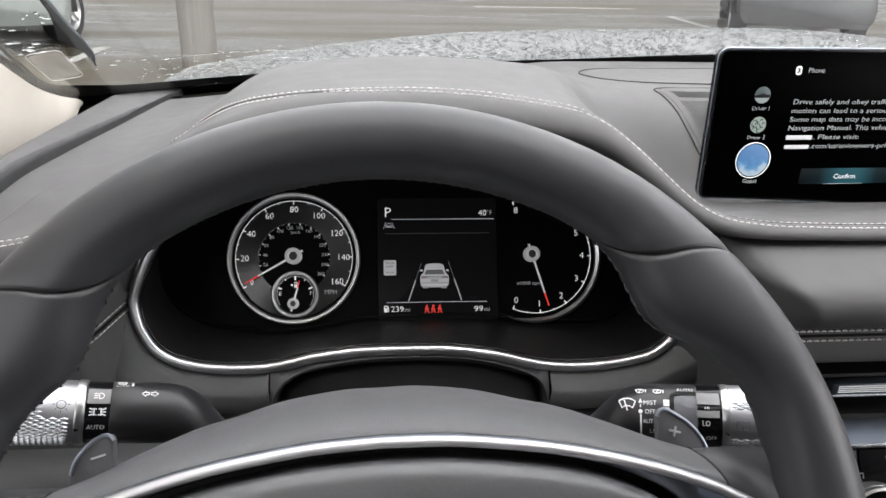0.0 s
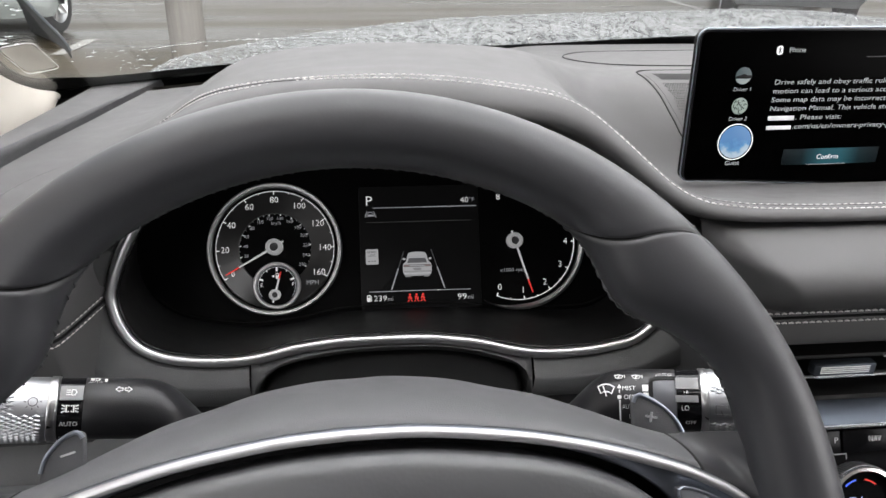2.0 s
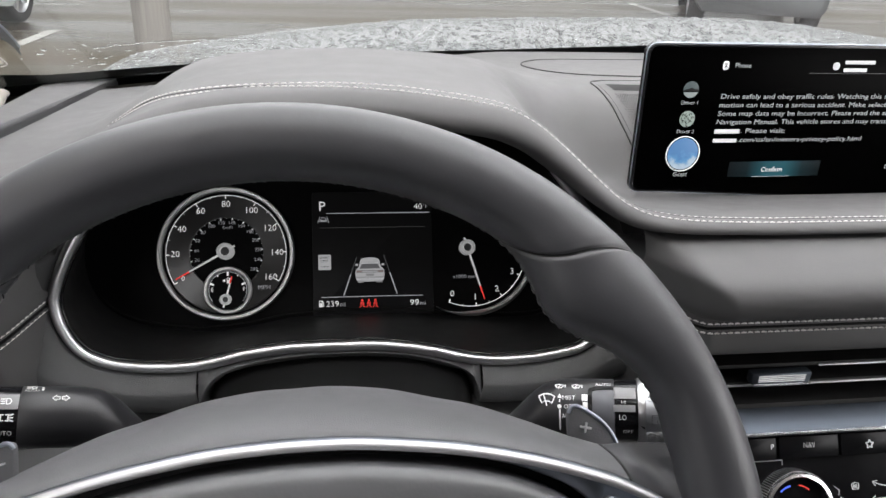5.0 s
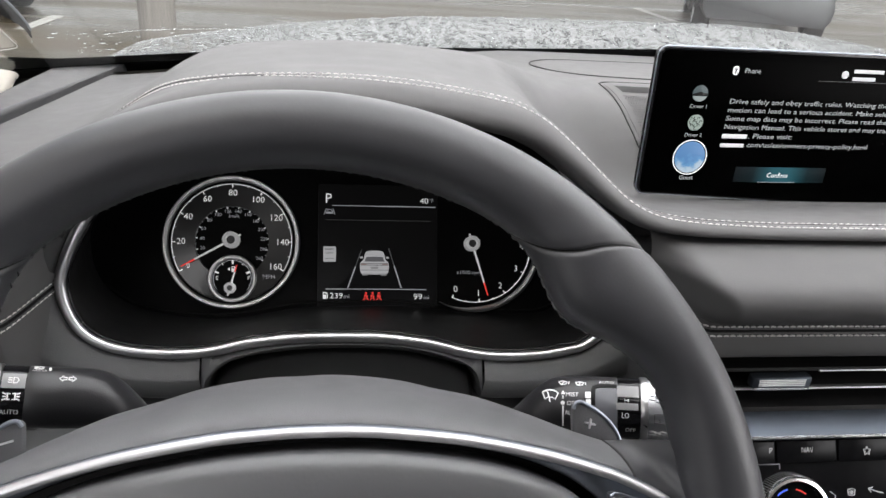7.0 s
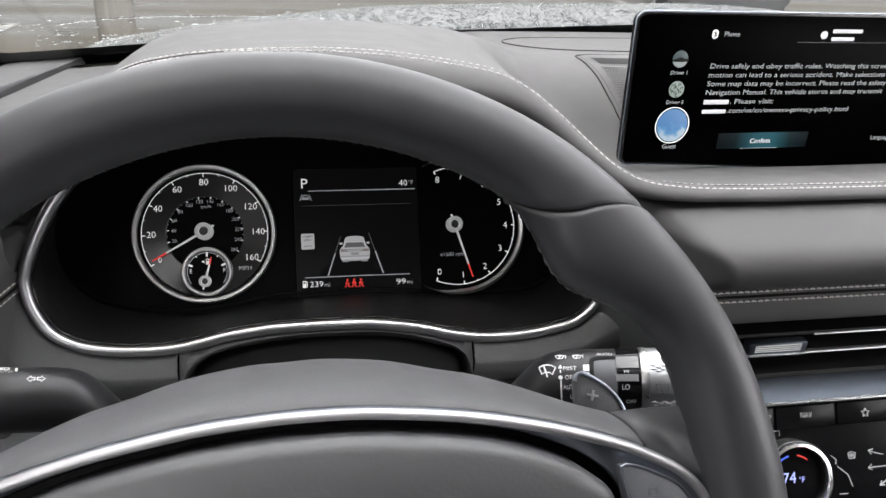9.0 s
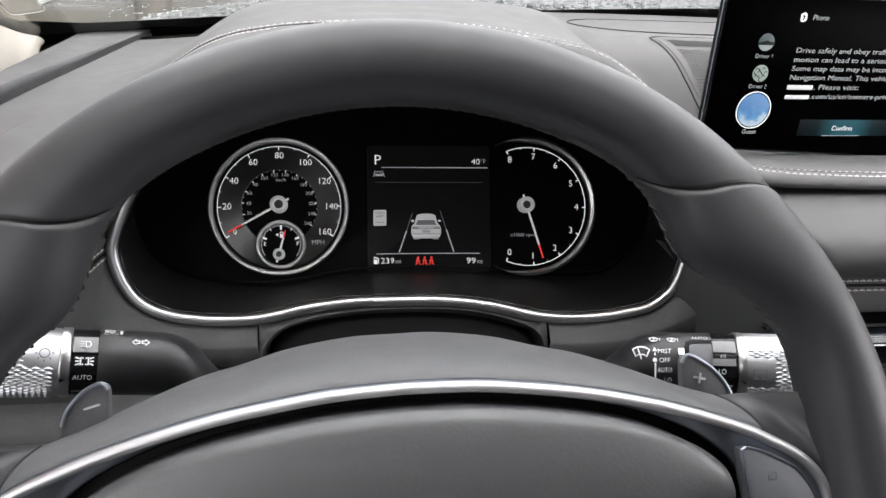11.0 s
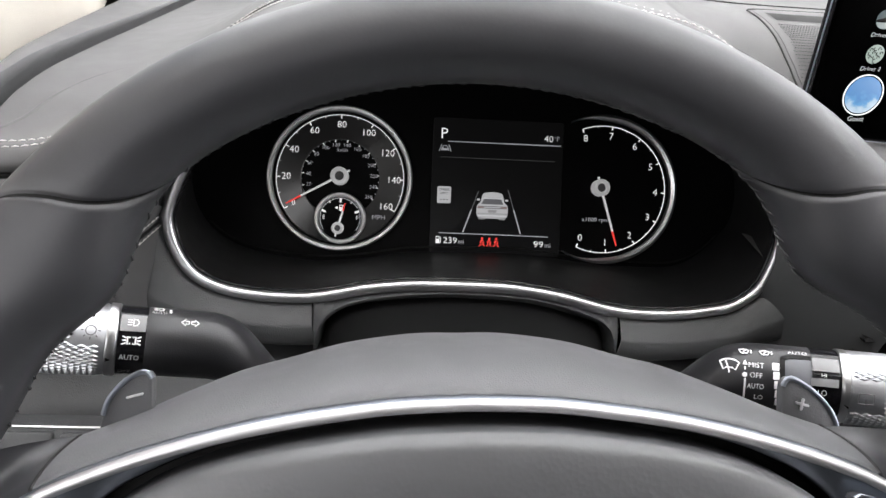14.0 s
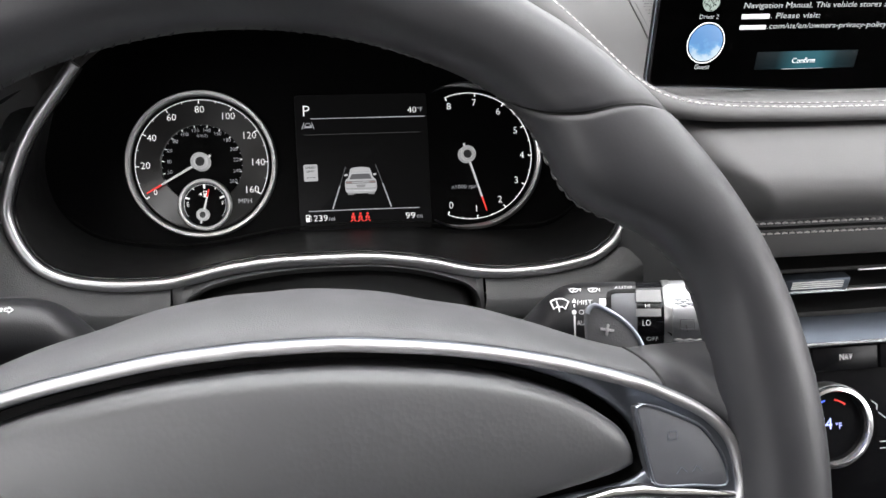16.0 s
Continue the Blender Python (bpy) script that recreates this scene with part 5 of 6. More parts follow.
wrap(part("lamp_symbol", stroke(sunm, 0.0004, 0.0003, 0.0006), ENGRAVED, knob), RL)
for k in range(8):
    a = k * math.pi / 4
    wrap(part("ray", stroke([(-0.0262 + 0.0028 * math.cos(a), 0.0039 + 0.0028 * math.sin(a)), (-0.0262 + 0.0038 * math.cos(a), 0.0039 + 0.0038 * math.sin(a))], 0.0004, 0.0003, 0.0006), ENGRAVED, knob), RL)

right_stalk = make_stalk(1, "wiper_stalk", stalk_frame(1, 0.1400, 0.3720, 1.1585, 17.3, -7.9), "black wiper stalk with white markings and a silver end", RR, 0.0070)
selector = part("selector", loft([ring_x(-0.0010, RR * 0.985), ring_x(-0.0010, RR * 0.99), ring_x(0.0108, RR * 0.99), ring_x(0.0108, RR * 0.985)], True, True), GLOSS, right_stalk, "glossy black selector band")
part("ring", loft([ring_x(0.0108, RR * 0.98), ring_x(0.0109, RR * 1.02), ring_x(0.0113, RR * 1.035), ring_x(0.0140, RR * 1.035), ring_x(0.0143, RR * 1.03), ring_x(0.0145, RR * 0.98)], True, True), BRUSHED, right_stalk, "smooth bright ring", 50)
knob = part("knob", loft([ring_x(0.0144, RR * 0.98), ring_x(0.0146, RR * 1.015), ring_x(0.0370, RR * 1.01), ring_x(0.0395, RR * 0.97), ring_x(0.0400, RR * 0.9)], True, True), KNURL, right_stalk, "silver twist knob with knurling", 50)
bm = bmesh.new()
knurled(0.0158, 0.0375, RR * 1.012, 9, 2, bm, 28, 42)
knurled(0.0158, 0.0375, RR * 1.012, 9, 7, bm, 96, 150)
knurled(0.0285, 0.0375, RR * 1.012, 4, 7, bm, 42, 96)
part("knurling", bm, KNURL, knob, "raised diamond pattern", 10, "stuff")
wrap(part("wiper_symbol", stroke([(0.0176, -0.0016), (0.0174, -0.0060), (0.0236, -0.0060), (0.0234, -0.0016), (0.0176, -0.0016)], 0.0004, 0.0005, 0.0008), ENGRAVED, knob), RR)
wrap(part("wiper_symbol", stroke([(0.0207, -0.0068), (0.0200, -0.0040)], 0.0004, 0.0005, 0.0008), ENGRAVED, knob), RR)
wrap(part("pointer", plate([Vector((0.0140, -0.0080)), Vector((0.0118, -0.0070)), Vector((0.0140, -0.0092))], 0.0006, 0.0009, 0.0001), BLACK, knob), RR)
part("slider", patch(-0.0012, 0.0098, 0.0062, 0.0125, RR, -0.0004, 0.0010), STALK_GREY, selector, "satin grey sliding switch")
part("slider", patch(-0.0016, 0.0094, -0.0002, 0.0032, RR, -0.0004, 0.0007), STALK_GREY, selector, "lower grey step of the switch")
wrap(writing("mark", "HI", 0.0036, 0.0046, 0.0018, PRINT, selector, 0.0002, thin=0.01), RR)
wrap(writing("mark", "LO", 0.0030, -0.0032, 0.0027, PRINT, selector, 0.0002, 0.0036, thin=0.004), RR)
wrap(writing("mark", "OFF", 0.0056, -0.0113, 0.0022, PRINT, selector, 0.0002, 0.0052, thin=0.004), RR)
wrap(writing("mark", "AUTO", -0.0066, 0.0153, 0.0022, PRINT, right_stalk, 0.0002, 0.0080, thin=0.008), RR)
for txt, yy, wd in (("MIST", 0.0064, 0.0066), ("OFF", 0.0018, 0.0052), ("AUTO", -0.0031, 0.0070), ("LO", -0.0082, 0.0036)):
    wrap(writing("mark", txt, -0.0244 if len(txt) > 2 else -0.0228, yy, 0.0023, PRINT, right_stalk, 0.0002, wd, thin=0.006), RR)
wrap(part("scale_line", stroke([(-0.0290, 0.0004 - 0.0016 * i) for i in range(8)], 0.0008, 0.0001, 0.0004), PRINT, right_stalk), RR)
wrap(part("scale_dot", plate(circle(-0.0292, 0.0018, 0.0011, 16), 0.0001, 0.0004, 0.0001), PRINT, right_stalk), RR)
wrap(part("scale_arrow", stroke([(-0.0291, 0.0040), (-0.0291, 0.0056)], 0.0006, 0.0001, 0.0004), PRINT, right_stalk), RR)
wrap(part("scale_arrow", plate([Vector((-0.0302, 0.0064)), Vector((-0.0280, 0.0064)), Vector((-0.0291, 0.0086))], 0.0001, 0.0004, 0.0001), PRINT, right_stalk), RR)
wx, wy = -0.0358, 0.0056
wrap(part("wiper_symbol", stroke([(wx - 0.0042, wy + 0.0014), (wx - 0.0026, wy - 0.0022), (wx - 0.0013, wy - 0.0012), (wx + 0.0013, wy - 0.0012), (wx + 0.0026, wy - 0.0022), (wx + 0.0042, wy + 0.0014), (wx + 0.002, wy + 0.0026), (wx, wy + 0.0029), (wx - 0.002, wy + 0.0026), (wx - 0.0042, wy + 0.0014)], 0.0006, 0.0001, 0.0004), PRINT, right_stalk), RR)
wrap(part("wiper_symbol", stroke([(wx, wy - 0.0036), (wx - 0.0004, wy - 0.0016), (wx - 0.0016, wy + 0.0020)], 0.0006, 0.0001, 0.0004), PRINT, right_stalk), RR)
for cx in (-0.0293, -0.0205):
    wrap(part("washer_symbol", stroke([(cx - 0.0022, 0.0142), (cx - 0.0013, 0.0124), (cx + 0.0013, 0.0124), (cx + 0.0022, 0.0142), (cx, 0.0149), (cx - 0.0022, 0.0142)], 0.0005, 0.0001, 0.0004), PRINT, right_stalk), RR)
    wrap(part("washer_symbol", stroke([(cx - 0.0006, 0.0117), (cx, 0.0138), (cx + 0.0008, 0.0142)], 0.0005, 0.0001, 0.0004), PRINT, right_stalk), RR)
    wrap(part("washer_symbol", stroke([(cx + 0.0030, 0.0124), (cx + 0.0030, 0.0146)], 0.0005, 0.0001, 0.0004), PRINT, right_stalk), RR)
for k in range(5):
    wrap(part("scale_block", plate(fine(rect(-0.0162 + 0.0003 * k, 0.0066 - 0.0041 * k, 0.0030 - 0.0004 * k, 0.0035, 0.0003)), 0.0001, 0.0004, 0.0001), PRINT, right_stalk), RR)
part("recess", patch(-0.0130, -0.0012, -0.0110, 0.0118, RR, -0.0006, 0.0002, 12), SWITCH, right_stalk, "smooth grey guide face")
for a in (((-0.0134, -0.0110), (-0.0134, 0.0090), (-0.0120, 0.0116), (-0.0090, 0.0124), (-0.0010, 0.0126)),):
    wrap(part("recess_edge", stroke(smooth(a, 40), 0.0022, 0.0001, 0.0005), BLACK, right_stalk, "dark gap round the guide"), RR)

# ---- touchscreen ----
SC = leaning(0.215, 0.582, 1.2044, 2, 2)
screen = thing("touchscreen", SC, "wide black centre touchscreen lit with white text on the dash", "screen")
SW, SH = 0.2985, 0.1135
o = [Vector((q.x, q.y - 0.016 * max(0.0, q.x - 0.02) * (1 - q.y / SH) / 0.283)) for q in fine(rect(SW / 2 + 0.0045, SH / 2, SW, SH, 0.0075, 8), 0.02)]
part("housing", loft([at(offset(o, -0.004), -0.0085), at(offset(o, 0.0002), -0.0060), at(o, -0.0010), at(offset(o, -0.0008), 0.0004), at(offset(o, -0.0020), 0.0004)], True, True), GLOSS, screen, "slim glossy black housing", 40)
part("bright_edge", tube([(p.x, p.y, -0.0012) for p in offset(o, 0.0001)], 0.0005, 8, True), SATIN, screen, "thin bright edge")
panel = part("display", plate(offset(o, -0.0022), 0.0, 0.0010, 0.0003), SCREEN, screen, "black display glass")
w = 0.0013
FULL = (("Drive safely and obey traffic rules. Watching this screen", 0.0750, 0.1580), ("motion can lead to a serious accident. Make selections", 0.0684, 0.1550), ("Some map data may be incorrect. Please read the safety", 0.0619, 0.1580), ("Navigation Manual. This vehicle stores and may transmit", 0.0553, 0.1560))
for body, y, wide in FULL:
    writing("message_text", body, 0.0672, y - 0.0003, 0.0037, TEXT_GLOW, panel, w, wide, "LEFT", thin=0.004, shear=0.06)
part("redacted_word", plate(rect(0.0778, 0.0478, 0.0212, 0.0034, 0.0004), w, w + 0.0002, 0.0001), DIM_GLOW, panel, "plain bar in place of a word")
writing("message_text", ". Please visit:", 0.0892, 0.0480, 0.0037, TEXT_GLOW, panel, w, 0.0376, "LEFT", thin=0.004, shear=0.06)
part("redacted_word", plate(rect(0.0772, 0.0405, 0.0200, 0.0030, 0.0004), w, w + 0.0002, 0.0001), DIM_GLOW, panel, "plain bar in place of a word")
writing("message_text", ".com/us/en/owners-privacy-policy.html", 0.0880, 0.0410, 0.0037, TEXT_GLOW, panel, w, 0.1080, "LEFT", thin=0.004, shear=0.06)
fill = part("confirm_button", plate(rect(0.1250, 0.0170, 0.0800, 0.0125), w - 0.0002, w, 0.0001), TEAL_GLOW, panel, "dim teal confirm button")
writing("button_text", "Confirm", 0.1225, 0.0165, 0.0038, WHITE_GLOW, fill, w + 0.0002, thin=0.004, shear=0.06)
for yy in (0.0108,):
    part("button_line", stroke([(0.106, yy), (0.139, yy)], 0.0002, w, w + 0.0002), DIM_GLOW, fill)
part("divider", stroke([(0.137, 0.0925), (0.290, 0.0925)], 0.0003, w, w + 0.0002), CAR_ICON_DARK, panel)
writing("label_text", "Driver 1", 0.0430, 0.0700, 0.0029, TEXT_GLOW, panel, w, thin=0.004, shear=0.06)
writing("label_text", "Driver 2", 0.0430, 0.0480, 0.0029, TEXT_GLOW, panel, w, thin=0.004, shear=0.06)
writing("label_text", "Guest", 0.0440, 0.0138, 0.0034, TEXT_GLOW, panel, w, thin=0.004, shear=0.06)
writing("label_text", "Phone", 0.0812, 0.0979, 0.0036, TEXT_GLOW, panel, w, thin=0.004, shear=0.06)
bt = part("bluetooth_symbol", plate(rect(0.0672, 0.0979, 0.0048, 0.0064, 0.0020), w, w + 0.0002, 0.0001), WHITE_GLOW, panel, "white rounded radio symbol")
part("rune", stroke([(x - 0.0083, y) for x, y in ((0.0742, 0.0962), (0.0769, 0.0993), (0.0755, 0.1005), (0.0755, 0.0953), (0.0769, 0.0965), (0.0742, 0.0996))], 0.0005, w + 0.0002, w + 0.0004), BLACK, bt)
i1 = part("driver_picture", plate(circle(0.0422, 0.0800, 0.0062), w, w + 0.0002, 0.0001), DARK_PIC, panel, "round dark landscape picture")
part("snow_field", plate([Vector(on_dial(0.0422, 0.0800, 0.0061, a)) for a in range(200, 341, 10)], w + 0.0002, w + 0.0004, 0.0001), SNOW_PIC, i1)
part("driver_picture", plate(circle(0.0429, 0.0577, 0.0062), w, w + 0.0002, 0.0001), LEAF_PIC, panel, "round mottled pattern picture")
i3 = part("guest_picture", plate(circle(0.0439, 0.0304, 0.0126), w, w + 0.0002, 0.0001), SKY_PIC, panel, "round blue sky picture with a white ring")
part("ring", lathe(0.0439, 0.0304, [(0.0134, w), (0.0134, w + 0.0003), (0.0140, w + 0.0003), (0.0140, w)], 64), WHITE_GLOW, i3)
part("phone_symbol", plate(circle(0.1590, 0.0979, 0.0030, 24), w, w + 0.0002, 0.0001), DIM_GLOW, panel, "small round symbol")
for yy, x1 in ((0.1008, 0.1920), (0.0950, 0.1860)):
    part("redacted_word", plate(rect((0.1660 + x1) / 2, yy, x1 - 0.1660, 0.0028, 0.0004), w, w + 0.0002, 0.0001), DIM_GLOW, panel, "plain bar in place of a word")
for k, (ax, ay, turn) in enumerate(((-3.6, 2.6, 0), (-1.0, 3.4, 1), (2.0, 3.2, 0), (-4.2, 0.2, 1), (-1.4, 0.6, 0), (1.4, 0.4, 1), (4.0, 0.6, 0), (-3.0, -2.4, 0), (-0.2, -2.2, 1), (2.6, -2.4, 0), (0.4, -4.6, 1))):
    cx, cy = 0.0429 + ax / 1000, 0.0577 + ay / 1000
    part("leaf_mark", stroke([(cx + 0.0009 * math.cos(a), cy + 0.0012 * math.sin(a)) for a in [j * 0.5 + 2.2 * turn for j in range(8)]], 0.0005, w + 0.0002, w + 0.0004), BLACK, panel)
part("dark_hill", plate(smooth([Vector((0.0422 + x / 1000, 0.0800 + y / 1000)) for x, y in ((-5.8, -0.4), (-2, 0.6), (0.5, 1.4), (3, 0.4), (5.9, 0.2), (5.6, -1.8), (-5.6, -1.8))], 30, True), w + 0.0003, w + 0.0005, 0.0001), BLACK, i1)
writing("clock_text", "10:56", 0.2235, 0.1020, 0.0062, WHITE_GLOW, panel, w)
writing("button_text", "Language", 0.2340, 0.0172, 0.0036, TEXT_GLOW, panel, w, thin=0.004, shear=0.06)

# ---- centre stack ----
vents = thing("air_vent", Matrix.Identity(4), "black slatted air vent with thin bright lines and a tab", "air vent")
part("back", box(0.205, 0.98, 0.475, 0.48, 1.10, 1.156), BLACK, vents, "black recess")
part("floor", loft([[(x, 0.476, 1.1120), (x, 0.445, 1.1105), (x, 0.433, 1.1095), (x, 0.431, 1.1075)] for x in (0.215, 0.98)]), BLACK, vents)
for z, y, r in ((1.1450, 0.4435, 0.0006), (1.1345, 0.4390, 0.0007), (1.1220, 0.4370, 0.0009)):
    slat = part("slat", loft([[(x, y + 0.028, z + 0.002), (x, y + 0.001, z + 0.0016), (x, y, z), (x, y + 0.001, z - 0.0012), (x, y + 0.028, z - 0.001)] for x in (0.215, 0.98)]), BLACK, vents, "black slat")
    part("bright_line", tube([(0.215 if r > 0.0008 else 0.308, y - 0.0004, z), (0.98, y - 0.0004, z)], r, 8), BRUSHED, slat, "thin bright line")
tab = part("tab", box(0.2585, 0.3005, 0.4325, 0.4400, 1.1245, 1.1332, 0.0016), STRIP, vents, "knurled metal vent tab")
bm = bmesh.new()
for i in range(33):
    for j in range(4):
        c = Vector((0.2635 + i * 0.0010, 0.4325, 1.1270 + j * 0.0014))
        loft([[c + Vector((a * 0.0004, 0, b * 0.0005)) for a, b in ((-1, -1), (1, -1), (1, 1), (-1, 1))], [c + Vector((a * 0.0002, -0.0004, b * 0.0002)) for a, b in ((-1, -1), (1, -1), (1, 1), (-1, 1))]], True, True, bm)
part("knurling", bm, BRUSHED, tab, "", 10, "stuff")
part("lip", tube([(0.2592, 0.4320, 1.1248), (0.2998, 0.4320, 1.1248)], 0.0009, 8), CHROME, tab, "bright lower lip")

strip = thing("metal_trim_strip", Matrix.Identity(4), "brushed metal strip across the dash above the buttons", "trim")
part("strip", loft([[(x, 0.436, 1.1072), (x, 0.4310, 1.1070), (x, 0.4260, 1.1055), (x, 0.4205, 1.1030), (x, 0.4165, 1.1008), (x, 0.4140, 1.0990), (x, 0.4140, 1.0975), (x, 0.43, 1.0965)] for x in (0.225, 0.42, 0.70, 0.98)]), STRIP, strip, "brushed metal strip", 50)
part("bright_edge", tube([(0.225, 0.4144, 1.0990), (0.98, 0.4144, 1.0990)], 0.0012, 8), CHROME, strip, "polished lower edge")

CP = leaning(0.300, 0.4155, 1.0960, 28)
climate = thing("climate_panel", CP, "glossy black climate panel with buttons and a round dial", "control panel")
part("panel", plate(rect(0.12, -0.055, 0.40, 0.115, 0.004), -0.012, -0.0016, 0.001), PIANO, climate, "glossy black panel")
for x0, x1, txt in ((-0.0680, -0.0268, "P"), (-0.0252, 0.0172, "NAV"), (0.0188, 0.0610, "star"), (0.0626, 0.105, "")):
    btn = part("button", plate(rect((x0 + x1) / 2, -0.0078, x1 - x0, 0.0146, 0.0008), -0.003, 0.0004, 0.0006), PIANO, climate, "flat glossy black button")
    if txt == "star":
        pts = []
        for k in range(11):
            a = math.pi / 2 + k * math.pi / 5
            r = 0.0030 if k % 2 == 0 else 0.0015
            pts.append((0.0392 + r * math.cos(a), -0.0084 + r * math.sin(a)))
        part("star_mark", stroke(pts, 0.0006, 0.0005, 0.0008), PRINT, btn)
    elif txt:
        writing("button_text", txt, -0.0040 if txt == "NAV" else -0.0300, -0.0068, 0.0037, PRINT, btn, 0.0008, 0.0082 if txt == "NAV" else None, thin=0.02)
part("joint_line", stroke([(-0.060, -0.0158), (-0.0225, -0.0158), (-0.0225, -0.0190)], 0.0004, -0.0016, -0.0010), BRUSHED, climate)
DX, DY = -0.0192, -0.0450
dial = part("temperature_dial", lathe(DX, DY, [(0.0, 0.006), (0.0195, 0.006), (0.0205, 0.0075)], 64), PIANO, climate, "round dial with a lit temperature", 40)
part("ring", lathe(DX, DY, [(0.0205, 0.005), (0.0207, 0.0110), (0.0215, 0.0122), (0.0232, 0.0118), (0.0242, 0.0100), (0.0243, -0.002)], 80), CHROME, dial, "knurled bright ring", 40)
bm = bmesh.new()
for k in range(90):
    a = 2 * math.pi * k / 90
    tube([(DX + 0.0243 * math.cos(a), DY + 0.0243 * math.sin(a), 0.0), (DX + 0.0243 * math.cos(a), DY + 0.0243 * math.sin(a), 0.0098)], 0.0004, 5, False, bm)
part("knurling", bm, BRUSHED, dial, "", 40, "stuff")
writing("digits", "74", DX - 0.0035, DY + 0.0005, 0.0068, BLUE_GLOW, dial, 0.0064)
writing("digits", "°F", DX + 0.0052, DY - 0.0010, 0.0036, BLUE_GLOW, dial, 0.0064)
part("cool_arc", stroke([on_dial(DX, DY, 0.0150, 132 - 5 * i) for i in range(7)], 0.0009, 0.0062, 0.0066), BLUE_ARC, dial)
part("warm_arc", stroke([on_dial(DX, DY, 0.0150, 80 - 5 * i) for i in range(7)], 0.0009, 0.0062, 0.0066), RED_GLOW, dial)
DEF = Vector((0.0286, -0.0358))
d = part("defrost_symbol", stroke([DEF + Vector(q) * 0.72 for q in ((-0.0037, 0.0022), (-0.0027, -0.0026), (0.0028, -0.0026), (0.0038, 0.0022), (0.0, 0.0034), (-0.0037, 0.0022))], 0.0004, -0.0015, -0.0011), PRINT, climate)
for k in (-1, 0, 1):
    part("wave", stroke([DEF + Vector((0.0010 * k, -0.0010)), DEF + Vector((0.0010 * k, 0.0012))], 0.0004, -0.0015, -0.0011), PRINT, d)
arrows = (((0.052, -0.0370), (0.046, -0.0355), (0.041, -0.0335)), ((0.060, -0.0450), (0.050, -0.0446), (0.040, -0.0448)), ((0.060, -0.0520), (0.054, -0.0535), (0.048, -0.0570)))
for a in arrows:
    ar = part("air_arrow", stroke(a, 0.0005, -0.0015, -0.0011), PRINT, climate)
    e, dv = Vector(a[-1]), (Vector(a[-1]) - Vector(a[-2])).normalized()
    nv = Vector((-dv.y, dv.x))
    part("arrow_head", stroke([e - dv * 0.003 + nv * 0.0018, e, e - dv * 0.003 - nv * 0.0018], 0.0005, -0.0015, -0.0011), PRINT, ar)
for pts in (((0.0130, -0.0345), (0.0170, -0.0375), (0.0165, -0.0405)), ((0.0175, -0.0420), (0.0250, -0.0480), (0.0280, -0.0560)), ((0.0180, -0.0600), (0.0240, -0.0600)), ((0.0180, -0.0640), (0.0245, -0.0640))):
    part("seat_symbol", stroke(pts, 0.0004, -0.0015, -0.0011), PRINT, climate, "thin white outline mark")
# lower left switches beside the column
sw = leaning(-0.175, 0.400, 1.095, 25)
bank = thing("dimmer_switches", sw, "row of dark switches under a thin bright line", "switch")
part("body", plate(rect(-0.03, -0.014, 0.13, 0.028, 0.002), -0.02, 0.001, 0.001), DASH_LOW, bank)
part("bright_line", tube([(-0.095, 0.0005, 0.001), (0.034, 0.0005, 0.001)], 0.0007, 8), BRUSHED, bank)
for cx in (-0.066, -0.0235, 0.016):
    part("button", plate(rect(cx, -0.013, 0.039, 0.022, 0.002), 0.0005, 0.003, 0.001), DASH_LOW, bank, "dark flat button")
part("mark", plate(rect(-0.016, -0.0075, 0.0045, 0.0008), 0.003, 0.0034, 0.0001), PRINT, bank)
part("mark", plate(rect(-0.016, -0.0075, 0.0008, 0.0045), 0.003, 0.0035, 0.0001), PRINT, bank)
part("mark", stroke([on_dial(-0.030, -0.0078, 0.0028, 20 * k) for k in range(19)], 0.0006, 0.003, 0.0034), PRINT, bank)


# ---- cabin shell ----
CARX = 0.37


def wall_piece(name, label, bm, mat):
    ob = part(name, bm, mat, None, label)
    return tagged(ob, label, "wall", kind="structure")


# windscreen glass, its black border and the pillars
def ws_point(u, v):
    """u across (-1 left, 1 right), v up the glass."""
    x = CARX + u * (0.685 - 0.05 * v)
    return Vector((x, back_y(x) + 0.03 - v * 0.98 + 0.06 * v * v, 1.2280 + v * 0.46 + 0.02 * math.sin(math.pi * v)))


US = [-1.08 + 2.16 * i / 40 for i in range(41)]
VS = [i / 16 for i in range(17)]
sheet = [[ws_point(u, v) for u in US] for v in VS]
THICK = Vector((0, 0.0022, 0.0038))
bm = loft(sheet)
loft([[p + THICK for p in r] for r in sheet], False, False, bm)
rim_in = sheet[0] + [r[-1] for r in sheet[1:-1]] + sheet[-1][::-1] + [r[0] for r in sheet[-2:0:-1]]
loft([rim_in, [p + THICK for p in rim_in]], True, False, bm)
bmesh.ops.remove_doubles(bm, verts=bm.verts, dist=0.00005)
pane = part("windshield", bm, PANE, None, "curved windscreen glass speckled with rain", 80)
tagged(pane, "curved windscreen glass speckled with rain", "window", kind="structure")
pane.visible_shadow = False
# the border runs along the foot of the glass, round the corner and up the side
CORNER = [(-1.0375, 0.90, -1.085, 0.90), (-1.0370, 0.30, -1.085, 0.30), (-1.0362, 0.113, -1.085, 0.113), (-1.0352, 0.0863, -1.085, 0.080),
          (-1.0325, 0.0706, -1.085, 0.060), (-1.0290, 0.0515, -1.085, 0.030), (-1.0200, 0.0405, -1.085, -0.060), (-1.0, 0.0368, -1.0, -0.060),
          (-0.9860, 0.0332, -0.9860, -0.060), (-0.9570, 0.0270, -0.9570, -0.060), (-0.9250, 0.0256, -0.9250, -0.060)]
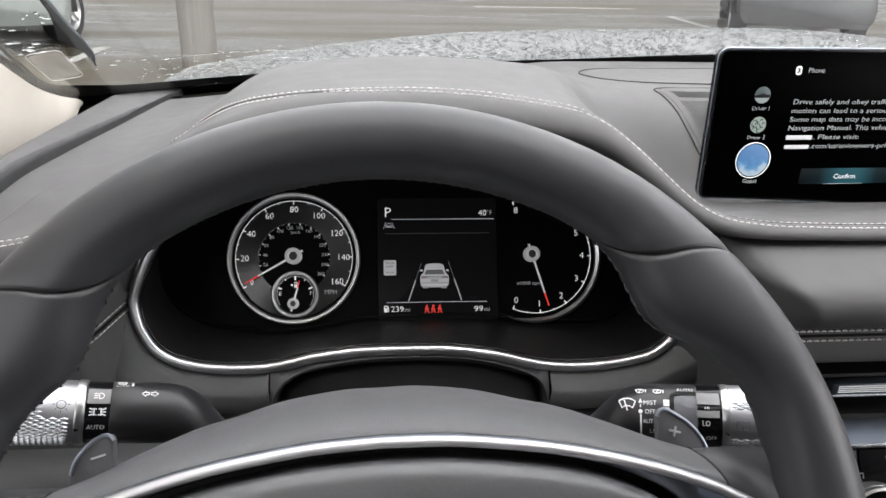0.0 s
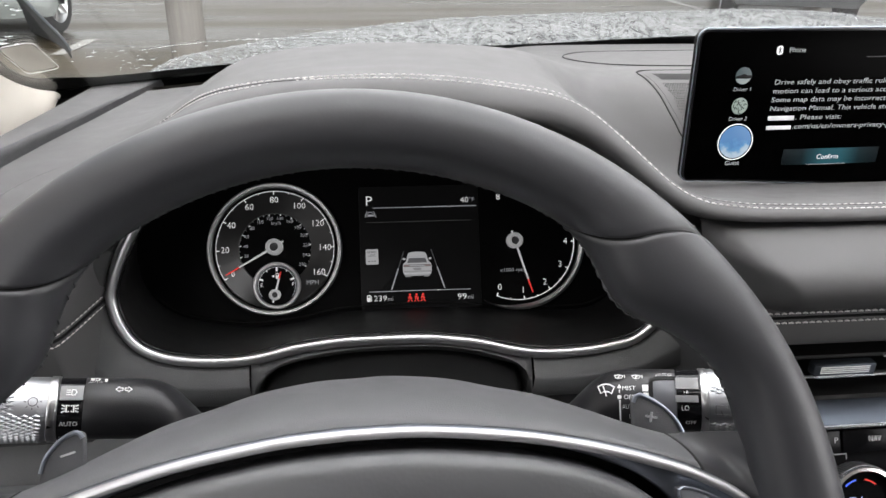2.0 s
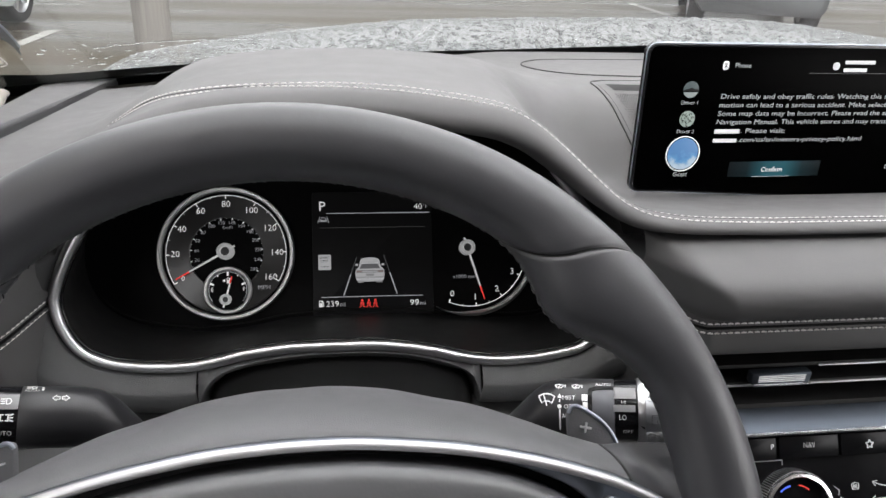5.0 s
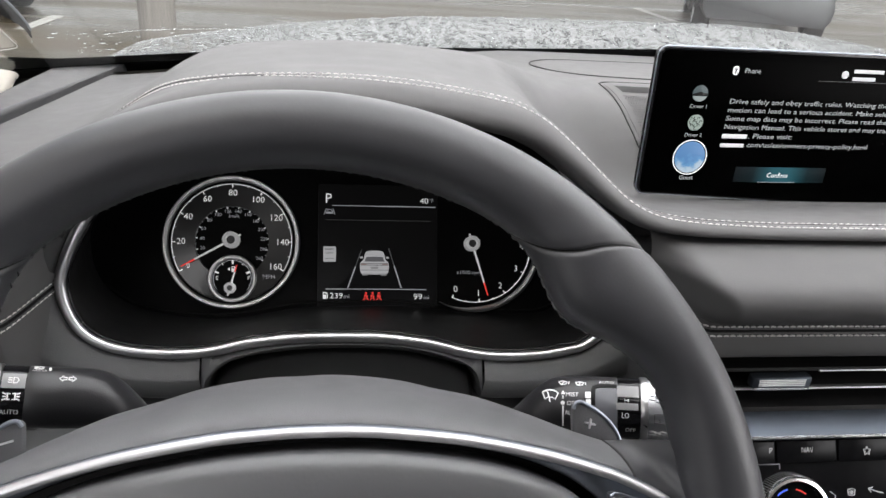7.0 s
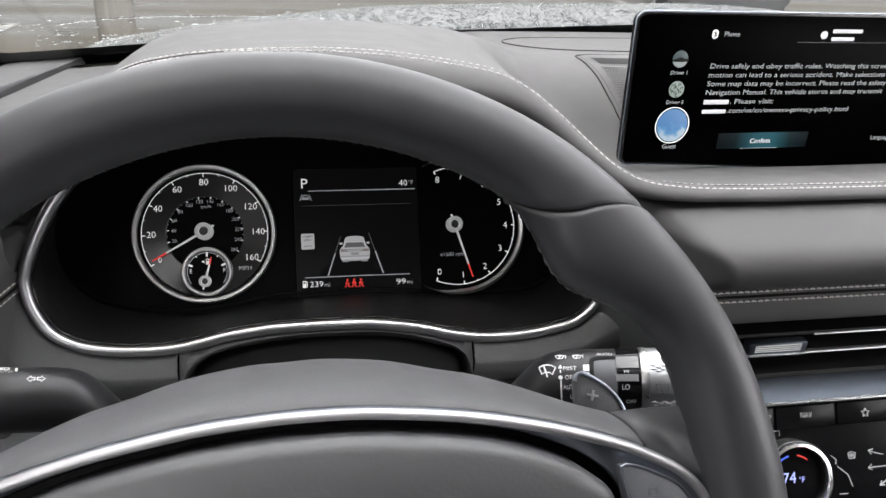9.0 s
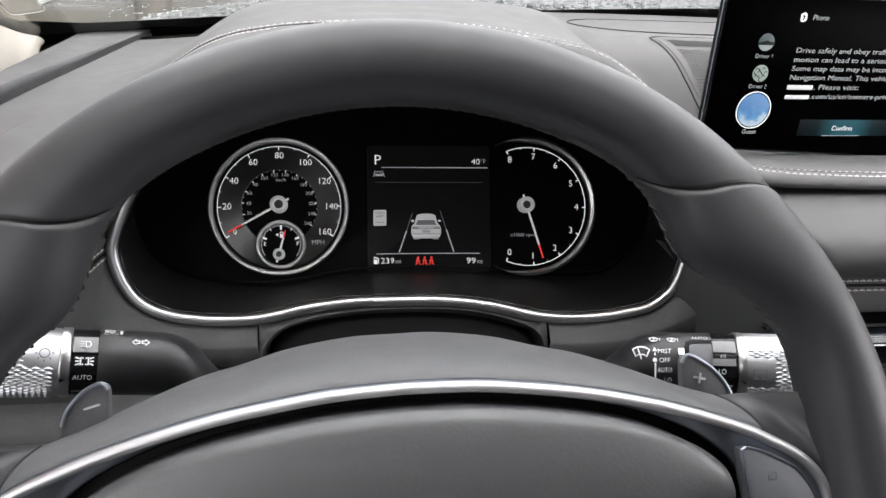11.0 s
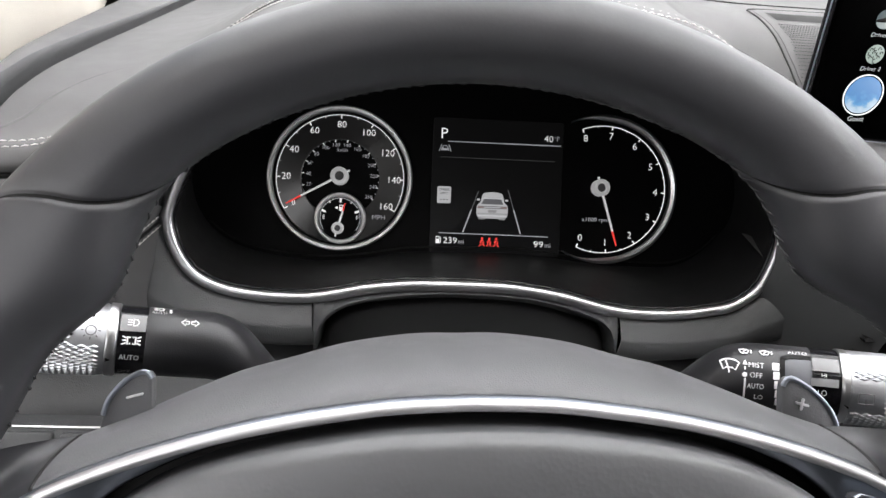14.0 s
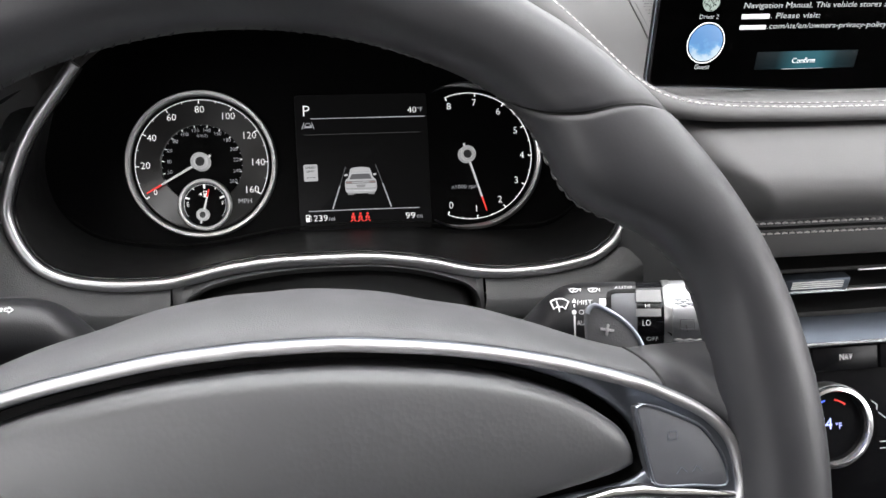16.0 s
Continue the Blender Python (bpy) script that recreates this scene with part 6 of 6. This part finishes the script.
edge = CORNER + [(-0.88 + 0.04 * i, 0.0254 + 0.030 * step01(-0.3, 0.3, -0.88 + 0.04 * i), -0.88 + 0.04 * i, -0.060) for i in range(45)]
edge += [(-u0, v0 + 0.030 * step01(0.3, 0.0, v0), -u1, v1) for u0, v0, u1, v1 in CORNER[::-1]]
OUTSIDE = THICK + Vector((0, 0.0005, 0.0009))
border = part("windshield_border", loft([[ws_point(u0, v0 - 0.008) + OUTSIDE, ws_point(0.5 * (u0 + u1), 0.5 * (v0 + v1) - 0.008) + OUTSIDE, ws_point(u1, v1 - 0.008) + OUTSIDE] for u0, v0, u1, v1 in edge]), BLACK, None)
tagged(border, "black border round the lower edge of the glass", "trim", kind="structure")

# edge of the pillar: up from its foot, round the tip and along the glass
EDGE_LINE = spline([(-1.200, -0.200), (-1.118, -0.118), (-1.063, -0.066), (-1.020, -0.020), (-1.0090, -0.006), (-1.0056, 0.002), (-1.0075, 0.0115), (-1.0191, 0.0216),
                    (-1.0286, 0.0389), (-1.0325, 0.055), (-1.0338, 0.073), (-1.0348, 0.110), (-1.0360, 0.200), (-1.0370, 0.50), (-1.0370, 1.0)], 5)
for s, nm in ((-1, "pillar_left"), (1, "pillar_right")):
    rows = []
    for u, v in EDGE_LINE:
        k = 0.40 + 0.60 * step01(-0.03, 0.10, v)
        p = ws_point(-s * u, v) + Vector((0, -0.006, -0.003))
        rows.append([p + Vector((s * 0.03, 0.01, 0.0)), p, p + Vector((s * 0.002, -0.008 * k, -0.006 * k)), p + Vector((s * 0.004, -0.022 * k, -0.022 * k)), p + Vector((s * 0.008, -0.035 * k, -0.050 * k)), p + Vector((s * 0.02, -0.045 * k, -0.085 * k)), p + Vector((s * 0.05, -0.05 * k, -0.14 * k))])
    wall_piece(nm, "cream cloth-covered windscreen pillar", loft(rows), CREAM)


def shell_wall(name, label, mat, x, y0, y1, z0, z1, t, s):
    wall_piece(name, label, box(min(x, x + s * t), max(x, x + s * t), y0, y1, z0, z1, 0.004), mat)


shell_wall("wall_left_door", "dark lining of the driver's door", CABIN, CARX - 0.77, -1.75, 0.78, 0.30, 1.14, 0.05, -1)
shell_wall("wall_right_door", "dark lining of the far door", CABIN, CARX + 0.77, -1.75, 0.78, 0.30, 1.14, 0.05, 1)
wall_piece("wall_left_sill", "dark panel below the foot of the pillar", box(-0.43, -0.352, 0.30, 0.95, 0.90, 1.205, 0.004), CABIN)
shell_wall("wall_left_rail", "cream rail above the side windows", ROOFCLOTH, CARX - 0.70, -1.75, 0.20, 1.64, 1.76, 0.05, -1)
shell_wall("wall_right_rail", "cream rail above the side windows", ROOFCLOTH, CARX + 0.70, -1.75, 0.20, 1.64, 1.76, 0.05, 1)
# unseen opaque panels close the rear side windows to keep light out
for s in (-1, 1):
    shell_wall("wall_rear_side_block", "unseen opaque panel over the rear side windows to cut light", CABIN, CARX + s * 0.73, -1.60, -0.55, 1.14, 1.66, 0.04, s)
    shell_wall("wall_rear_post", "unseen dark post at the closed rear corner", CABIN, CARX + s * 0.73, -1.75, -1.55, 1.14, 1.66, 0.04, s)
# runs up to the roof with no rear window, to hold back light
wall_piece("wall_rear", "unseen dark rear wall, closed to the roof to cut light", box(CARX - 0.77, CARX + 0.77, -1.80, -1.75, 0.30, 1.73, 0.004), CABIN)
wall_piece("wall_firewall", "dark bulkhead under the dash", box(CARX - 0.77, CARX + 0.77, 0.86, 0.90, 0.30, 1.17, 0.004), CABIN)
tagged(part("ceiling", box(CARX - 0.74, CARX + 0.74, -1.80, 0.10, 1.71, 1.75), ROOFCLOTH, None), "cream roof lining", "ceiling", kind="structure")
tagged(part("floor", box(CARX - 0.77, CARX + 0.77, -1.80, 0.88, 0.28, 0.32), CABIN, None), "dark carpeted cabin floor", "floor", kind="structure")

# rain on the windscreen
bm = bmesh.new()
rng = random.Random(7)
for i in range(110):
    u = rng.uniform(-1.02, 0.9)
    v = 0.035 + (0.20 if u < -0.95 else 0.07) * rng.random() ** 1.6
    if u > -0.35 and rng.random() < 0.35:
        continue
    p = ws_point(u, v)
    du, dv = (ws_point(u + 0.01, v) - p).normalized(), (ws_point(u, v + 0.01) - p).normalized()
    nrm = du.cross(dv).normalized()
    nrm = nrm if nrm.y > 0 else -nrm
    r = 0.0005 + 0.0016 * rng.random() ** 3
    el = rng.uniform(0.8, 1.5)
    rings = []
    for h, k in ((0.0, 1.0), (0.14, 0.92), (0.26, 0.72), (0.34, 0.42), (0.36, 0.15)):
        rings.append([p + THICK + nrm * (-0.0002 + h * r) + (du * math.cos(a) * el + dv * math.sin(a)) * r * k for a in [j * math.pi / 4 for j in range(8)]])
    loft(rings, True, True, bm)
# a thin line of water left where the wiper stopped
path = smooth([ws_point(u, v) + THICK for u, v in ((-0.8865, 0.0776), (-0.8469, 0.0833), (-0.8035, 0.0848), (-0.7583, 0.0838), (-0.70, 0.080), (-0.62, 0.074))], 60)
for i in range(0, 58, 2):
    tube(path[i:i + 3], [0.0003, rng.uniform(0.0006, 0.0011), 0.0003], 6, False, bm)
# a thicker fringe of drops above the black border
for i in range(190):
    u = -1.02 + 0.64 * rng.random() ** 1.2
    v = 0.034 + 0.055 * rng.random() ** 1.6 + (0.20 * rng.random() if u < -0.93 else 0.0)
    q = ws_point(u, v)
    du, dv = (ws_point(u + 0.01, v) - q).normalized(), (ws_point(u, v + 0.01) - q).normalized()
    nrm = du.cross(dv).normalized()
    nrm = nrm if nrm.y > 0 else -nrm
    r, el = 0.0007 + 0.0017 * rng.random() ** 2, rng.uniform(0.9, 2.2)
    loft([[q + THICK + nrm * (-0.0002 + h * r) + (du * math.cos(a) * el + dv * math.sin(a)) * r * k for a in [j * math.pi / 4 for j in range(8)]] for h, k in ((0.0, 1.0), (0.16, 0.93), (0.30, 0.74), (0.39, 0.46), (0.42, 0.16))], True, True, bm)
tagged(part("rain_drops", bm, DROP, None, "", 80), "scattered raindrops on the outside of the windscreen", "water", kind="stuff")

sticker_pts = [ws_point(u, v) + Vector((0.0, -0.0009, -0.0005)) for u, v in ((-1.0159, 0.0540), (-0.9792, 0.0607), (-0.9788, 0.1234), (-1.0143, 0.1143))]
sc = thing("windshield_sticker", Matrix.Identity(4), "pale rounded label with a white outline inside the glass", "sticker")
e0, e1 = (sticker_pts[1] - sticker_pts[0]), (sticker_pts[3] - sticker_pts[0])
nn = e0.cross(e1).normalized()
sm = Matrix((e0.normalized(), e1.normalized(), nn)).transposed().to_4x4()
sm.translation = sticker_pts[0]
LABEL = material("pale_label", (0.40, 0.38, 0.34), 0.6, vary=0.1)
nt = LABEL.node_tree
tl, mx = nt.nodes.new("ShaderNodeBsdfTranslucent"), nt.nodes.new("ShaderNodeMixShader")
tl.inputs["Color"].default_value = (0.74, 0.72, 0.67, 1)
mx.inputs[0].default_value = 0.18
nt.links.new(nt.nodes["Principled BSDF"].outputs[0], mx.inputs[1])
nt.links.new(tl.outputs[0], mx.inputs[2])
nt.links.new(mx.outputs[0], nt.nodes["Material Output"].inputs["Surface"])
o = rect(e0.length / 2, e1.length / 2, e0.length, e1.length, 0.0060, 6)
lean_k = e1.normalized().dot(e0.normalized())
up2 = (e1.normalized() - e0.normalized() * lean_k).normalized()
sm = Matrix((e0.normalized(), up2, e0.normalized().cross(up2))).transposed().to_4x4()
sm.translation = sticker_pts[0]
sc.matrix_world = sm
o = [Vector((p.x + p.y * lean_k, p.y)) for p in o]
inner_o = [p.lerp(sum(o, Vector((0, 0))) / len(o), 0.10) for p in o]
part("label", loft([at(inner_o, 0.0004), at([p.lerp(sum(o, Vector((0, 0))) / len(o), 0.9) for p in inner_o], 0.0004)], True, True), LABEL, sc)
part("outline", tube([(p.x, p.y, 0.0007) for p in o], 0.0003, 6, True), PRINT, sc, "white outline")

# ---- outside ----
WETMETAL = bpy.data.materials.new("wet_silver_paint_glints")
WETMETAL.use_nodes = True
t = WETMETAL.node_tree
b = t.nodes["Principled BSDF"]
b.inputs["Metallic"].default_value, b.inputs["Roughness"].default_value = 0.6, 0.22
b.inputs["Coat Weight"].default_value = 0.6
co = t.nodes.new("ShaderNodeTexCoord")
v1 = t.nodes.new("ShaderNodeTexVoronoi")
v1.inputs["Scale"].default_value = 120
n1 = t.nodes.new("ShaderNodeTexNoise")
n1.inputs["Scale"].default_value, n1.inputs["Detail"].default_value = 34, 7
mx = t.nodes.new("ShaderNodeMath")
mx.operation = "MULTIPLY"
bp = t.nodes.new("ShaderNodeBump")
bp.inputs["Strength"].default_value, bp.inputs["Distance"].default_value = 1.0, 0.009
# glints and dark reflections of the rain beads are put into the colour
cr = t.nodes.new("ShaderNodeValToRGB")
cr.color_ramp.elements[0].position, cr.color_ramp.elements[0].color = 0.12, (0.10, 0.102, 0.105, 1)
cr.color_ramp.elements[1].position, cr.color_ramp.elements[1].color = 0.26, (0.62, 0.625, 0.64, 1)
t.links.new(mx.outputs[0], cr.inputs[0])
t.links.new(cr.outputs[0], b.inputs["Base Color"])
t.links.new(co.outputs["Object"], v1.inputs["Vector"])
t.links.new(co.outputs["Object"], n1.inputs["Vector"])
t.links.new(v1.outputs["Distance"], mx.inputs[0])
t.links.new(n1.outputs["Fac"], mx.inputs[1])
t.links.new(mx.outputs[0], bp.inputs["Height"])
t.links.new(bp.outputs[0], b.inputs["Normal"])


CROWN = [(-0.70, 1.005), (-0.60, 1.045), (-0.50, 1.075), (-0.42, 1.091), (-0.35, 1.103), (-0.24, 1.120), (-0.12, 1.137), (0.0, 1.151), (0.10, 1.161), (0.20, 1.169), (0.35, 1.175), (0.45, 1.179), (0.75, 1.185), (0.96, 1.190), (1.10, 1.186), (1.30, 1.17)]


def bonnet_z(x, y):
    return soft_table(CROWN, x, 0.03) - 0.040 * (y - 1.80) - 0.25 * max(0.0, y - 1.80) ** 2


bonnet = part("bonnet", loft([[(CARX - 0.86 + 1.72 * i / 60, y, bonnet_z(CARX - 0.86 + 1.72 * i / 60, y)) for i in range(61)] for y in [1.02 + 0.045 * j for j in range(27)]] +
                             [[(CARX - 0.86 + 1.72 * i / 60, 2.22, 0.62) for i in range(61)]]), WETMETAL, None, "", 60)
tagged(bonnet, "silver-grey car bonnet beaded with rain", "bonnet")
bm = bmesh.new()
rng = random.Random(11)
for i in range(7000):
    x, y = rng.uniform(-0.48, 1.15), 1.04 + 1.05 * rng.random() ** 1.3
    r = 0.0012 + 0.0045 * rng.random() ** 2.2
    z = bonnet_z(x, y)
    el = rng.uniform(0.8, 1.7)
    loft([[(x + el * r * k * math.cos(a), y + r * k * math.sin(a), z + h * r) for a in [j * math.pi / 3 + i for j in range(6)]] for h, k in ((-0.1, 1.0), (0.42, 0.8), (0.62, 0.35))], True, True, bm)
tagged(part("bonnet_beads", bm, DROP, None, "", 80), "dense rain beads standing on the silver bonnet", "water", kind="stuff")
cowl = part("wiper_cowl", loft([[(x, back_y(x) + 0.02, 1.222), (x, back_y(x) + 0.05, 1.213), (x, back_y(x) + 0.12, 1.196), (x, back_y(x) + 0.20, 1.180)] for x in [CARX - 0.76 + 0.04 * i for i in range(39)]]), BLACK, None, "", 60)
tagged(cowl, "black plastic cowl at the foot of the windscreen", "trim")
wiper = thing("wiper", Matrix.Identity(4), "black wiper arm standing along the pillar edge of the glass", "wiper")
arm_rows = []
for v, u0, u1, h in ((0.70, -0.962, -0.946, 0.006), (0.40, -0.960, -0.948, 0.006), (0.215, -0.9555, -0.9505, 0.005), (0.190, -0.9580, -0.9515, 0.005), (0.165, -0.9655, -0.9525, 0.005), (0.138, -0.9740, -0.9525, 0.004), (0.130, -0.9700, -0.9528, 0.004), (0.110, -0.9625, -0.9545, 0.003), (0.095, -0.9615, -0.9575, 0.002), (0.078, -0.9640, -0.9625, 0.001)):
    q0, q1, up = ws_point(u0, v - 0.006) + THICK * 1.25, ws_point(u1, v - 0.006) + THICK * 1.25, THICK.normalized() * h
    arm_rows.append([q0, q0.lerp(q1, 0.1) + up * 0.8, q0.lerp(q1, 0.5) + up, q0.lerp(q1, 0.9) + up * 0.8, q1])
part("arm", loft(arm_rows, True, True), DASH_LOW, wiper, "dark grey arm")
part("blade", tube([r[-1] + Vector((0.0008, 0, 0.0002)) for r in arm_rows[:-1]], 0.0010, 6), SATIN, wiper, "bright blade edge")

GROUND = bpy.data.materials.new("wet_asphalt")
GROUND.use_nodes = True
t = GROUND.node_tree
b = t.nodes["Principled BSDF"]
co = t.nodes.new("ShaderNodeTexCoord")
n1 = t.nodes.new("ShaderNodeTexNoise")
n1.inputs["Scale"].default_value, n1.inputs["Detail"].default_value = 0.55, 7
n2 = t.nodes.new("ShaderNodeTexNoise")
n2.inputs["Scale"].default_value, n2.inputs["Detail"].default_value = 60, 4
cr = t.nodes.new("ShaderNodeValToRGB")
cr.color_ramp.elements[0].position, cr.color_ramp.elements[0].color = 0.35, (0.047, 0.038, 0.026, 1)
cr.color_ramp.elements[1].position, cr.color_ramp.elements[1].color = 0.65, (0.102, 0.084, 0.059, 1)
mr = t.nodes.new("ShaderNodeMapRange")
mr.inputs["From Min"].default_value, mr.inputs["From Max"].default_value = 0.35, 0.65
mr.inputs["To Min"].default_value, mr.inputs["To Max"].default_value = 0.22, 0.50
bp = t.nodes.new("ShaderNodeBump")
bp.inputs["Strength"].default_value, bp.inputs["Distance"].default_value = 0.25, 0.01
b.inputs["Specular IOR Level"].default_value = 0.22
streak = t.nodes.new("ShaderNodeMapping")
streak.inputs["Scale"].default_value = (0.25, 1.6, 1.0)
t.links.new(co.outputs["Object"], streak.inputs["Vector"])
t.links.new(streak.outputs[0], n1.inputs["Vector"])
t.links.new(co.outputs["Object"], n2.inputs["Vector"])
t.links.new(n1.outputs["Fac"], cr.inputs[0])
t.links.new(n1.outputs["Fac"], mr.inputs["Value"])
t.links.new(n2.outputs["Fac"], bp.inputs["Height"])
t.links.new(cr.outputs[0], b.inputs["Base Color"])
t.links.new(mr.outputs[0], b.inputs["Roughness"])
t.links.new(bp.outputs[0], b.inputs["Normal"])
g = []
for i in range(41):
    y = -60 + 3000 * (i / 40) ** 3
    g.append([(-1500 + 3000 * (j / 40), y, 0.0) for j in range(41)])
tagged(part("ground", loft(g), GROUND, None), "wet grey-brown asphalt of a car park", "ground", kind="structure")
LINEPAINT = material("worn_road_paint", (0.42, 0.41, 0.39), 0.5, vary=0.25, vary_scale=6)
for i, (x0, y0, x1, y1) in enumerate(((-3.32, 8.3, -3.30, 9.36), (1.9, 15.2, 5.2, 15.35), (5.45, 13.95, 5.48, 12.2), (-14, 16.0, -4.0, 16.2))):
    tagged(part("road_marking", stroke([(x0, y0), (x1, y1)], 0.14, 0.002, 0.006), LINEPAINT, None), "worn white parking line on wet asphalt", "road marking", "parking lines", "structure")

POST = material("weathered_post", (0.185, 0.170, 0.155), 0.8, vary=0.4, vary_scale=9, stretch=(6, 6, 0.3))
post = thing("utility_pole", Matrix.Translation((-1.70, 7.25, 0)), "weathered brown wooden pole standing on the asphalt", "pole")
part("shaft", tube([(0, 0, -0.1), (0.0, 0, 0.05), (0.01, 0, 2.5), (0.02, 0, 5.5)], [0.19, 0.165, 0.155, 0.145], 20), POST, post, "", 60)

PAINT_DARK = material("dark_grey_car_paint", (0.16, 0.172, 0.165), 0.16, coat=0.8, vary=0.1)
PAINT_GREY = material("grey_car_paint", (0.040, 0.042, 0.045), 0.4, coat=0.6, vary=0.06)
WINDOW = material("dark_car_glass", (0.01, 0.012, 0.014), 0.05, vary=0.1)
LAMP = material("car_lamp", (0.5, 0.5, 0.5), 0.15, vary=0.1)


def parked_car(matrix, paint, label, steer=0.0):
    """A parked off-road style car; its nose points along local +x, wheels on z = 0."""
    c = thing("parked_car", matrix, label, "car", "parked cars")
    prof = [(-2.35, 0.55, 0.80), (-2.38, 0.45, 1.05), (-2.30, 0.40, 1.15), (-1.2, 0.34, 1.16), (0.0, 0.33, 1.15), (0.9, 0.34, 1.12), (1.7, 0.34, 1.05), (2.25, 0.28, 0.92), (2.40, 0.30, 0.78)]
    rows = []
    for x, z0, z1 in prof:
        k = 0.90 if abs(x) > 2.2 else 0.97 if abs(x) > 1.6 else 1.0
        h = 0.95 * k
        rows.append([(x, -h * 0.90, z0), (x, -h * 0.985, z0 + 0.10), (x, -h, (z0 + z1) / 2), (x, -h * 0.96, z1 - 0.07), (x, -h * 0.85, z1), (x, 0, z1 + 0.02), (x, h * 0.85, z1), (x, h * 0.96, z1 - 0.07), (x, h, (z0 + z1) / 2), (x, h * 0.985, z0 + 0.10), (x, h * 0.90, z0)])
    part("body", loft(rows, True, True), paint, c, "", 50)
    top = [(-2.2, 1.12, 0.80), (-1.95, 1.55, 0.70), (-1.5, 1.68, 0.66), (-0.3, 1.72, 0.66), (0.25, 1.66, 0.66), (0.95, 1.14, 0.78)]
    part("cabin_glass", loft([[(x, -0.86, 1.08), (x, -h - 0.1 * (1.4 - z), z - 0.06 if z > 1.3 else z), (x, -h + 0.05, z), (x, 0, z + 0.02), (x, h - 0.05, z), (x, h + 0.1 * (1.4 - z), z - 0.06 if z > 1.3 else z), (x, 0.86, 1.08)] for x, z, h in top]), WINDOW, c, "dark tinted windows", 40)
    part("roof", loft([[(x, -h, z + 0.01), (x, -h * 0.6, z + 0.035), (x, 0, z + 0.045), (x, h * 0.6, z + 0.035), (x, h, z + 0.01)] for x, z, h in top[1:5]]), paint, c, "", 50)
    for wx in (-1.42, 1.45):
        for sy in (-1, 1):
            hub = Matrix.Translation((wx, sy * 0.80, 0.37)) @ Matrix.Rotation(radians(steer if wx > 0 else 0.0), 4, "Z") @ Matrix.Rotation(radians(-90 * sy), 4, "X")
            tyre = part("wheel", lathe(0, 0, [(0.25, -0.12), (0.34, -0.125), (0.365, -0.10), (0.37, 0.0), (0.365, 0.10), (0.34, 0.125), (0.25, 0.12)], 40), RUBBER, c, "black tyre on a bright rim", 50)
            tyre.matrix_local = hub
            part("rim", lathe(0, 0, [(0.20, 0.02), (0.235, 0.09), (0.26, 0.118), (0.262, 0.10)], 40), BRUSHED, tyre, "bright alloy rim", 50)
            for k in range(5):
                a = 2 * math.pi * k / 5
                dd = Vector((math.cos(a), math.sin(a)))
                nn2 = Vector((-dd.y, dd.x))
                part("spoke", plate([dd * 0.03 - nn2 * 0.04, dd * 0.25 - nn2 * 0.028, dd * 0.25 + nn2 * 0.028, dd * 0.03 + nn2 * 0.04], 0.06, 0.105, 0.01), BRUSHED, tyre)
            part("hub_cap", lathe(0, 0, [(0.0, 0.115), (0.05, 0.112), (0.06, 0.09)], 20), BRUSHED, tyre)
            arch = part("arch_liner", lathe(0, 0, [(0.40, -0.10), (0.41, 0.145), (0.45, 0.15), (0.45, 0.05)], 32, 0, 180), BLACK, c, "black wheel arch")
            arch.matrix_local = Matrix.Translation((wx, sy * 0.80, 0.38)) @ Matrix.Rotation(radians(90), 4, "X") @ Matrix.Rotation(0 if sy < 0 else math.pi, 4, "Y")
    for sy in (-1, 1):
        part("headlamp", plate(rect(0, 0, 0.30, 0.12, 0.03), 0, 0.03, 0.01), LAMP, c, "clear headlamp").matrix_local = Matrix.Translation((2.33, sy * 0.66, 0.80)) @ Matrix.Rotation(radians(90), 4, "Y") @ Matrix.Rotation(radians(90), 4, "Z")
        part("sill", box(-1.0, 1.0, sy * 0.93 - 0.04, sy * 0.93 + 0.04, 0.26, 0.38, 0.02), BLACK, c, "black sill")
        part("mirror", box(0.62, 0.80, sy * 1.02 - 0.10, sy * 1.02 + 0.10, 1.08, 1.22, 0.04), paint, c)
    return c


parked_car(Matrix.Translation((-5.29, 10.93, 0)) @ Matrix.Rotation(radians(-65), 4, "Z"), PAINT_DARK, "dark grey car with bright alloy wheels parked on wet asphalt", -30.0)
parked_car(Matrix.Translation((6.70, 12.25, 0)) @ Matrix.Rotation(radians(-112), 4, "Z"), PAINT_GREY, "grey car parked on wet asphalt beyond the bonnet")
